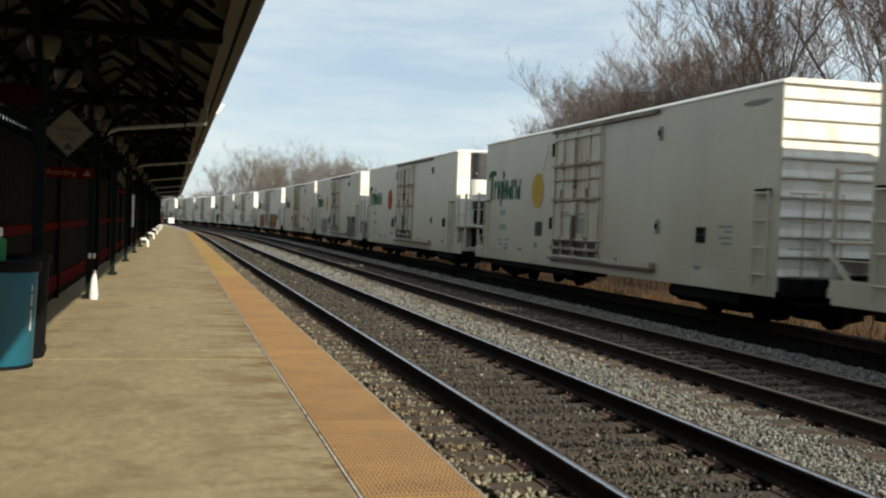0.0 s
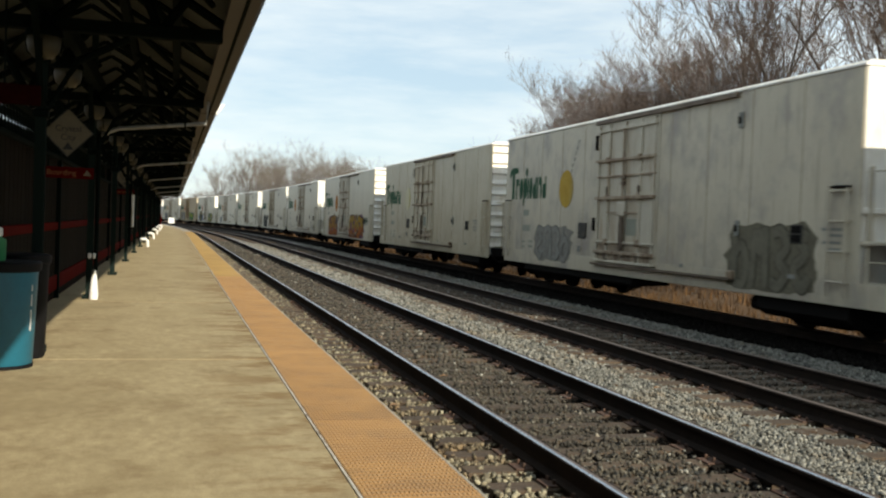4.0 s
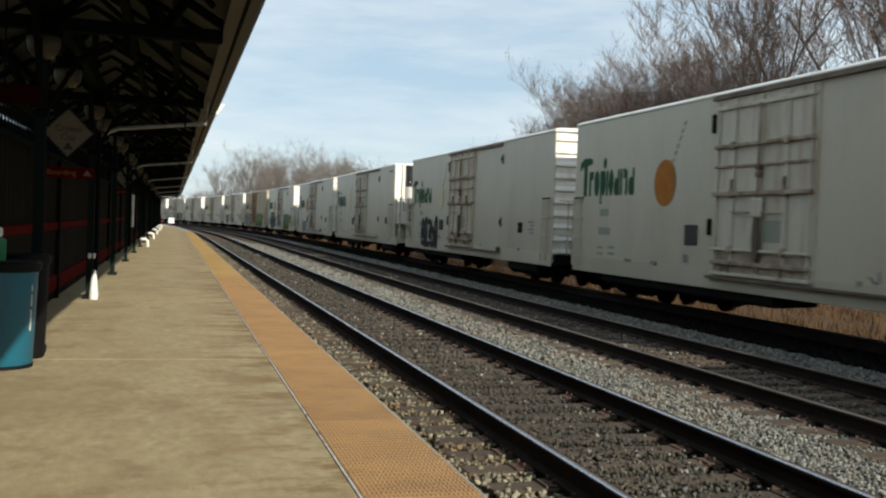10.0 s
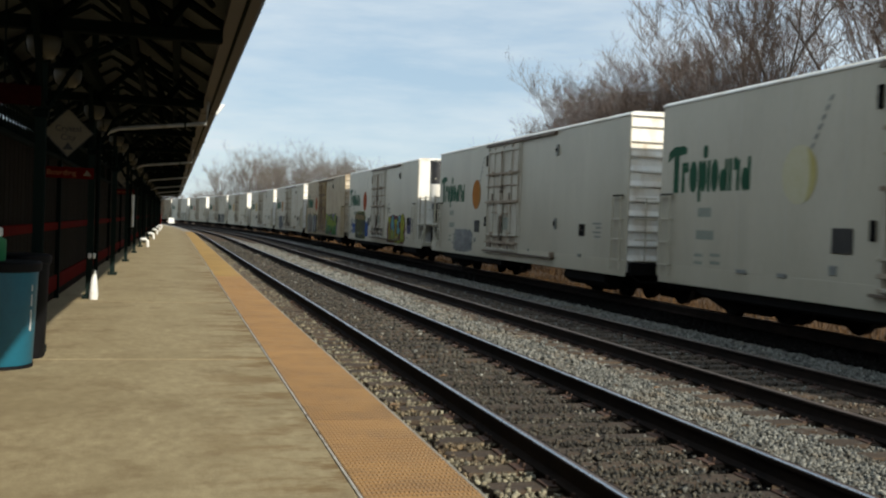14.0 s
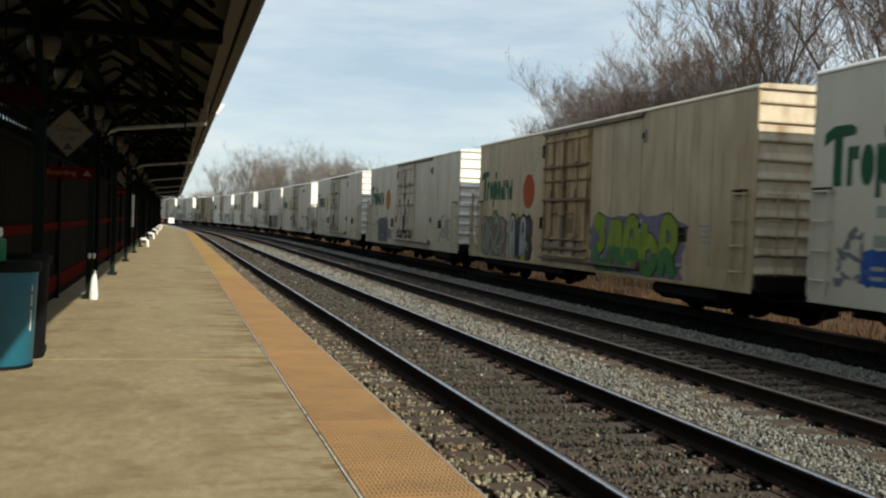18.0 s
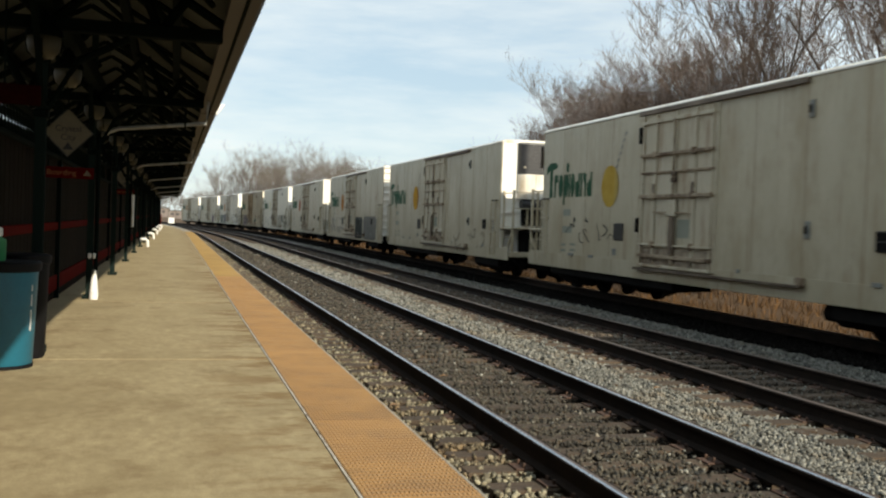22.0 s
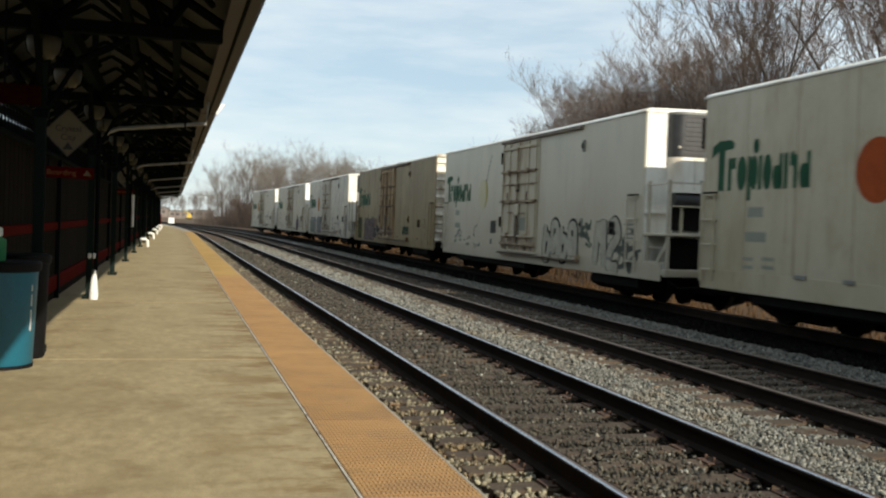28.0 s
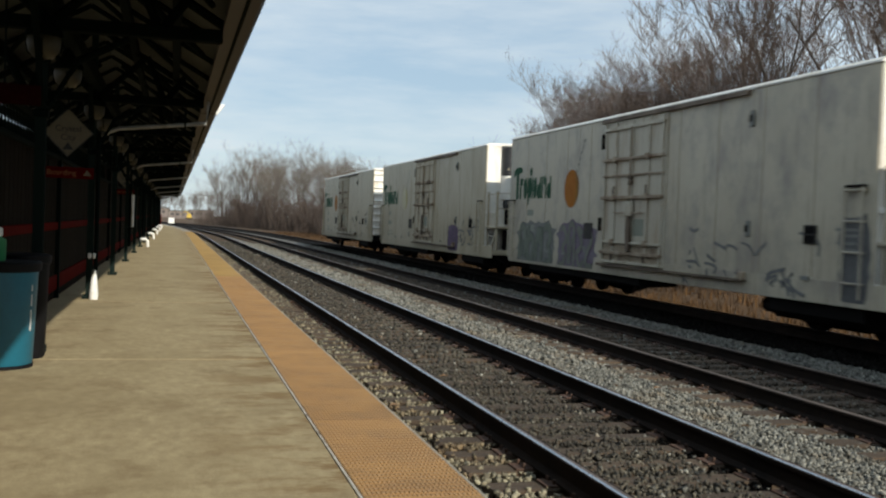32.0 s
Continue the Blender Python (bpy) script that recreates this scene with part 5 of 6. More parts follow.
graffiti(cars[17], 25, 2.6, 4.3, 0.5, 1.85, None, INK, (0.62, 0.575, 0.46), None, "16", "black outlined graffiti patch", 0.5, rim=0.04)
scribble(cars[17], 47, 4.4, 5.2, 1.2, 1.7, (0.12, 0.15, 0.12), 14, 0.04, 0.2)
scribble(cars[17], 26, 1.9, 2.7, 0.7, 1.6, (0.14, 0.15, 0.13), 16, 0.05)
scribble(cars[17], 27, 13.0, 17.0, 0.7, 1.4, GREY, 10, 0.015)
graffiti(cars[18], 28, 11.9, 14.9, 0.5, 1.7, (0.13, 0.1, 0.085), (0.085, 0.066, 0.075), (0.225, 0.17, 0.165), None, "42356", "grey and mauve graffiti patch", 0.46)
scribble(cars[18], 48, 11.2, 11.9, 0.9, 1.3, (0.055, 0.06, 0.075), 16, 0.06, 0.25)
part("paint_block", Shape().box(-SIDE - 0.0045, -SIDE, U(15.4), U(16.5), 0.62, 1.72), spray((0.17, 0.14, 0.04)), cars[18], "dark olive sprayed block")
part("paint_block", Shape().box(-SIDE - 0.006, -SIDE, U(15.46), U(16.44), 0.68, 1.66), spray((0.05, 0.06, 0.03)), cars[18])
scribble(cars[18], 29, 15.5, 16.4, 0.75, 1.6, (0.12, 0.14, 0.03), 10, 0.04)
graffiti(cars[18], 30, 4.85, 6.2, 1.0, 1.36, None, None, (0.035, 0.085, 0.062), None, "2161", "small green tag", 0.3)
graffiti(cars[19], 31, 13.9, 16.9, 0.5, 1.7, (0.33, 0.33, 0.31), (0.19, 0.19, 0.19), (0.27, 0.3, 0.24), None, "5314", "grey graffiti patch", 0.4)
graffiti(cars[19], 32, 11.3, 13.8, 0.5, 1.7, (0.29, 0.25, 0.3), PUR, (0.3, 0.31, 0.26), None, "4526", "violet and grey graffiti patch", 0.4)
scribble(cars[19], 33, 3.2, 7.8, 0.65, 1.5, GREY, 26, 0.022)
graffiti(cars[19], 34, 1.8, 2.5, 0.5, 1.9, (0.22, 0.22, 0.22), None, None, None, "I", "dark grey sprayed smear")
graffiti(cars[20], 35, 4.6, 6.0, 0.56, 1.5, (0.20, 0.15, 0.21), PUR, (0.2, 0.15, 0.22), None, "324", "violet graffiti patch")
scribble(cars[20], 36, 2.4, 4.6, 0.7, 1.7, GREY, 16, 0.03)
scribble(cars[21], 37, 2.0, 7.0, 0.7, 1.9, GREY, 18, 0.03)
# grey smears by the roof, and a loose cable on one end
for number in (1, 8):
    lead = (NEAR_R if CAR_KINDS[number] == "r" else NEAR_M) + 0.75
    part("paint_smear", Shape().slab(blob(random.Random(60 + number), U(lead), 3.78, 0.42, 0.05, 14, 0.2), -SIDE - 0.004, -SIDE, "yz"), spray((0.3, 0.3, 0.27)), cars[number])
face = U(NEAR_M)
part("loose_cable", Shape().tube([(-1.22, face - 0.02, 4.05), (-1.2, face - 0.03, 3.4), (-1.24, face - 0.03, 2.8), (-1.1, face - 0.03, 2.3), (-1.12, face - 0.03, 2.0)], 0.018, 6), MARK_GREY, cars[8])


# ---- the station canopy ----
POSTS = [9.9 + 6.1 * k for k in range(-4, 16)]
POST_X, WALL_X = -3.72, -4.25
EAVE_X, EAVE_Z, CHORD_Z, RIDGE_Z = -1.91, 3.34, 3.22, 4.35
BACK_X = 2 * POST_X - EAVE_X
CANOPY_A, CANOPY_B = POSTS[0] - 1.0, POSTS[-1] + 2.5


def roof_z(x):
    return RIDGE_Z - (RIDGE_Z - EAVE_Z) * abs(x - POST_X) / (EAVE_X - POST_X)


canopy = thing("platform_canopy", "dark green steel platform canopy with pale roof deck and trusses", "canopy", kind="structure")
deck = Shape()
for sx in (1, -1):
    e = EAVE_X if sx == 1 else BACK_X
    q = [(POST_X, RIDGE_Z), (e, EAVE_Z), (e, EAVE_Z + 0.05), (POST_X, RIDGE_Z + 0.05)]
    deck.slab(q, CANOPY_A, CANOPY_B, "xz")
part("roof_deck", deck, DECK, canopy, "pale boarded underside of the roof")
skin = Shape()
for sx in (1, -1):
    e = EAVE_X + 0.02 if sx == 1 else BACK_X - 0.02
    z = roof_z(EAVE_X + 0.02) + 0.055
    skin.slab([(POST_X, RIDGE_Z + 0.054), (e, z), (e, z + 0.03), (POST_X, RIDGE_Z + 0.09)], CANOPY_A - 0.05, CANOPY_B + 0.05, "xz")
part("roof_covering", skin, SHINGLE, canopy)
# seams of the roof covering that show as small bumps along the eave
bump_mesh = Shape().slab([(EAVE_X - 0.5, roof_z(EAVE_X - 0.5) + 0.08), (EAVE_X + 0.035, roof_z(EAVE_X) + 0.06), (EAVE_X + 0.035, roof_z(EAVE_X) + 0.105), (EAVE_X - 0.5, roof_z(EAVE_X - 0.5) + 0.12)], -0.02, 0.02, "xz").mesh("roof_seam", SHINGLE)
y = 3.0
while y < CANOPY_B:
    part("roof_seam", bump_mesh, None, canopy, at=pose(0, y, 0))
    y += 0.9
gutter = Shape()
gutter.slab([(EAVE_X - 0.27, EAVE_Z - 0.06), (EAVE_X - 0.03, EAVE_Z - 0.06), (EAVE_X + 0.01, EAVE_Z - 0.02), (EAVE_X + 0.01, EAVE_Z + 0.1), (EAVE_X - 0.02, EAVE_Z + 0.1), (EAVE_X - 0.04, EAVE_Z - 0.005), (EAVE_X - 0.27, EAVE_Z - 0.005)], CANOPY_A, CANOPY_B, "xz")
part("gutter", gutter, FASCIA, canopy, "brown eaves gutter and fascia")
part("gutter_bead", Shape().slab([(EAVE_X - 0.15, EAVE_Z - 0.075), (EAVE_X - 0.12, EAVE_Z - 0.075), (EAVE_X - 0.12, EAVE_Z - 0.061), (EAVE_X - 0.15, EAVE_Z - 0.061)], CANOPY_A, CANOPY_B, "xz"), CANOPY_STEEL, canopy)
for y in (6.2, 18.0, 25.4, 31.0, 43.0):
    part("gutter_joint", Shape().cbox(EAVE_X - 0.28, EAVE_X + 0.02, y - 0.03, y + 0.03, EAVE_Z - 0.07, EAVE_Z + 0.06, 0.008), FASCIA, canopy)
# a white box added in place of a bright sunlit spot on the eave
part("gutter_outlet", Shape().slab([(EAVE_X - 0.02, EAVE_Z - 0.12), (EAVE_X + 0.06, EAVE_Z - 0.02), (EAVE_X + 0.13, EAVE_Z + 0.08), (EAVE_X - 0.02, EAVE_Z + 0.08)], 17.7, 17.9, "xz"), WHITE_PIPE, canopy, "white piece standing for a sunlit spot on the eave")
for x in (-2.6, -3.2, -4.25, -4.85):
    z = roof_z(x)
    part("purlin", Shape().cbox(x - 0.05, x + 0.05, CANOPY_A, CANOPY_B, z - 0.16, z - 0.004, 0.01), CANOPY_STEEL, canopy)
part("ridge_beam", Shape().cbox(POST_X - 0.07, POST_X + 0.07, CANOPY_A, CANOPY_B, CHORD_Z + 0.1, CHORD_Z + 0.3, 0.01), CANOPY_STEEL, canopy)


def truss_shapes():
    t = Shape().cbox(BACK_X + 0.2, EAVE_X - 0.27, -0.07, 0.07, CHORD_Z - 0.06, CHORD_Z + 0.06, 0.01)
    web = Shape()
    for sx in (1, -1):
        e = (EAVE_X - 0.25 - POST_X) * sx
        for q, p in (((0.0, RIDGE_Z - 0.1), (e, EAVE_Z - 0.02)), ((0.0, CHORD_Z), (e * 0.45, roof_z(POST_X + e * 0.45) - 0.08)), ((e * 0.45, roof_z(POST_X + e * 0.45) - 0.08), (e * 0.62, CHORD_Z)), ((e * 0.62, CHORD_Z), (e * 0.8, roof_z(POST_X + e * 0.8) - 0.05))):
            web.tube([(POST_X + q[0], 0, q[1]), (POST_X + p[0], 0, p[1])], 0.045, 6)
    knee = Shape()
    for sx in (1, -1):
        knee.tube([(POST_X + sx * 0.06, 0, CHORD_Z - 0.75), (POST_X + sx * 0.3, 0, CHORD_Z - 0.32), (POST_X + sx * 0.75, 0, CHORD_Z - 0.08)], 0.035, 6)
        knee.tube([(POST_X, sx * 0.06, CHORD_Z - 0.75), (POST_X, sx * 0.3, CHORD_Z - 0.3), (POST_X, sx * 0.8, CHORD_Z + 0.12)], 0.035, 6)
    brace = Shape()
    for sx in (1, -1):
        for a, b, y0, y1 in ((0.12, 0.92, 0.1, 2.6), (0.12, 0.92, 3.1, 5.7), (0.3, 0.92, 1.2, 2.6)):
            xa, xb = POST_X + sx * a * 1.55, POST_X + sx * b * 1.55
            brace.tube([(xa, y0, roof_z(xa) - 0.12), (xb, y1, roof_z(xb) - 0.12)], 0.035, 5)
    rafter = Shape()
    for sx in (1, -1):
        for yy in (1.5, 3.05, 4.6):
            e = POST_X + sx * 1.6
            rafter.tube([(POST_X, yy, RIDGE_Z - 0.06), (e, yy, roof_z(e) - 0.06)], 0.035, 4)
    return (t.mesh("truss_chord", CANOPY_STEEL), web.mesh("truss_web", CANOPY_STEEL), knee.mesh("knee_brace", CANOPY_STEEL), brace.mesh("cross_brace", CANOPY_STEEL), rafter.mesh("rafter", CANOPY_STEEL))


def post_meshes():
    a, b, w, i = 0.04, 0.05, 0.045, 0.009
    body = Shape().slab([(-w, -b), (w, -b), (w, -a), (i, -a), (i, a), (w, a), (w, b), (-w, b), (-w, a), (-i, a), (-i, -a), (-w, -a)], PLATFORM_Z + 0.02, RIDGE_Z - 0.2, "xy")
    foot = Shape().cbox(-0.09, 0.09, -0.09, 0.09, PLATFORM_Z, PLATFORM_Z + 0.025, 0.006)
    for sx in (-1, 1):
        for sy in (-1, 1):
            foot.lathe([(0.018, PLATFORM_Z + 0.03), (0.018, PLATFORM_Z + 0.06), (0.012, PLATFORM_Z + 0.065)], 6, (sx * 0.072, sy * 0.072, 0))
    collar = Shape().cbox(-0.065, 0.065, -0.07, 0.07, CHORD_Z - 0.85, CHORD_Z - 0.78, 0.01)
    return body.mesh("shaft", POST_GREEN), foot.mesh("base_plate", POST_GREEN), collar.mesh("collar", CANOPY_STEEL)


def lamp_meshes():
    bowl = Shape().lathe([(0.02, -0.20), (0.08, -0.19), (0.135, -0.13), (0.15, -0.05), (0.14, 0.02), (0.1, 0.05)], 18)
    cage = Shape()
    for k in range(4):
        a = math.pi * k / 2
        cage.tube([(0.157 * math.cos(a), 0.157 * math.sin(a), -0.03), (0.14 * math.cos(a), 0.14 * math.sin(a), -0.14), (0.0, 0.0, -0.225)], 0.008, 4)
    hood = Shape().lathe([(0.165, 0.0), (0.16, 0.05), (0.09, 0.12), (0.05, 0.2), (0.025, 0.22)], 18)
    arm = Shape().tube([(0, 0, 0.2), (0, 0, 0.34), (-0.12, 0, 0.42), (-0.26, 0, 0.36)], 0.016, 6)
    return bowl.mesh("bowl", LAMP_GLASS, smooth=50), cage.mesh("cage", CANOPY_STEEL), hood.mesh("hood", CANOPY_STEEL, smooth=50), arm.mesh("arm", CANOPY_STEEL)


truss = truss_shapes()
post_parts = post_meshes()
lamp_parts = lamp_meshes()
for k, y in enumerate(POSTS):
    chord = part("truss_chord", truss[0], None, canopy, at=pose(0, y, 0))
    part("truss_web", truss[1], None, chord)
    part("cross_brace", truss[3], None, chord)
    part("rafter", truss[4], None, chord)
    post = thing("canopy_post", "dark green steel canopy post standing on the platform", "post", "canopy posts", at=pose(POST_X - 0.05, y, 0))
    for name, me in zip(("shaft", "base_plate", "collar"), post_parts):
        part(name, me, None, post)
    part("knee_brace", truss[2], None, post, at=pose(-POST_X, 0, 0))
    for off in (-0.1, 2.05):
        lamp = thing("hanging_lamp", "unlit platform lamp with milk glass bowl in a dark cage", "lamp", "canopy lamps", at=pose(-3.75, y + off, 3.08))
        for name, me in zip(("bowl", "cage", "hood", "arm"), lamp_parts):
            part(name, me, None, lamp)

# rain pipes: from the gutter to a post, down it, and an elbow at the foot
for y in (POSTS[5] + 0.12, POSTS[7] + 0.12, POSTS[9] + 0.12, POSTS[11] + 0.12, POSTS[13] + 0.12, POSTS[15] + 0.12, POSTS[17] + 0.12):
    pipe = thing("rain_pipe", "white plastic rain pipe from gutter to post", "pipe", "rain pipes", at=pose(0, y, 0))
    part("branch", Shape().tube([(EAVE_X - 0.2, 0, EAVE_Z - 0.06), (EAVE_X - 0.22, 0, 2.94), (POST_X + 0.3, 0, 2.79), (POST_X + 0.06, 0, 2.68)], 0.031, 12), SHADE_GREY_PIPE, pipe, smooth=50)
    part("pipe_clip", Shape().cbox(EAVE_X - 0.55, EAVE_X - 0.52, -0.05, 0.05, 2.84, 3.16, 0.005), CANOPY_STEEL, pipe)
for y in (POSTS[5], POSTS[7], POSTS[9], POSTS[11], POSTS[13], POSTS[15], POSTS[17]):
    pipe = thing("downspout", "white downspout with elbow at a post's foot", "pipe", "downspouts", at=pose(0, y, 0))
    part("downpipe", Shape().tube([(POST_X + 0.04, 0, 0.62), (POST_X + 0.04, 0, 2.66)], 0.03, 10), CANOPY_STEEL, pipe)
    if y > 35:
        part("elbow", Shape().tube([(POST_X - 0.04, -0.1, 0.53), (POST_X + 0.16, -0.1, 0.53), (POST_X + 0.23, -0.1, 0.47), (POST_X + 0.24, -0.1, PLATFORM_Z + 0.01)], 0.055, 12), WHITE_PIPE, pipe, smooth=50)
    elif y < 20:
        part("boot", Shape().lathe([(0.06, PLATFORM_Z), (0.066, PLATFORM_Z + 0.08), (0.045, PLATFORM_Z + 0.3), (0.02, PLATFORM_Z + 0.44)], 12, (POST_X + 0.03, -0.12, 0)), WHITE_PIPE, pipe, smooth=50)
        part("bracket", Shape().cbox(POST_X - 0.07, POST_X - 0.02, -0.12, -0.06, 0.83, 0.91, 0.01).cbox(POST_X + 0.0, POST_X + 0.04, -0.12, -0.06, 0.83, 0.91, 0.01), WHITE_PIPE, pipe)
strip_light = thing("white_pipe", "white pipe fixed upright to a canopy post", "pipe", at=pose(POST_X + 0.1, POSTS[7] - 0.1, 0))
part("tube", Shape().tube([(0, 0, 1.15), (0, 0, 2.0)], 0.04, 10), WHITE_PIPE, strip_light, smooth=50)
part("clip", Shape().cbox(-0.06, 0.03, -0.03, 0.03, 1.5, 1.56, 0.006), CANOPY_STEEL, strip_light)

# ---- the boarded wall behind the posts ----
wall = thing("wall_west", "boarded platform wall, red rails, lattice top, darkened for shade", "wall", kind="structure", at=pose(0, 0, 0))
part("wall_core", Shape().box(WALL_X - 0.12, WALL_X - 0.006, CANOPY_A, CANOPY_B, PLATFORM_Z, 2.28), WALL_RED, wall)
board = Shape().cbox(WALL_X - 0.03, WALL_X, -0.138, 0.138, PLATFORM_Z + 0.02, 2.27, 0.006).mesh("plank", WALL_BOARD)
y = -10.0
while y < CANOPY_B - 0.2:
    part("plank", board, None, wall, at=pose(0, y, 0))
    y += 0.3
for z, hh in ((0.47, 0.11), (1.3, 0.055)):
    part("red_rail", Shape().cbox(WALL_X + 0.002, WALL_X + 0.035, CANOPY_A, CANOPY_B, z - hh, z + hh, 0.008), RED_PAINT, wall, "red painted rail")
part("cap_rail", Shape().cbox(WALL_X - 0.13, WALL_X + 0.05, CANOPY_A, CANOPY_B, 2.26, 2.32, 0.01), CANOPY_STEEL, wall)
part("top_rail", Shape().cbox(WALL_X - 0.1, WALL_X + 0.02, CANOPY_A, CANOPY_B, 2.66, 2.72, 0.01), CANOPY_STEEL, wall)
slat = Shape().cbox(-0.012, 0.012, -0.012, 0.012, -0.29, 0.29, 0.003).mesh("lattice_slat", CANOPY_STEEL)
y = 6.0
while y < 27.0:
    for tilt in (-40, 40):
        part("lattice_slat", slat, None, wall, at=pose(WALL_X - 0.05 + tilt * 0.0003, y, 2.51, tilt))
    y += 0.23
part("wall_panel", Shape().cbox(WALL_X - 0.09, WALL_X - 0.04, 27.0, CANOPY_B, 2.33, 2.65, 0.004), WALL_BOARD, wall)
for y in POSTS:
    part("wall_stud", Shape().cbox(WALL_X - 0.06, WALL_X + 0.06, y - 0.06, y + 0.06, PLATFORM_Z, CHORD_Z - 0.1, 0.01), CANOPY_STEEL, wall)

# diamond station signs by two posts, each with a red boarding panel below, and one blank red board
def written_mesh(text, size, paint):
    """A line of lettering as a mesh, centred, upright in x and y."""
    cu = bpy.data.curves.new("lettering", "FONT")
    cu.body, cu.size, cu.align_x, cu.extrude = text, size, "CENTER", 0.002
    cu.materials.append(paint)
    ob = new("lettering", cu)
    me = bpy.data.meshes.new_from_object(ob.evaluated_get(bpy.context.evaluated_depsgraph_get()))
    bpy.data.objects.remove(ob)
    return me


def station_sign(x, y, z):
    sign = thing("station_sign", "cream diamond station sign with dark lettering hanging from the canopy", "sign", "station signs", at=pose(x, y, z, 0, 0, 8))
    part("panel", Shape().slab([(-0.31, 0), (0, -0.31), (0.31, 0), (0, 0.31)], -0.012, 0.012, "xz"), SIGN_CREAM, sign)
    part("rim", Shape().slab([(-0.335, 0), (0, -0.335), (0.335, 0), (0, 0.335)], 0.0125, 0.03, "xz"), SIGN_INK, sign)
    part("hanger", Shape().tube([(0, 0.02, 0.3), (0, 0.02, 0.66)], 0.012, 6), CANOPY_STEEL, sign)
    for text, h in (("Crystal", 0.045), ("City", -0.07)):
        part("lettering", written_mesh(text, 0.115, SIGN_INK), None, sign, at=pose(0, -0.016, h - 0.03, 90))
    part("emblem", Shape().slab([(-0.07, -0.23), (0.07, -0.23), (0.0, -0.13)], -0.016, -0.012, "xz"), SIGN_INK, sign)


def red_panel(x, y, z, label, text, rods, paint):
    panel = thing("red_sign_panel", label, "sign", "red sign panels", at=pose(x, y, z, 0, 0, 8))
    part("board", Shape().cbox(-0.33, 0.33, -0.015, 0.015, -0.075, 0.075, 0.006), paint, panel)
    if text:
        part("lettering", written_mesh(text, 0.105, SIGN_ORANGE), None, panel, at=pose(-0.08, -0.017, -0.033, 90))
        part("arrow", Shape().slab([(0.19, -0.035), (0.3, -0.035), (0.245, 0.045)], -0.019, -0.0152, "xz"), SIGN_CREAM, panel)
    for rx in rods:
        part("rod", Shape().tube([(rx, 0, 0.07), (rx, 0, 1.15)], 0.008, 6), CANOPY_STEEL, panel)


SIGN_ORANGE = material("sign_orange", (0.2, 0.07, 0.02), (0.27, 0.1, 0.032), 0.6, scale=3, fine=30, bump=0.02)
for y, low in ((14.6, 2.04), (31.6, 2.13)):
    station_sign(-3.95 if y < 20 else -3.88, y, low + 0.54 - (0.0 if y < 20 else 0.1))
    red_panel(-3.94, y, low, "narrow red panel with orange boarding lettering under a station sign", "Boarding", (-0.25, 0.25), RED_PAINT)
red_panel(-3.87, 8.0, 2.37, "narrow blank dark red board hanging by the lattice wall", "", (-0.1, 0.08), WALL_RED)

# ---- bins ----
blue_bin = thing("recycling_bin", "blue plastic recycling bin with black rim by the canopy post", "bin", at=pose(-3.96, 9.05, PLATFORM_Z))
part("drum", Shape().lathe([(0.27, 0.0), (0.285, 0.02), (0.315, 0.76), (0.32, 0.8)], 36), BIN_BLUE, blue_bin, smooth=40)
part("rim", Shape().lathe([(0.318, 0.79), (0.34, 0.80), (0.345, 0.86), (0.33, 0.875), (0.30, 0.875)], 36), BIN_BLACK, blue_bin, smooth=40)
part("foot_ring", Shape().lathe([(0.275, 0.0), (0.29, 0.0), (0.291, 0.03), (0.28, 0.03)], 36), BIN_BLACK, blue_bin, smooth=40)
for k, (z, w) in enumerate(((0.66, 0.05), (0.56, 0.09), (0.42, 0.12), (0.34, 0.06))):
    part("label_bar", Shape().box(0.303 - k * 0.004, 0.312 - k * 0.003, -0.012, 0.0, z - w / 2, z + w / 2, m=pose(0, 0, 0, 0, 0, -22)), WHITE_PIPE, blue_bin)
cup = thing("green_container", "green container with white cap standing on the blue bin", "container", at=pose(-3.99, 9.0, PLATFORM_Z + 0.875))
part("jar", Shape().lathe([(0.0, 0.0), (0.09, 0.0), (0.1, 0.02), (0.1, 0.17), (0.06, 0.2)], 20, caps=False), BIN_GREEN, cup, smooth=40)
part("cap", Shape().lathe([(0.062, 0.2), (0.07, 0.21), (0.07, 0.265), (0.05, 0.28)], 20), WHITE_PIPE, cup, smooth=40)
black_bin = thing("waste_bin", "black plastic waste bin on the platform", "bin", at=pose(-3.86, 9.62, PLATFORM_Z))
part("drum", Shape().lathe([(0.21, 0.0), (0.22, 0.02), (0.24, 0.80), (0.245, 0.84)], 32), BIN_BLACK, black_bin, smooth=40)
part("rim", Shape().lathe([(0.242, 0.83), (0.26, 0.84), (0.262, 0.9), (0.22, 0.915)], 32), BIN_BLACK, black_bin, smooth=40)

# far end of the platform
cabinet = thing("white_cabinet", "small white cabinet at the platform's far end", "cabinet", at=pose(*bend(-1.2, 116)[:2], PLATFORM_Z))
part("case", Shape().cbox(-0.32, 0.32, -0.2, 0.2, 0.25, 0.85, 0.02), WHITE_PIPE, cabinet)
part("door", Shape().cbox(-0.28, 0.28, -0.215, -0.202, 0.3, 0.8, 0.005), WHITE_PIPE, cabinet)
part("plinth", Shape().cbox(-0.3, 0.3, -0.18, 0.18, 0.0, 0.25, 0.01), BIN_BLACK, cabinet)
barrier = thing("red_barrier", "red barrier across the platform's far end", "barrier", at=pose(*bend(-2.9, 122)[:2], PLATFORM_Z))
for x in (-2.6, -1.3, 0.0, 0.9):
    part("barrier_post", Shape().cbox(x - 0.05, x + 0.05, -0.05, 0.05, 0.0, 1.1, 0.01), RED_PAINT, barrier)
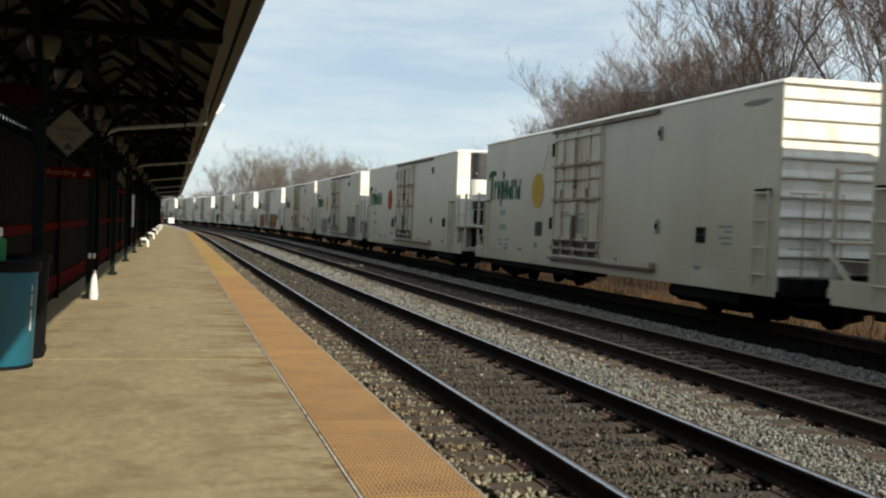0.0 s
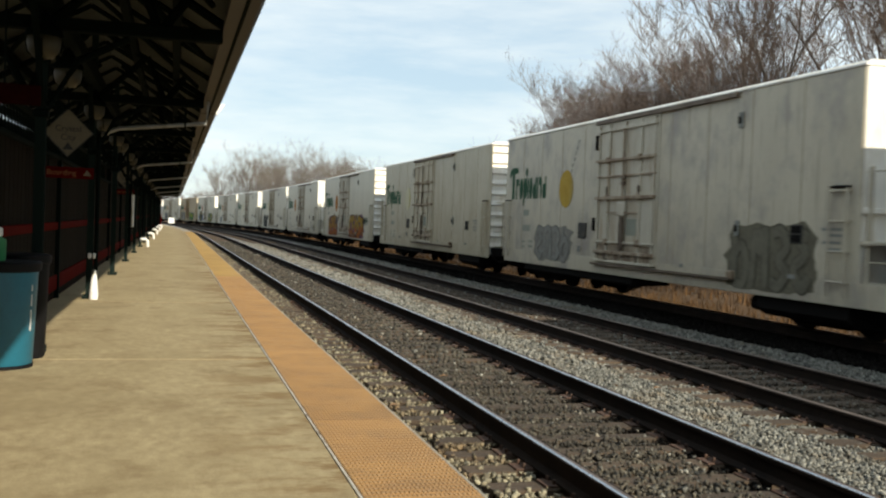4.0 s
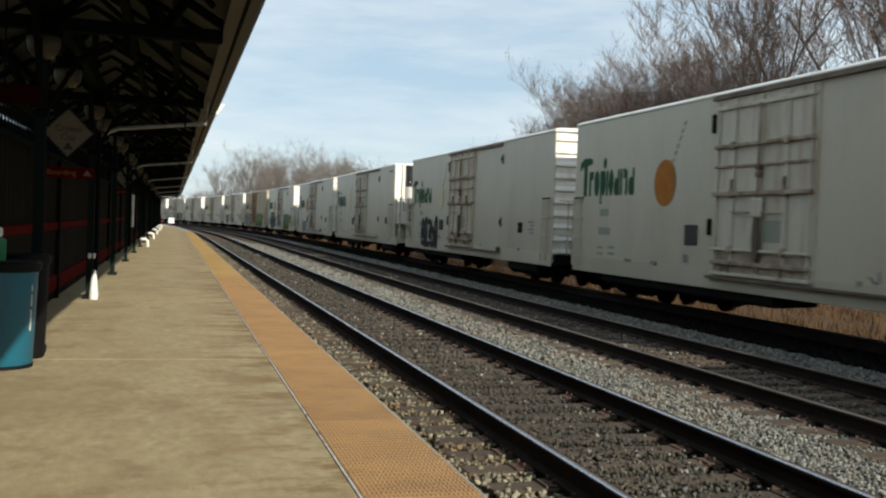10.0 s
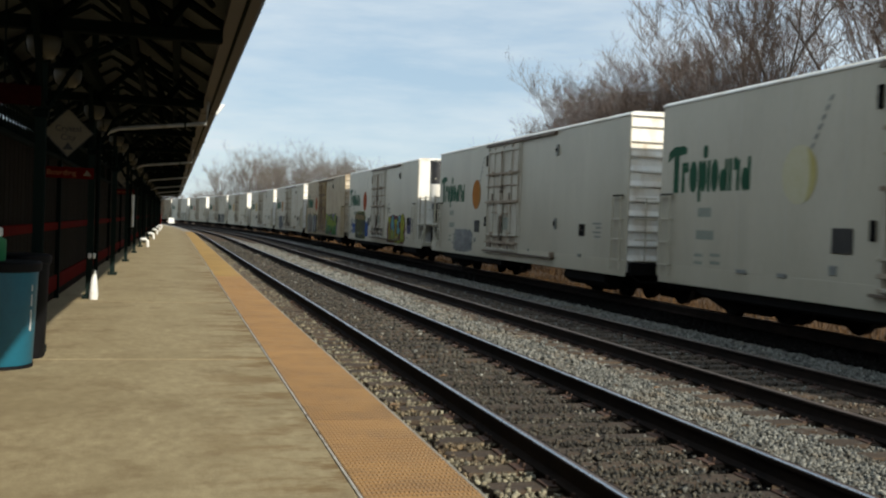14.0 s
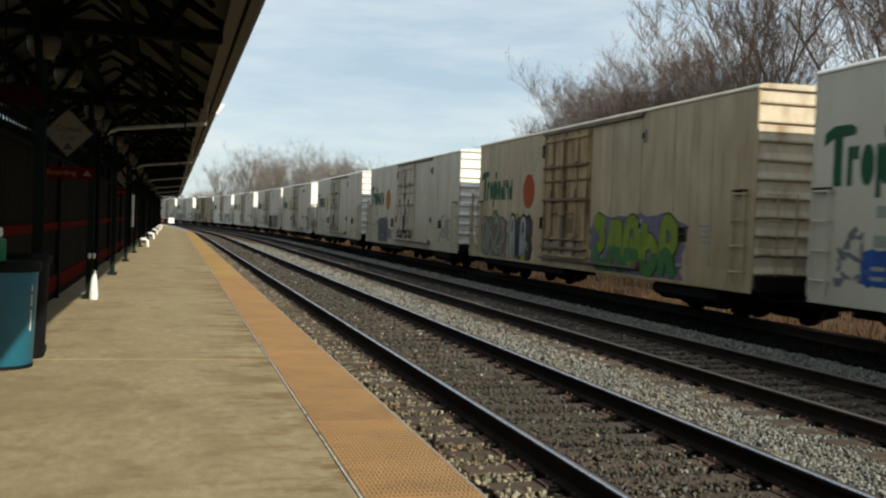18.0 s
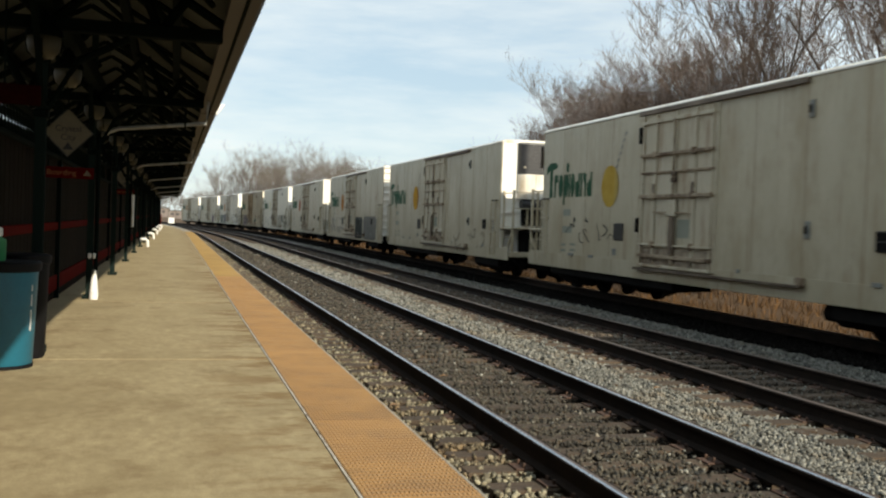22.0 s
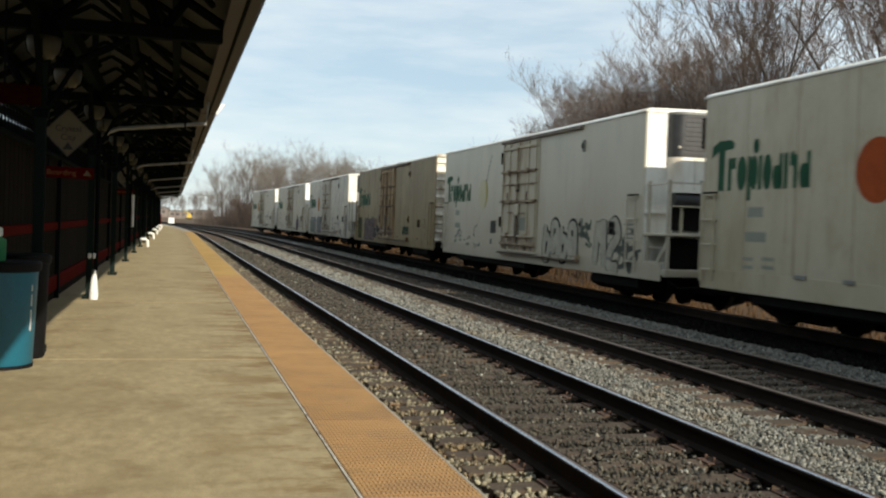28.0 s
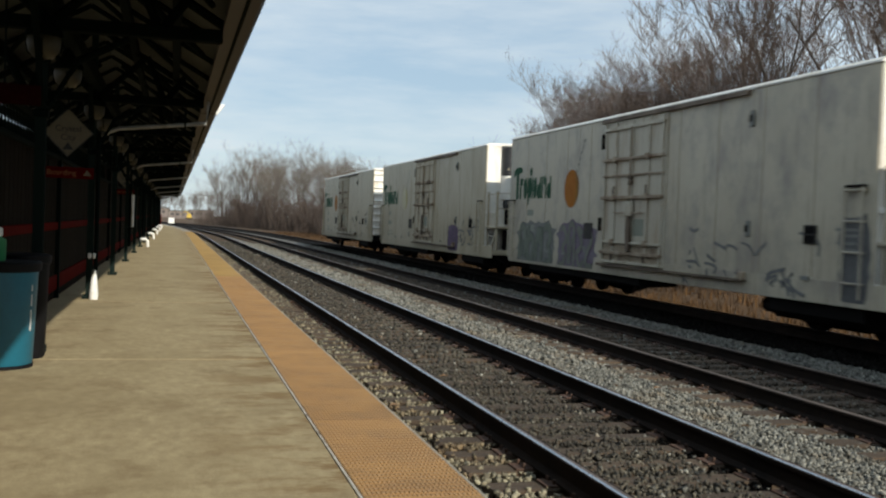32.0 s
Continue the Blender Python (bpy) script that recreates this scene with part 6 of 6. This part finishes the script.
for z in (0.4, 0.75, 1.05):
    part("barrier_board", Shape().cbox(-2.7, 1.0, -0.07, -0.052, z - 0.1, z + 0.1, 0.01), RED_PAINT, barrier)


# ---- bare trees ----
def tree_meshes(seed, height, spread, limbs, wood, twig, fine=1.0, thick=0.015):
    """A bare tree: a trunk with its limbs, and a crown of branches and twigs."""
    rng = random.Random(seed)
    trunk, crown = Shape(), Shape()

    def grow(p, d, length, radius, level):
        n = 4 if level == 0 else 3
        pts, radii, here, way = [p], [radius], p.copy(), d.copy()
        for i in range(n):
            way = (way + Vector((rng.uniform(-1, 1), rng.uniform(-1, 1), rng.uniform(-0.5, 0.8))) * (0.12 + 0.07 * level)).normalized()
            here = here + way * (length / n)
            pts.append(here.copy())
            radii.append(max(radius * (1 - 0.62 * (i + 1) / n), 0.006))
        (trunk if level < 2 else crown).tube(pts, radii, (7, 5, 4, 3, 3)[level], caps=False)
        if level == 4:
            return
        kids = (limbs, 5, 5, int(4 * fine))[level]
        for k in range(kids):
            at = rng.uniform(0.35 if level == 0 else 0.25, 1.0)
            j = min(int(at * n), n - 1)
            q = pts[j].lerp(pts[j + 1], at * n - j)
            side = Vector((rng.uniform(-1, 1), rng.uniform(-1, 1), 0)).normalized()
            aim = (way * rng.uniform(0.5, 1.0) + side * spread * rng.uniform(0.6, 1.15) + Vector((0, 0, 0.28))).normalized()
            grow(q, aim, length * rng.uniform(0.42, 0.66), max(radii[j] * rng.uniform(0.36, 0.52), 0.0055), level + 1)

    grow(Vector((0, 0, -0.3)), Vector((rng.uniform(-0.1, 0.1), rng.uniform(-0.1, 0.1), 1)), height * 0.62, height * thick, 0)
    return trunk.mesh("trunk", wood), crown.mesh("crown", twig)


def thicket_mesh(seed, twig):
    """A low clump of upright stems and twigs."""
    rng = random.Random(seed)
    s = Shape()
    for k in range(70):
        p = Vector((rng.uniform(-2.2, 2.2), rng.uniform(-2.2, 2.2), -0.2))
        d = Vector((rng.uniform(-0.5, 0.5), rng.uniform(-0.5, 0.5), 1)).normalized()
        l = rng.uniform(1.6, 4.2)
        q = p + d * l * 0.5 + Vector((rng.uniform(-0.2, 0.2), rng.uniform(-0.2, 0.2), 0))
        e = q + (d + Vector((rng.uniform(-0.3, 0.3), rng.uniform(-0.3, 0.3), 0))).normalized() * l * 0.5
        s.tube([p, q, e], [0.025, 0.016, 0.006], 3, caps=False)
        for i in range(7):
            a = p.lerp(q, rng.random()) if i < 3 else q.lerp(e, rng.random())
            b = a + (d + Vector((rng.uniform(-1, 1), rng.uniform(-1, 1), rng.uniform(-0.2, 0.6)))).normalized() * rng.uniform(0.4, 1.3)
            s.tube([a, b], [0.011, 0.005], 3, caps=False)
    return s.mesh("thicket", twig)


NEAR_BARK = material("dark_bark", (0.075, 0.059, 0.048), (0.16, 0.13, 0.107), 0.95, scale=4, fine=26, bump=0.9, depth=0.03, stretch=(3, 3, 0.6), each=0.2)
near_kinds = [tree_meshes(10 + i, 12.0, 0.6 + 0.1 * (i % 3), 9 + i % 3, NEAR_BARK, TWIG, 1.8, 0.0135) for i in range(5)]
far_kinds = [tree_meshes(40 + i, 12.0, 0.55 + 0.1 * (i % 2), 10, BARK, HAZE_TWIG, 1.4, 0.0115) for i in range(4)]
dark_thickets = [thicket_mesh(70 + i, TWIG) for i in range(3)]
BRUSH = material("brush", (0.042, 0.031, 0.025), (0.098, 0.07, 0.055), 0.95, scale=1, fine=8, bump=0.0, each=0.3)
brush = [thicket_mesh(80 + i, BRUSH) for i in range(2)]


def tree(kind, x, s, height, turn, label, group):
    px, py, a = bend(x, s)
    ob = thing("tree", label, "tree", group, at=pose(px, py, -0.45, 0, 0, turn) @ Matrix.Scale(height / 12.0, 4))
    part("trunk", kind[0], None, ob)
    part("crown", kind[1], None, ob)
    return ob


def thicket(mesh, x, s, size, turn):
    px, py, a = bend(x, s)
    thing("thicket", "leafless brown thicket on the bank beyond the tracks", "shrub", "thickets beyond the tracks", at=pose(px, py, -0.45, 0, 0, turn) @ Matrix.Scale(size, 4), shape=mesh)


def crown_height(s):
    """Tree height along the line: tall by the station, low beyond it, tall again round the bend."""
    pts = [(0, 19), (32, 17.0), (35.5, 14.5), (38, 12.2), (40.5, 11.2), (48, 11.0), (53, 10.6), (57, 9.2), (60.5, 6.6), (66, 5.0), (78, 4.8), (100, 7.0), (125, 10), (150, 12.2), (185, 14.0), (220, 13.0), (300, 12)]
    for (a, p), (b, q) in zip(pts, pts[1:]):
        if s <= b:
            return p + (q - p) * (s - a) / (b - a)
    return 12.0


rng = random.Random(5)
s = 16.0
while s < 74:
    for row, x in enumerate((20.5,) if s < 32 else (20.0, 26.0) if s < 40 else (19.2, 21.4, 24.0, 27.0)):
        tx, ts = x + rng.uniform(-1.6, 1.6), s + rng.uniform(-1.8, 1.8) + row * 0.9
        reach = (tx + 2.6) / 22.6          # the wood slopes down to the north along a slanting edge
        h = crown_height(ts / reach) * reach ** 0.8 * rng.uniform(0.78, 1.04)
        tree(near_kinds[rng.randrange(5)], tx, ts, h, rng.uniform(0, 360), "tall leafless tree behind the railway", "bare trees by the station")
    thicket(dark_thickets[rng.randrange(3)], 18.6 + rng.uniform(-0.6, 1.2), s + rng.uniform(-1, 1), rng.uniform(0.8, 1.15), rng.uniform(0, 360))
    thicket(dark_thickets[rng.randrange(3)], 23.0 + rng.uniform(-1, 1.2), s + rng.uniform(-1, 1), rng.uniform(1.0, 1.5), rng.uniform(0, 360))
    if s > 40:
        thicket(dark_thickets[rng.randrange(3)], 25.0 + rng.uniform(-1.5, 1.5), s + rng.uniform(-1, 1), rng.uniform(1.5, 2.0), rng.uniform(0, 360))
    s += 4.6 if s < 40 else 2.8
while s < 208:
    for row, x in enumerate((20.0, 27.0)):
        h = crown_height(s) * rng.uniform(0.75, 1.08)
        tree(far_kinds[rng.randrange(4)], x + rng.uniform(-2.5, 2.5), s + rng.uniform(-2.5, 2.5), h, rng.uniform(0, 360), "pale leafless tree in the far belt along the bend", "bare trees along the bend")
    thicket(brush[rng.randrange(2)], 18.0 + rng.uniform(-1, 2), s + rng.uniform(-1.5, 1.5), rng.uniform(0.9, 1.5), rng.uniform(0, 360))
    thicket(brush[rng.randrange(2)], 22.0 + rng.uniform(-1, 2), s + rng.uniform(-1.5, 1.5), rng.uniform(1.2, 2.0), rng.uniform(0, 360))
    s += 5.4


# ---- far distance ----
FAR_WALL = material("far_wall", (0.13, 0.105, 0.095), (0.22, 0.185, 0.165), 0.9, scale=0.3, fine=3, bump=0.0)
CRANE_YELLOW = material("crane_yellow", (0.5, 0.33, 0.04), (0.6, 0.42, 0.07), 0.6, scale=1, fine=10, bump=0.0)
for x, y, w, h in ((2.0, 470, 9.0, 3.4), (13.0, 520, 12.0, 4.2), (-9, 560, 14, 5)):
    house = thing("distant_building", "pale flat-roofed building far beyond the tracks", "building", "distant buildings", at=pose(x, y, -0.7))
    part("wall", Shape().cbox(-w / 2, w / 2, -5, 5, 0, h, 0.1), FAR_WALL, house)
    part("roof", Shape().cbox(-w / 2 - 0.2, w / 2 + 0.2, -5.2, 5.2, h, h + 0.4, 0.05), DECK, house)
    for k in range(int(w / 2.4)):
        part("window", Shape().cbox(-w / 2 + 0.8 + k * 2.3, -w / 2 + 2.1 + k * 2.3, -5.06, -5.01, h * 0.5, h * 0.75, 0.01), GRILLE, house)
crane = thing("yellow_machine", "distant yellow construction machine", "machine", at=pose(5.5, 430, -0.65) @ Matrix.Scale(0.7, 4))
part("cab", Shape().cbox(-1.4, 1.4, -1.2, 1.2, 1.0, 3.0, 0.1), CRANE_YELLOW, crane)
part("undercarriage", Shape().cbox(-1.9, 1.9, -1.3, 1.3, 0.0, 0.95, 0.15), BLACK_STEEL, crane)
part("boom", Shape().tube([(0.8, 0, 2.6), (-2.2, 0, 5.2), (-4.0, 0, 3.0)], [0.35, 0.3, 0.2], 6), CRANE_YELLOW, crane)
rng = random.Random(91)
for k in range(26):
    last_tree = tree(far_kinds[k % 4], 0, 0, rng.uniform(8, 13), rng.uniform(0, 360), "pale leafless tree in the distance", "distant trees")
    last_tree.location = (-16 + k * 1.9 + rng.uniform(-1, 1), rng.uniform(330, 410), -0.6)

# ---- platform panels, tactile panels ----
filler = Shape()
edge = -14.95
while edge < 66:
    a, b = edge + 0.008, min(edge + 6.1, 66.55) - 0.008
    s = Shape()
    c = 0.008
    x0, x1, z0, z1 = -9.0, STRIP_IN - 0.014, PLATFORM_Z - 0.039, PLATFORM_Z
    s.add([(x0, a, z0), (x1, a, z0), (x1, b, z0), (x0, b, z0), (x0, a, z1 - c), (x1, a, z1 - c), (x1, b, z1 - c), (x0, b, z1 - c), (x0 + c, a + c, z1), (x1 - c, a + c, z1), (x1 - c, b - c, z1), (x0 + c, b - c, z1)],
          [(0, 3, 2, 1), (0, 1, 5, 4), (1, 2, 6, 5), (2, 3, 7, 6), (3, 0, 4, 7), (4, 5, 9, 8), (5, 6, 10, 9), (6, 7, 11, 10), (7, 4, 8, 11), (8, 9, 10, 11)])
    part("slab_panel", s, CONCRETE, platform)
    filler.box(-9, STRIP_IN - 0.014, b, b + 0.016, PLATFORM_Z - 0.039, PLATFORM_Z - 0.003)
    edge += 6.1
part("panel_joint", filler, material("panel_joint", (0.24, 0.19, 0.105), (0.36, 0.295, 0.172), 0.9, scale=3, fine=30, bump=0.3, dirt=(0.58, 0.55, 0.48), dirt_scale=1.1, dirt_from=0.63, dirt_to=0.66), platform)

tile = Shape().cbox(-0.289, 0.289, -0.3045, 0.3045, -0.028, 0.0, 0.002)
for j in range(9):
    for i in range(25):
        cx, cy = -0.276 + 0.023 * i, -0.2711 + 0.06778 * j
        tile.add([(cx + sx * w, cy + sy * (w + 0.012), z) for w, z in ((0.0095, -0.0005), (0.0055, 0.0028)) for sx, sy in ((-1, -1), (1, -1), (1, 1), (-1, 1))],
                 [(0, 1, 5, 4), (1, 2, 6, 5), (2, 3, 7, 6), (3, 0, 4, 7)]).add([(cx + sx * 0.0055, cy + sy * 0.0175, 0.0028) for sx, sy in ((-1, -1), (1, -1), (1, 1), (-1, 1))], [(0, 1, 2, 3)], 1)
tile_mesh = tile.mesh("tactile_tile", TACTILE, TACTILE_WORN)
plain = Shape().cbox(-0.289, 0.289, -0.3045, 0.3045, -0.028, 0.002, 0.003).mesh("tactile_tile", TACTILE_NEW)
strip = thing("tactile_strip", "orange-tan tactile warning tiles along the platform edge", "tactile paving", kind="structure")
for k in range(-14, 126):
    x, y, a = bend(STRIP_IN + 0.008 + 0.289, 2.0 + 0.61 * k)
    part("tactile_tile", tile_mesh if k < 34 else plain, None, strip, at=pose(x, y, PLATFORM_Z, 0, 0, math.degrees(a)))

# ---- ties, plates and stones ----
TIE_ROWS = [(7.98 - 0.465 * 1.5, 0.465), (9.58, 0.4675), (9.4, 0.49)]
tie_meshes = []
for k in range(5):
    rng = random.Random(200 + k)
    s = Shape().cbox(-1.295, 1.295, -0.112, 0.112, -0.18, 0.0, 0.012)
    s.v = [(x + rng.uniform(-0.012, 0.012), y + rng.uniform(-0.012, 0.012), z + rng.uniform(-0.008, 0.004)) for x, y, z in s.v]
    tie_meshes.append((s.mesh("tie", TIE), s.mesh("tie", SHADE_TIE)))
plate_mesh = Shape().cbox(-0.17, 0.17, -0.095, 0.095, -0.002, 0.013, 0.004)
for sx, sy in ((-0.1, -0.06), (0.1, 0.06), (-0.1, 0.06), (0.1, -0.06)):
    plate_mesh.cbox(sx - 0.012, sx + 0.012, sy - 0.012, sy + 0.012, 0.01, 0.045, 0.004)
plate_mesh = plate_mesh.mesh("tie_plate", PLATE)
rng = random.Random(17)
for (centre, top), (phase, pitch), track_thing in zip(TRACKS, TIE_ROWS, track_things):
    k0 = math.ceil((-6.0 - phase) / pitch)
    far_ties = Shape()
    for k in range(k0, k0 + 420):
        s = phase + pitch * k
        x, y, a = bend(centre, s)
        z = top - (0.184 if centre < 8 else 0.38)
        if k < k0 + (160 if centre < 5 else 80):
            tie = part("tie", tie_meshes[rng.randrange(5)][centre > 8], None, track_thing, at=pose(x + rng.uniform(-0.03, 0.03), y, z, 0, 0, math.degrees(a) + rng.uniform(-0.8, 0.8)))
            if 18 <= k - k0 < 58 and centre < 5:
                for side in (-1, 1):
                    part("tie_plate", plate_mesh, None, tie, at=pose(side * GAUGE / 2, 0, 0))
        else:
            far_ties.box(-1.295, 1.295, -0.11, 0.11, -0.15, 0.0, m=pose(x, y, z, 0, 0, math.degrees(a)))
    tagged(part("far_ties", far_ties, SHADE_TIE if centre > 8 else TIE, track_thing), kind="stuff")


def stones(name, mat, zones, label, seed):
    """Loose crushed stones. zones: x from and to, y from and to, stones per square metre, size, height, share kept on ties."""
    r = np.random.RandomState(seed)
    cube = np.array([(x, y, z) for z in (-1, 1) for y in (-1, 1) for x in (-1, 1)], float) * 0.58
    quads = np.array([(0, 2, 3, 1), (4, 5, 7, 6), (0, 1, 5, 4), (2, 6, 7, 3), (0, 4, 6, 2), (1, 3, 7, 5)])
    allv = []
    for x0, x1, y0, y1, density, size, height, row, keep in zones:
        n = int((x1 - x0) * (y1 - y0) * density)
        x, y = r.uniform(x0, x1, n), r.uniform(y0, y1, n)
        if row is not None:
            phase, pitch = TIE_ROWS[row]
            off = np.abs((y - phase + pitch / 2) % pitch - pitch / 2)
            ok = (off > 0.125) | (r.uniform(0, 1, n) < keep)
            x, y = x[ok], y[ok]
            n = len(x)
        z = height + r.uniform(-0.025, 0.022, n)
        v = cube[None] + r.uniform(-0.34, 0.34, (n, 8, 3))
        v *= (size * r.uniform(0.55, 1.25, n))[:, None, None] * 0.5
        v *= r.uniform(0.7, 1.2, (n, 1, 3))
        a, b = r.uniform(0, 6.28, n), r.uniform(-0.7, 0.7, n)
        ca, sa, cb, sb = np.cos(a)[:, None], np.sin(a)[:, None], np.cos(b)[:, None], np.sin(b)[:, None]
        vy, vz = v[..., 1] * cb - v[..., 2] * sb, v[..., 1] * sb + v[..., 2] * cb
        vx, vy = v[..., 0] * ca - vy * sa, v[..., 0] * sa + vy * ca
        s = y
        bent = np.array([bend(0.0, q)[0] for q in s])
        allv.append(np.stack([vx + (x + bent)[:, None], vy + y[:, None], vz + z[:, None]], -1))
    v = np.concatenate(allv)
    n = len(v)
    f = (quads[None] + 8 * np.arange(n)[:, None, None]).reshape(-1)
    me = bpy.data.meshes.new(name)
    me.vertices.add(n * 8)
    me.vertices.foreach_set("co", v.reshape(-1))
    me.loops.add(n * 24)
    me.loops.foreach_set("vertex_index", f)
    me.polygons.add(n * 6)
    me.polygons.foreach_set("loop_start", np.arange(n * 6) * 4)
    me.materials.append(mat)
    me.update(calc_edges=True)
    me.validate()
    return thing(name, label, "ballast stones", kind="stuff", shape=me)


def bands(x0, x1, height, row, keep, dense=1.0):
    return [(x0, x1, -6, 3.2, 300 * dense, 0.05, height, row, keep), (x0, x1, 3.2, 12, 1150 * dense, 0.039, height, row, keep), (x0, x1, 12, 30, 300 * dense, 0.06, height, row, keep), (x0, x1, 30, 68, 80 * dense, 0.095, height, row, keep)]


stones("dusty_stones", DUSTY_STONE, [(-1.04, -0.08, -6, 3.2, 320, 0.05, -0.205, 0, 0.3), (-1.04, -0.08, 3.2, 14, 620, 0.046, -0.205, 0, 0.3), (-1.04, -0.08, 14, 30, 300, 0.06, -0.21, 0, 0.2), (-1.04, -0.08, 30, 68, 90, 0.095, -0.21, 0, 0.2)], "dusty tan crushed stones along the platform edge", 5)
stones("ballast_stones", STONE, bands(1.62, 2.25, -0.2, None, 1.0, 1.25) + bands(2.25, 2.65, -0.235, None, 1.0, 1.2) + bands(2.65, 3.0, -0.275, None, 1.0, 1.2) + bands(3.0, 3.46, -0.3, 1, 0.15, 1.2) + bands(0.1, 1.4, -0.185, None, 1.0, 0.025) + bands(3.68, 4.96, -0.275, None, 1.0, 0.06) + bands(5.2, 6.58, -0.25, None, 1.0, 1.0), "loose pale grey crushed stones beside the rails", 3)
stones("grimy_stones", DARK_STONE, bands(0.26, 1.24, -0.195, 0, 0.6), "grimy grey-brown crushed stones between and beside the rails", 4)
stones("rusty_stones", RUSTY_STONE, bands(3.66, 4.98, -0.285, 1, 0.35, 0.9), "rust-dusted brown crushed stones between the rails", 9)
stones("oily_stones", OIL_SHADE_STONE, bands(0.06, 0.26, -0.21, 0, 0.3) + bands(1.24, 1.44, -0.21, 0, 0.3) + bands(6.56, 7.7, -0.215, 2, 0.7) + bands(7.84, 8.6, -0.24, None, 1.0, 0.8), "black crushed stones, oily at the rails, shade-darkened under the train", 6)
LEAF = material("dry_leaf", (0.19, 0.1, 0.045), (0.28, 0.16, 0.075), 0.8, scale=20, fine=80, bump=0.1)
rng = random.Random(8)
for k in range(16):
    lx, ly = rng.choice((rng.uniform(-0.9, 0.6), rng.uniform(1.7, 3.2))), rng.uniform(6, 22)
    leaf = Shape().add([(-0.05, 0, 0), (-0.01, -0.03, 0.012), (0.05, 0, 0.004), (0.0, 0.035, 0.015)], [(0, 1, 2, 3)]).add([(-0.05, 0, -0.004), (-0.01, -0.03, 0.008), (0.05, 0, 0), (0.0, 0.035, 0.011)], [(3, 2, 1, 0)])
    thing("fallen_leaf", "dry orange-brown leaf on the ballast", "leaf", "fallen leaves", at=pose(lx, ly, -0.145, 0, 0, rng.uniform(0, 360)), shape=leaf, material=LEAF if k % 3 == 0 else GRASS)

# ---- dry grass beyond the tracks ----
r = np.random.RandomState(12)
n = 34000
gx, gs = 10.05 + 15 * r.uniform(0, 1, n) ** 1.5, r.uniform(8, 130, n)
blades = Shape()
for x, s, h, a, l in zip(gx, gs, r.uniform(0.15, 0.45, n), r.uniform(0, 6.28, n), r.uniform(-0.16, 0.16, (n, 2))):
    px, py, _ = bend(x, s)
    z = -0.64 if x < 13 else -0.47
    dx, dy = 0.022 * math.cos(a), 0.022 * math.sin(a)
    i = len(blades.v)
    blades.v += [(px - dx, py - dy, z), (px + dx, py + dy, z), (px + l[0], py + l[1], z + h)]
    blades.f.append((i, i + 1, i + 2))
me = bpy.data.meshes.new("dry_grass")
me.from_pydata(blades.v, [], blades.f)
me.materials.append(GRASS)
thing("dry_grass", "tawny dry winter grass beyond the tracks", "grass", kind="stuff", shape=me)

# the station stands at a slight angle to the tracks
STATION_TURN = Matrix.Translation((-1.4, 6, 0)) @ Matrix.Rotation(radians(-0.23), 4, "Z") @ Matrix.Translation((1.4, -6, 0))
for o in [q for q in scene.objects if q.parent is None]:
    if o.name.split(".")[0] in ("pavement", "tactile_strip", "platform_canopy", "canopy_post", "hanging_lamp", "rain_pipe", "downspout", "white_pipe", "wall_west", "white_cabinet", "red_barrier"):
        o.matrix_basis = STATION_TURN @ o.matrix_basis


# ---- what moves ----
def motions():
    for number, car in enumerate(cars):
        walk(car, [(t, car_pose(number, t)) for t in range(33)])
    # each wheelset turns as it rolls; alike wheelsets share their keys
    masters = {}
    for car in cars:
        for o in car.children_recursive:
            if o.name.startswith("wheelset"):
                y = round(o.location.y, 3)
                if y not in masters:
                    walk(o, [(k / FPS, pose(0, y, 0.42, math.degrees(train_way(k / FPS) / 0.42))) for k in range(32 * FPS + 1)])
                    masters[y] = o.animation_data
                else:
                    o.rotation_mode = "QUATERNION"
                    o.animation_data_create()
                    o.animation_data.action = masters[y].action
                    o.animation_data.action_slot = masters[y].action_slot


motions()
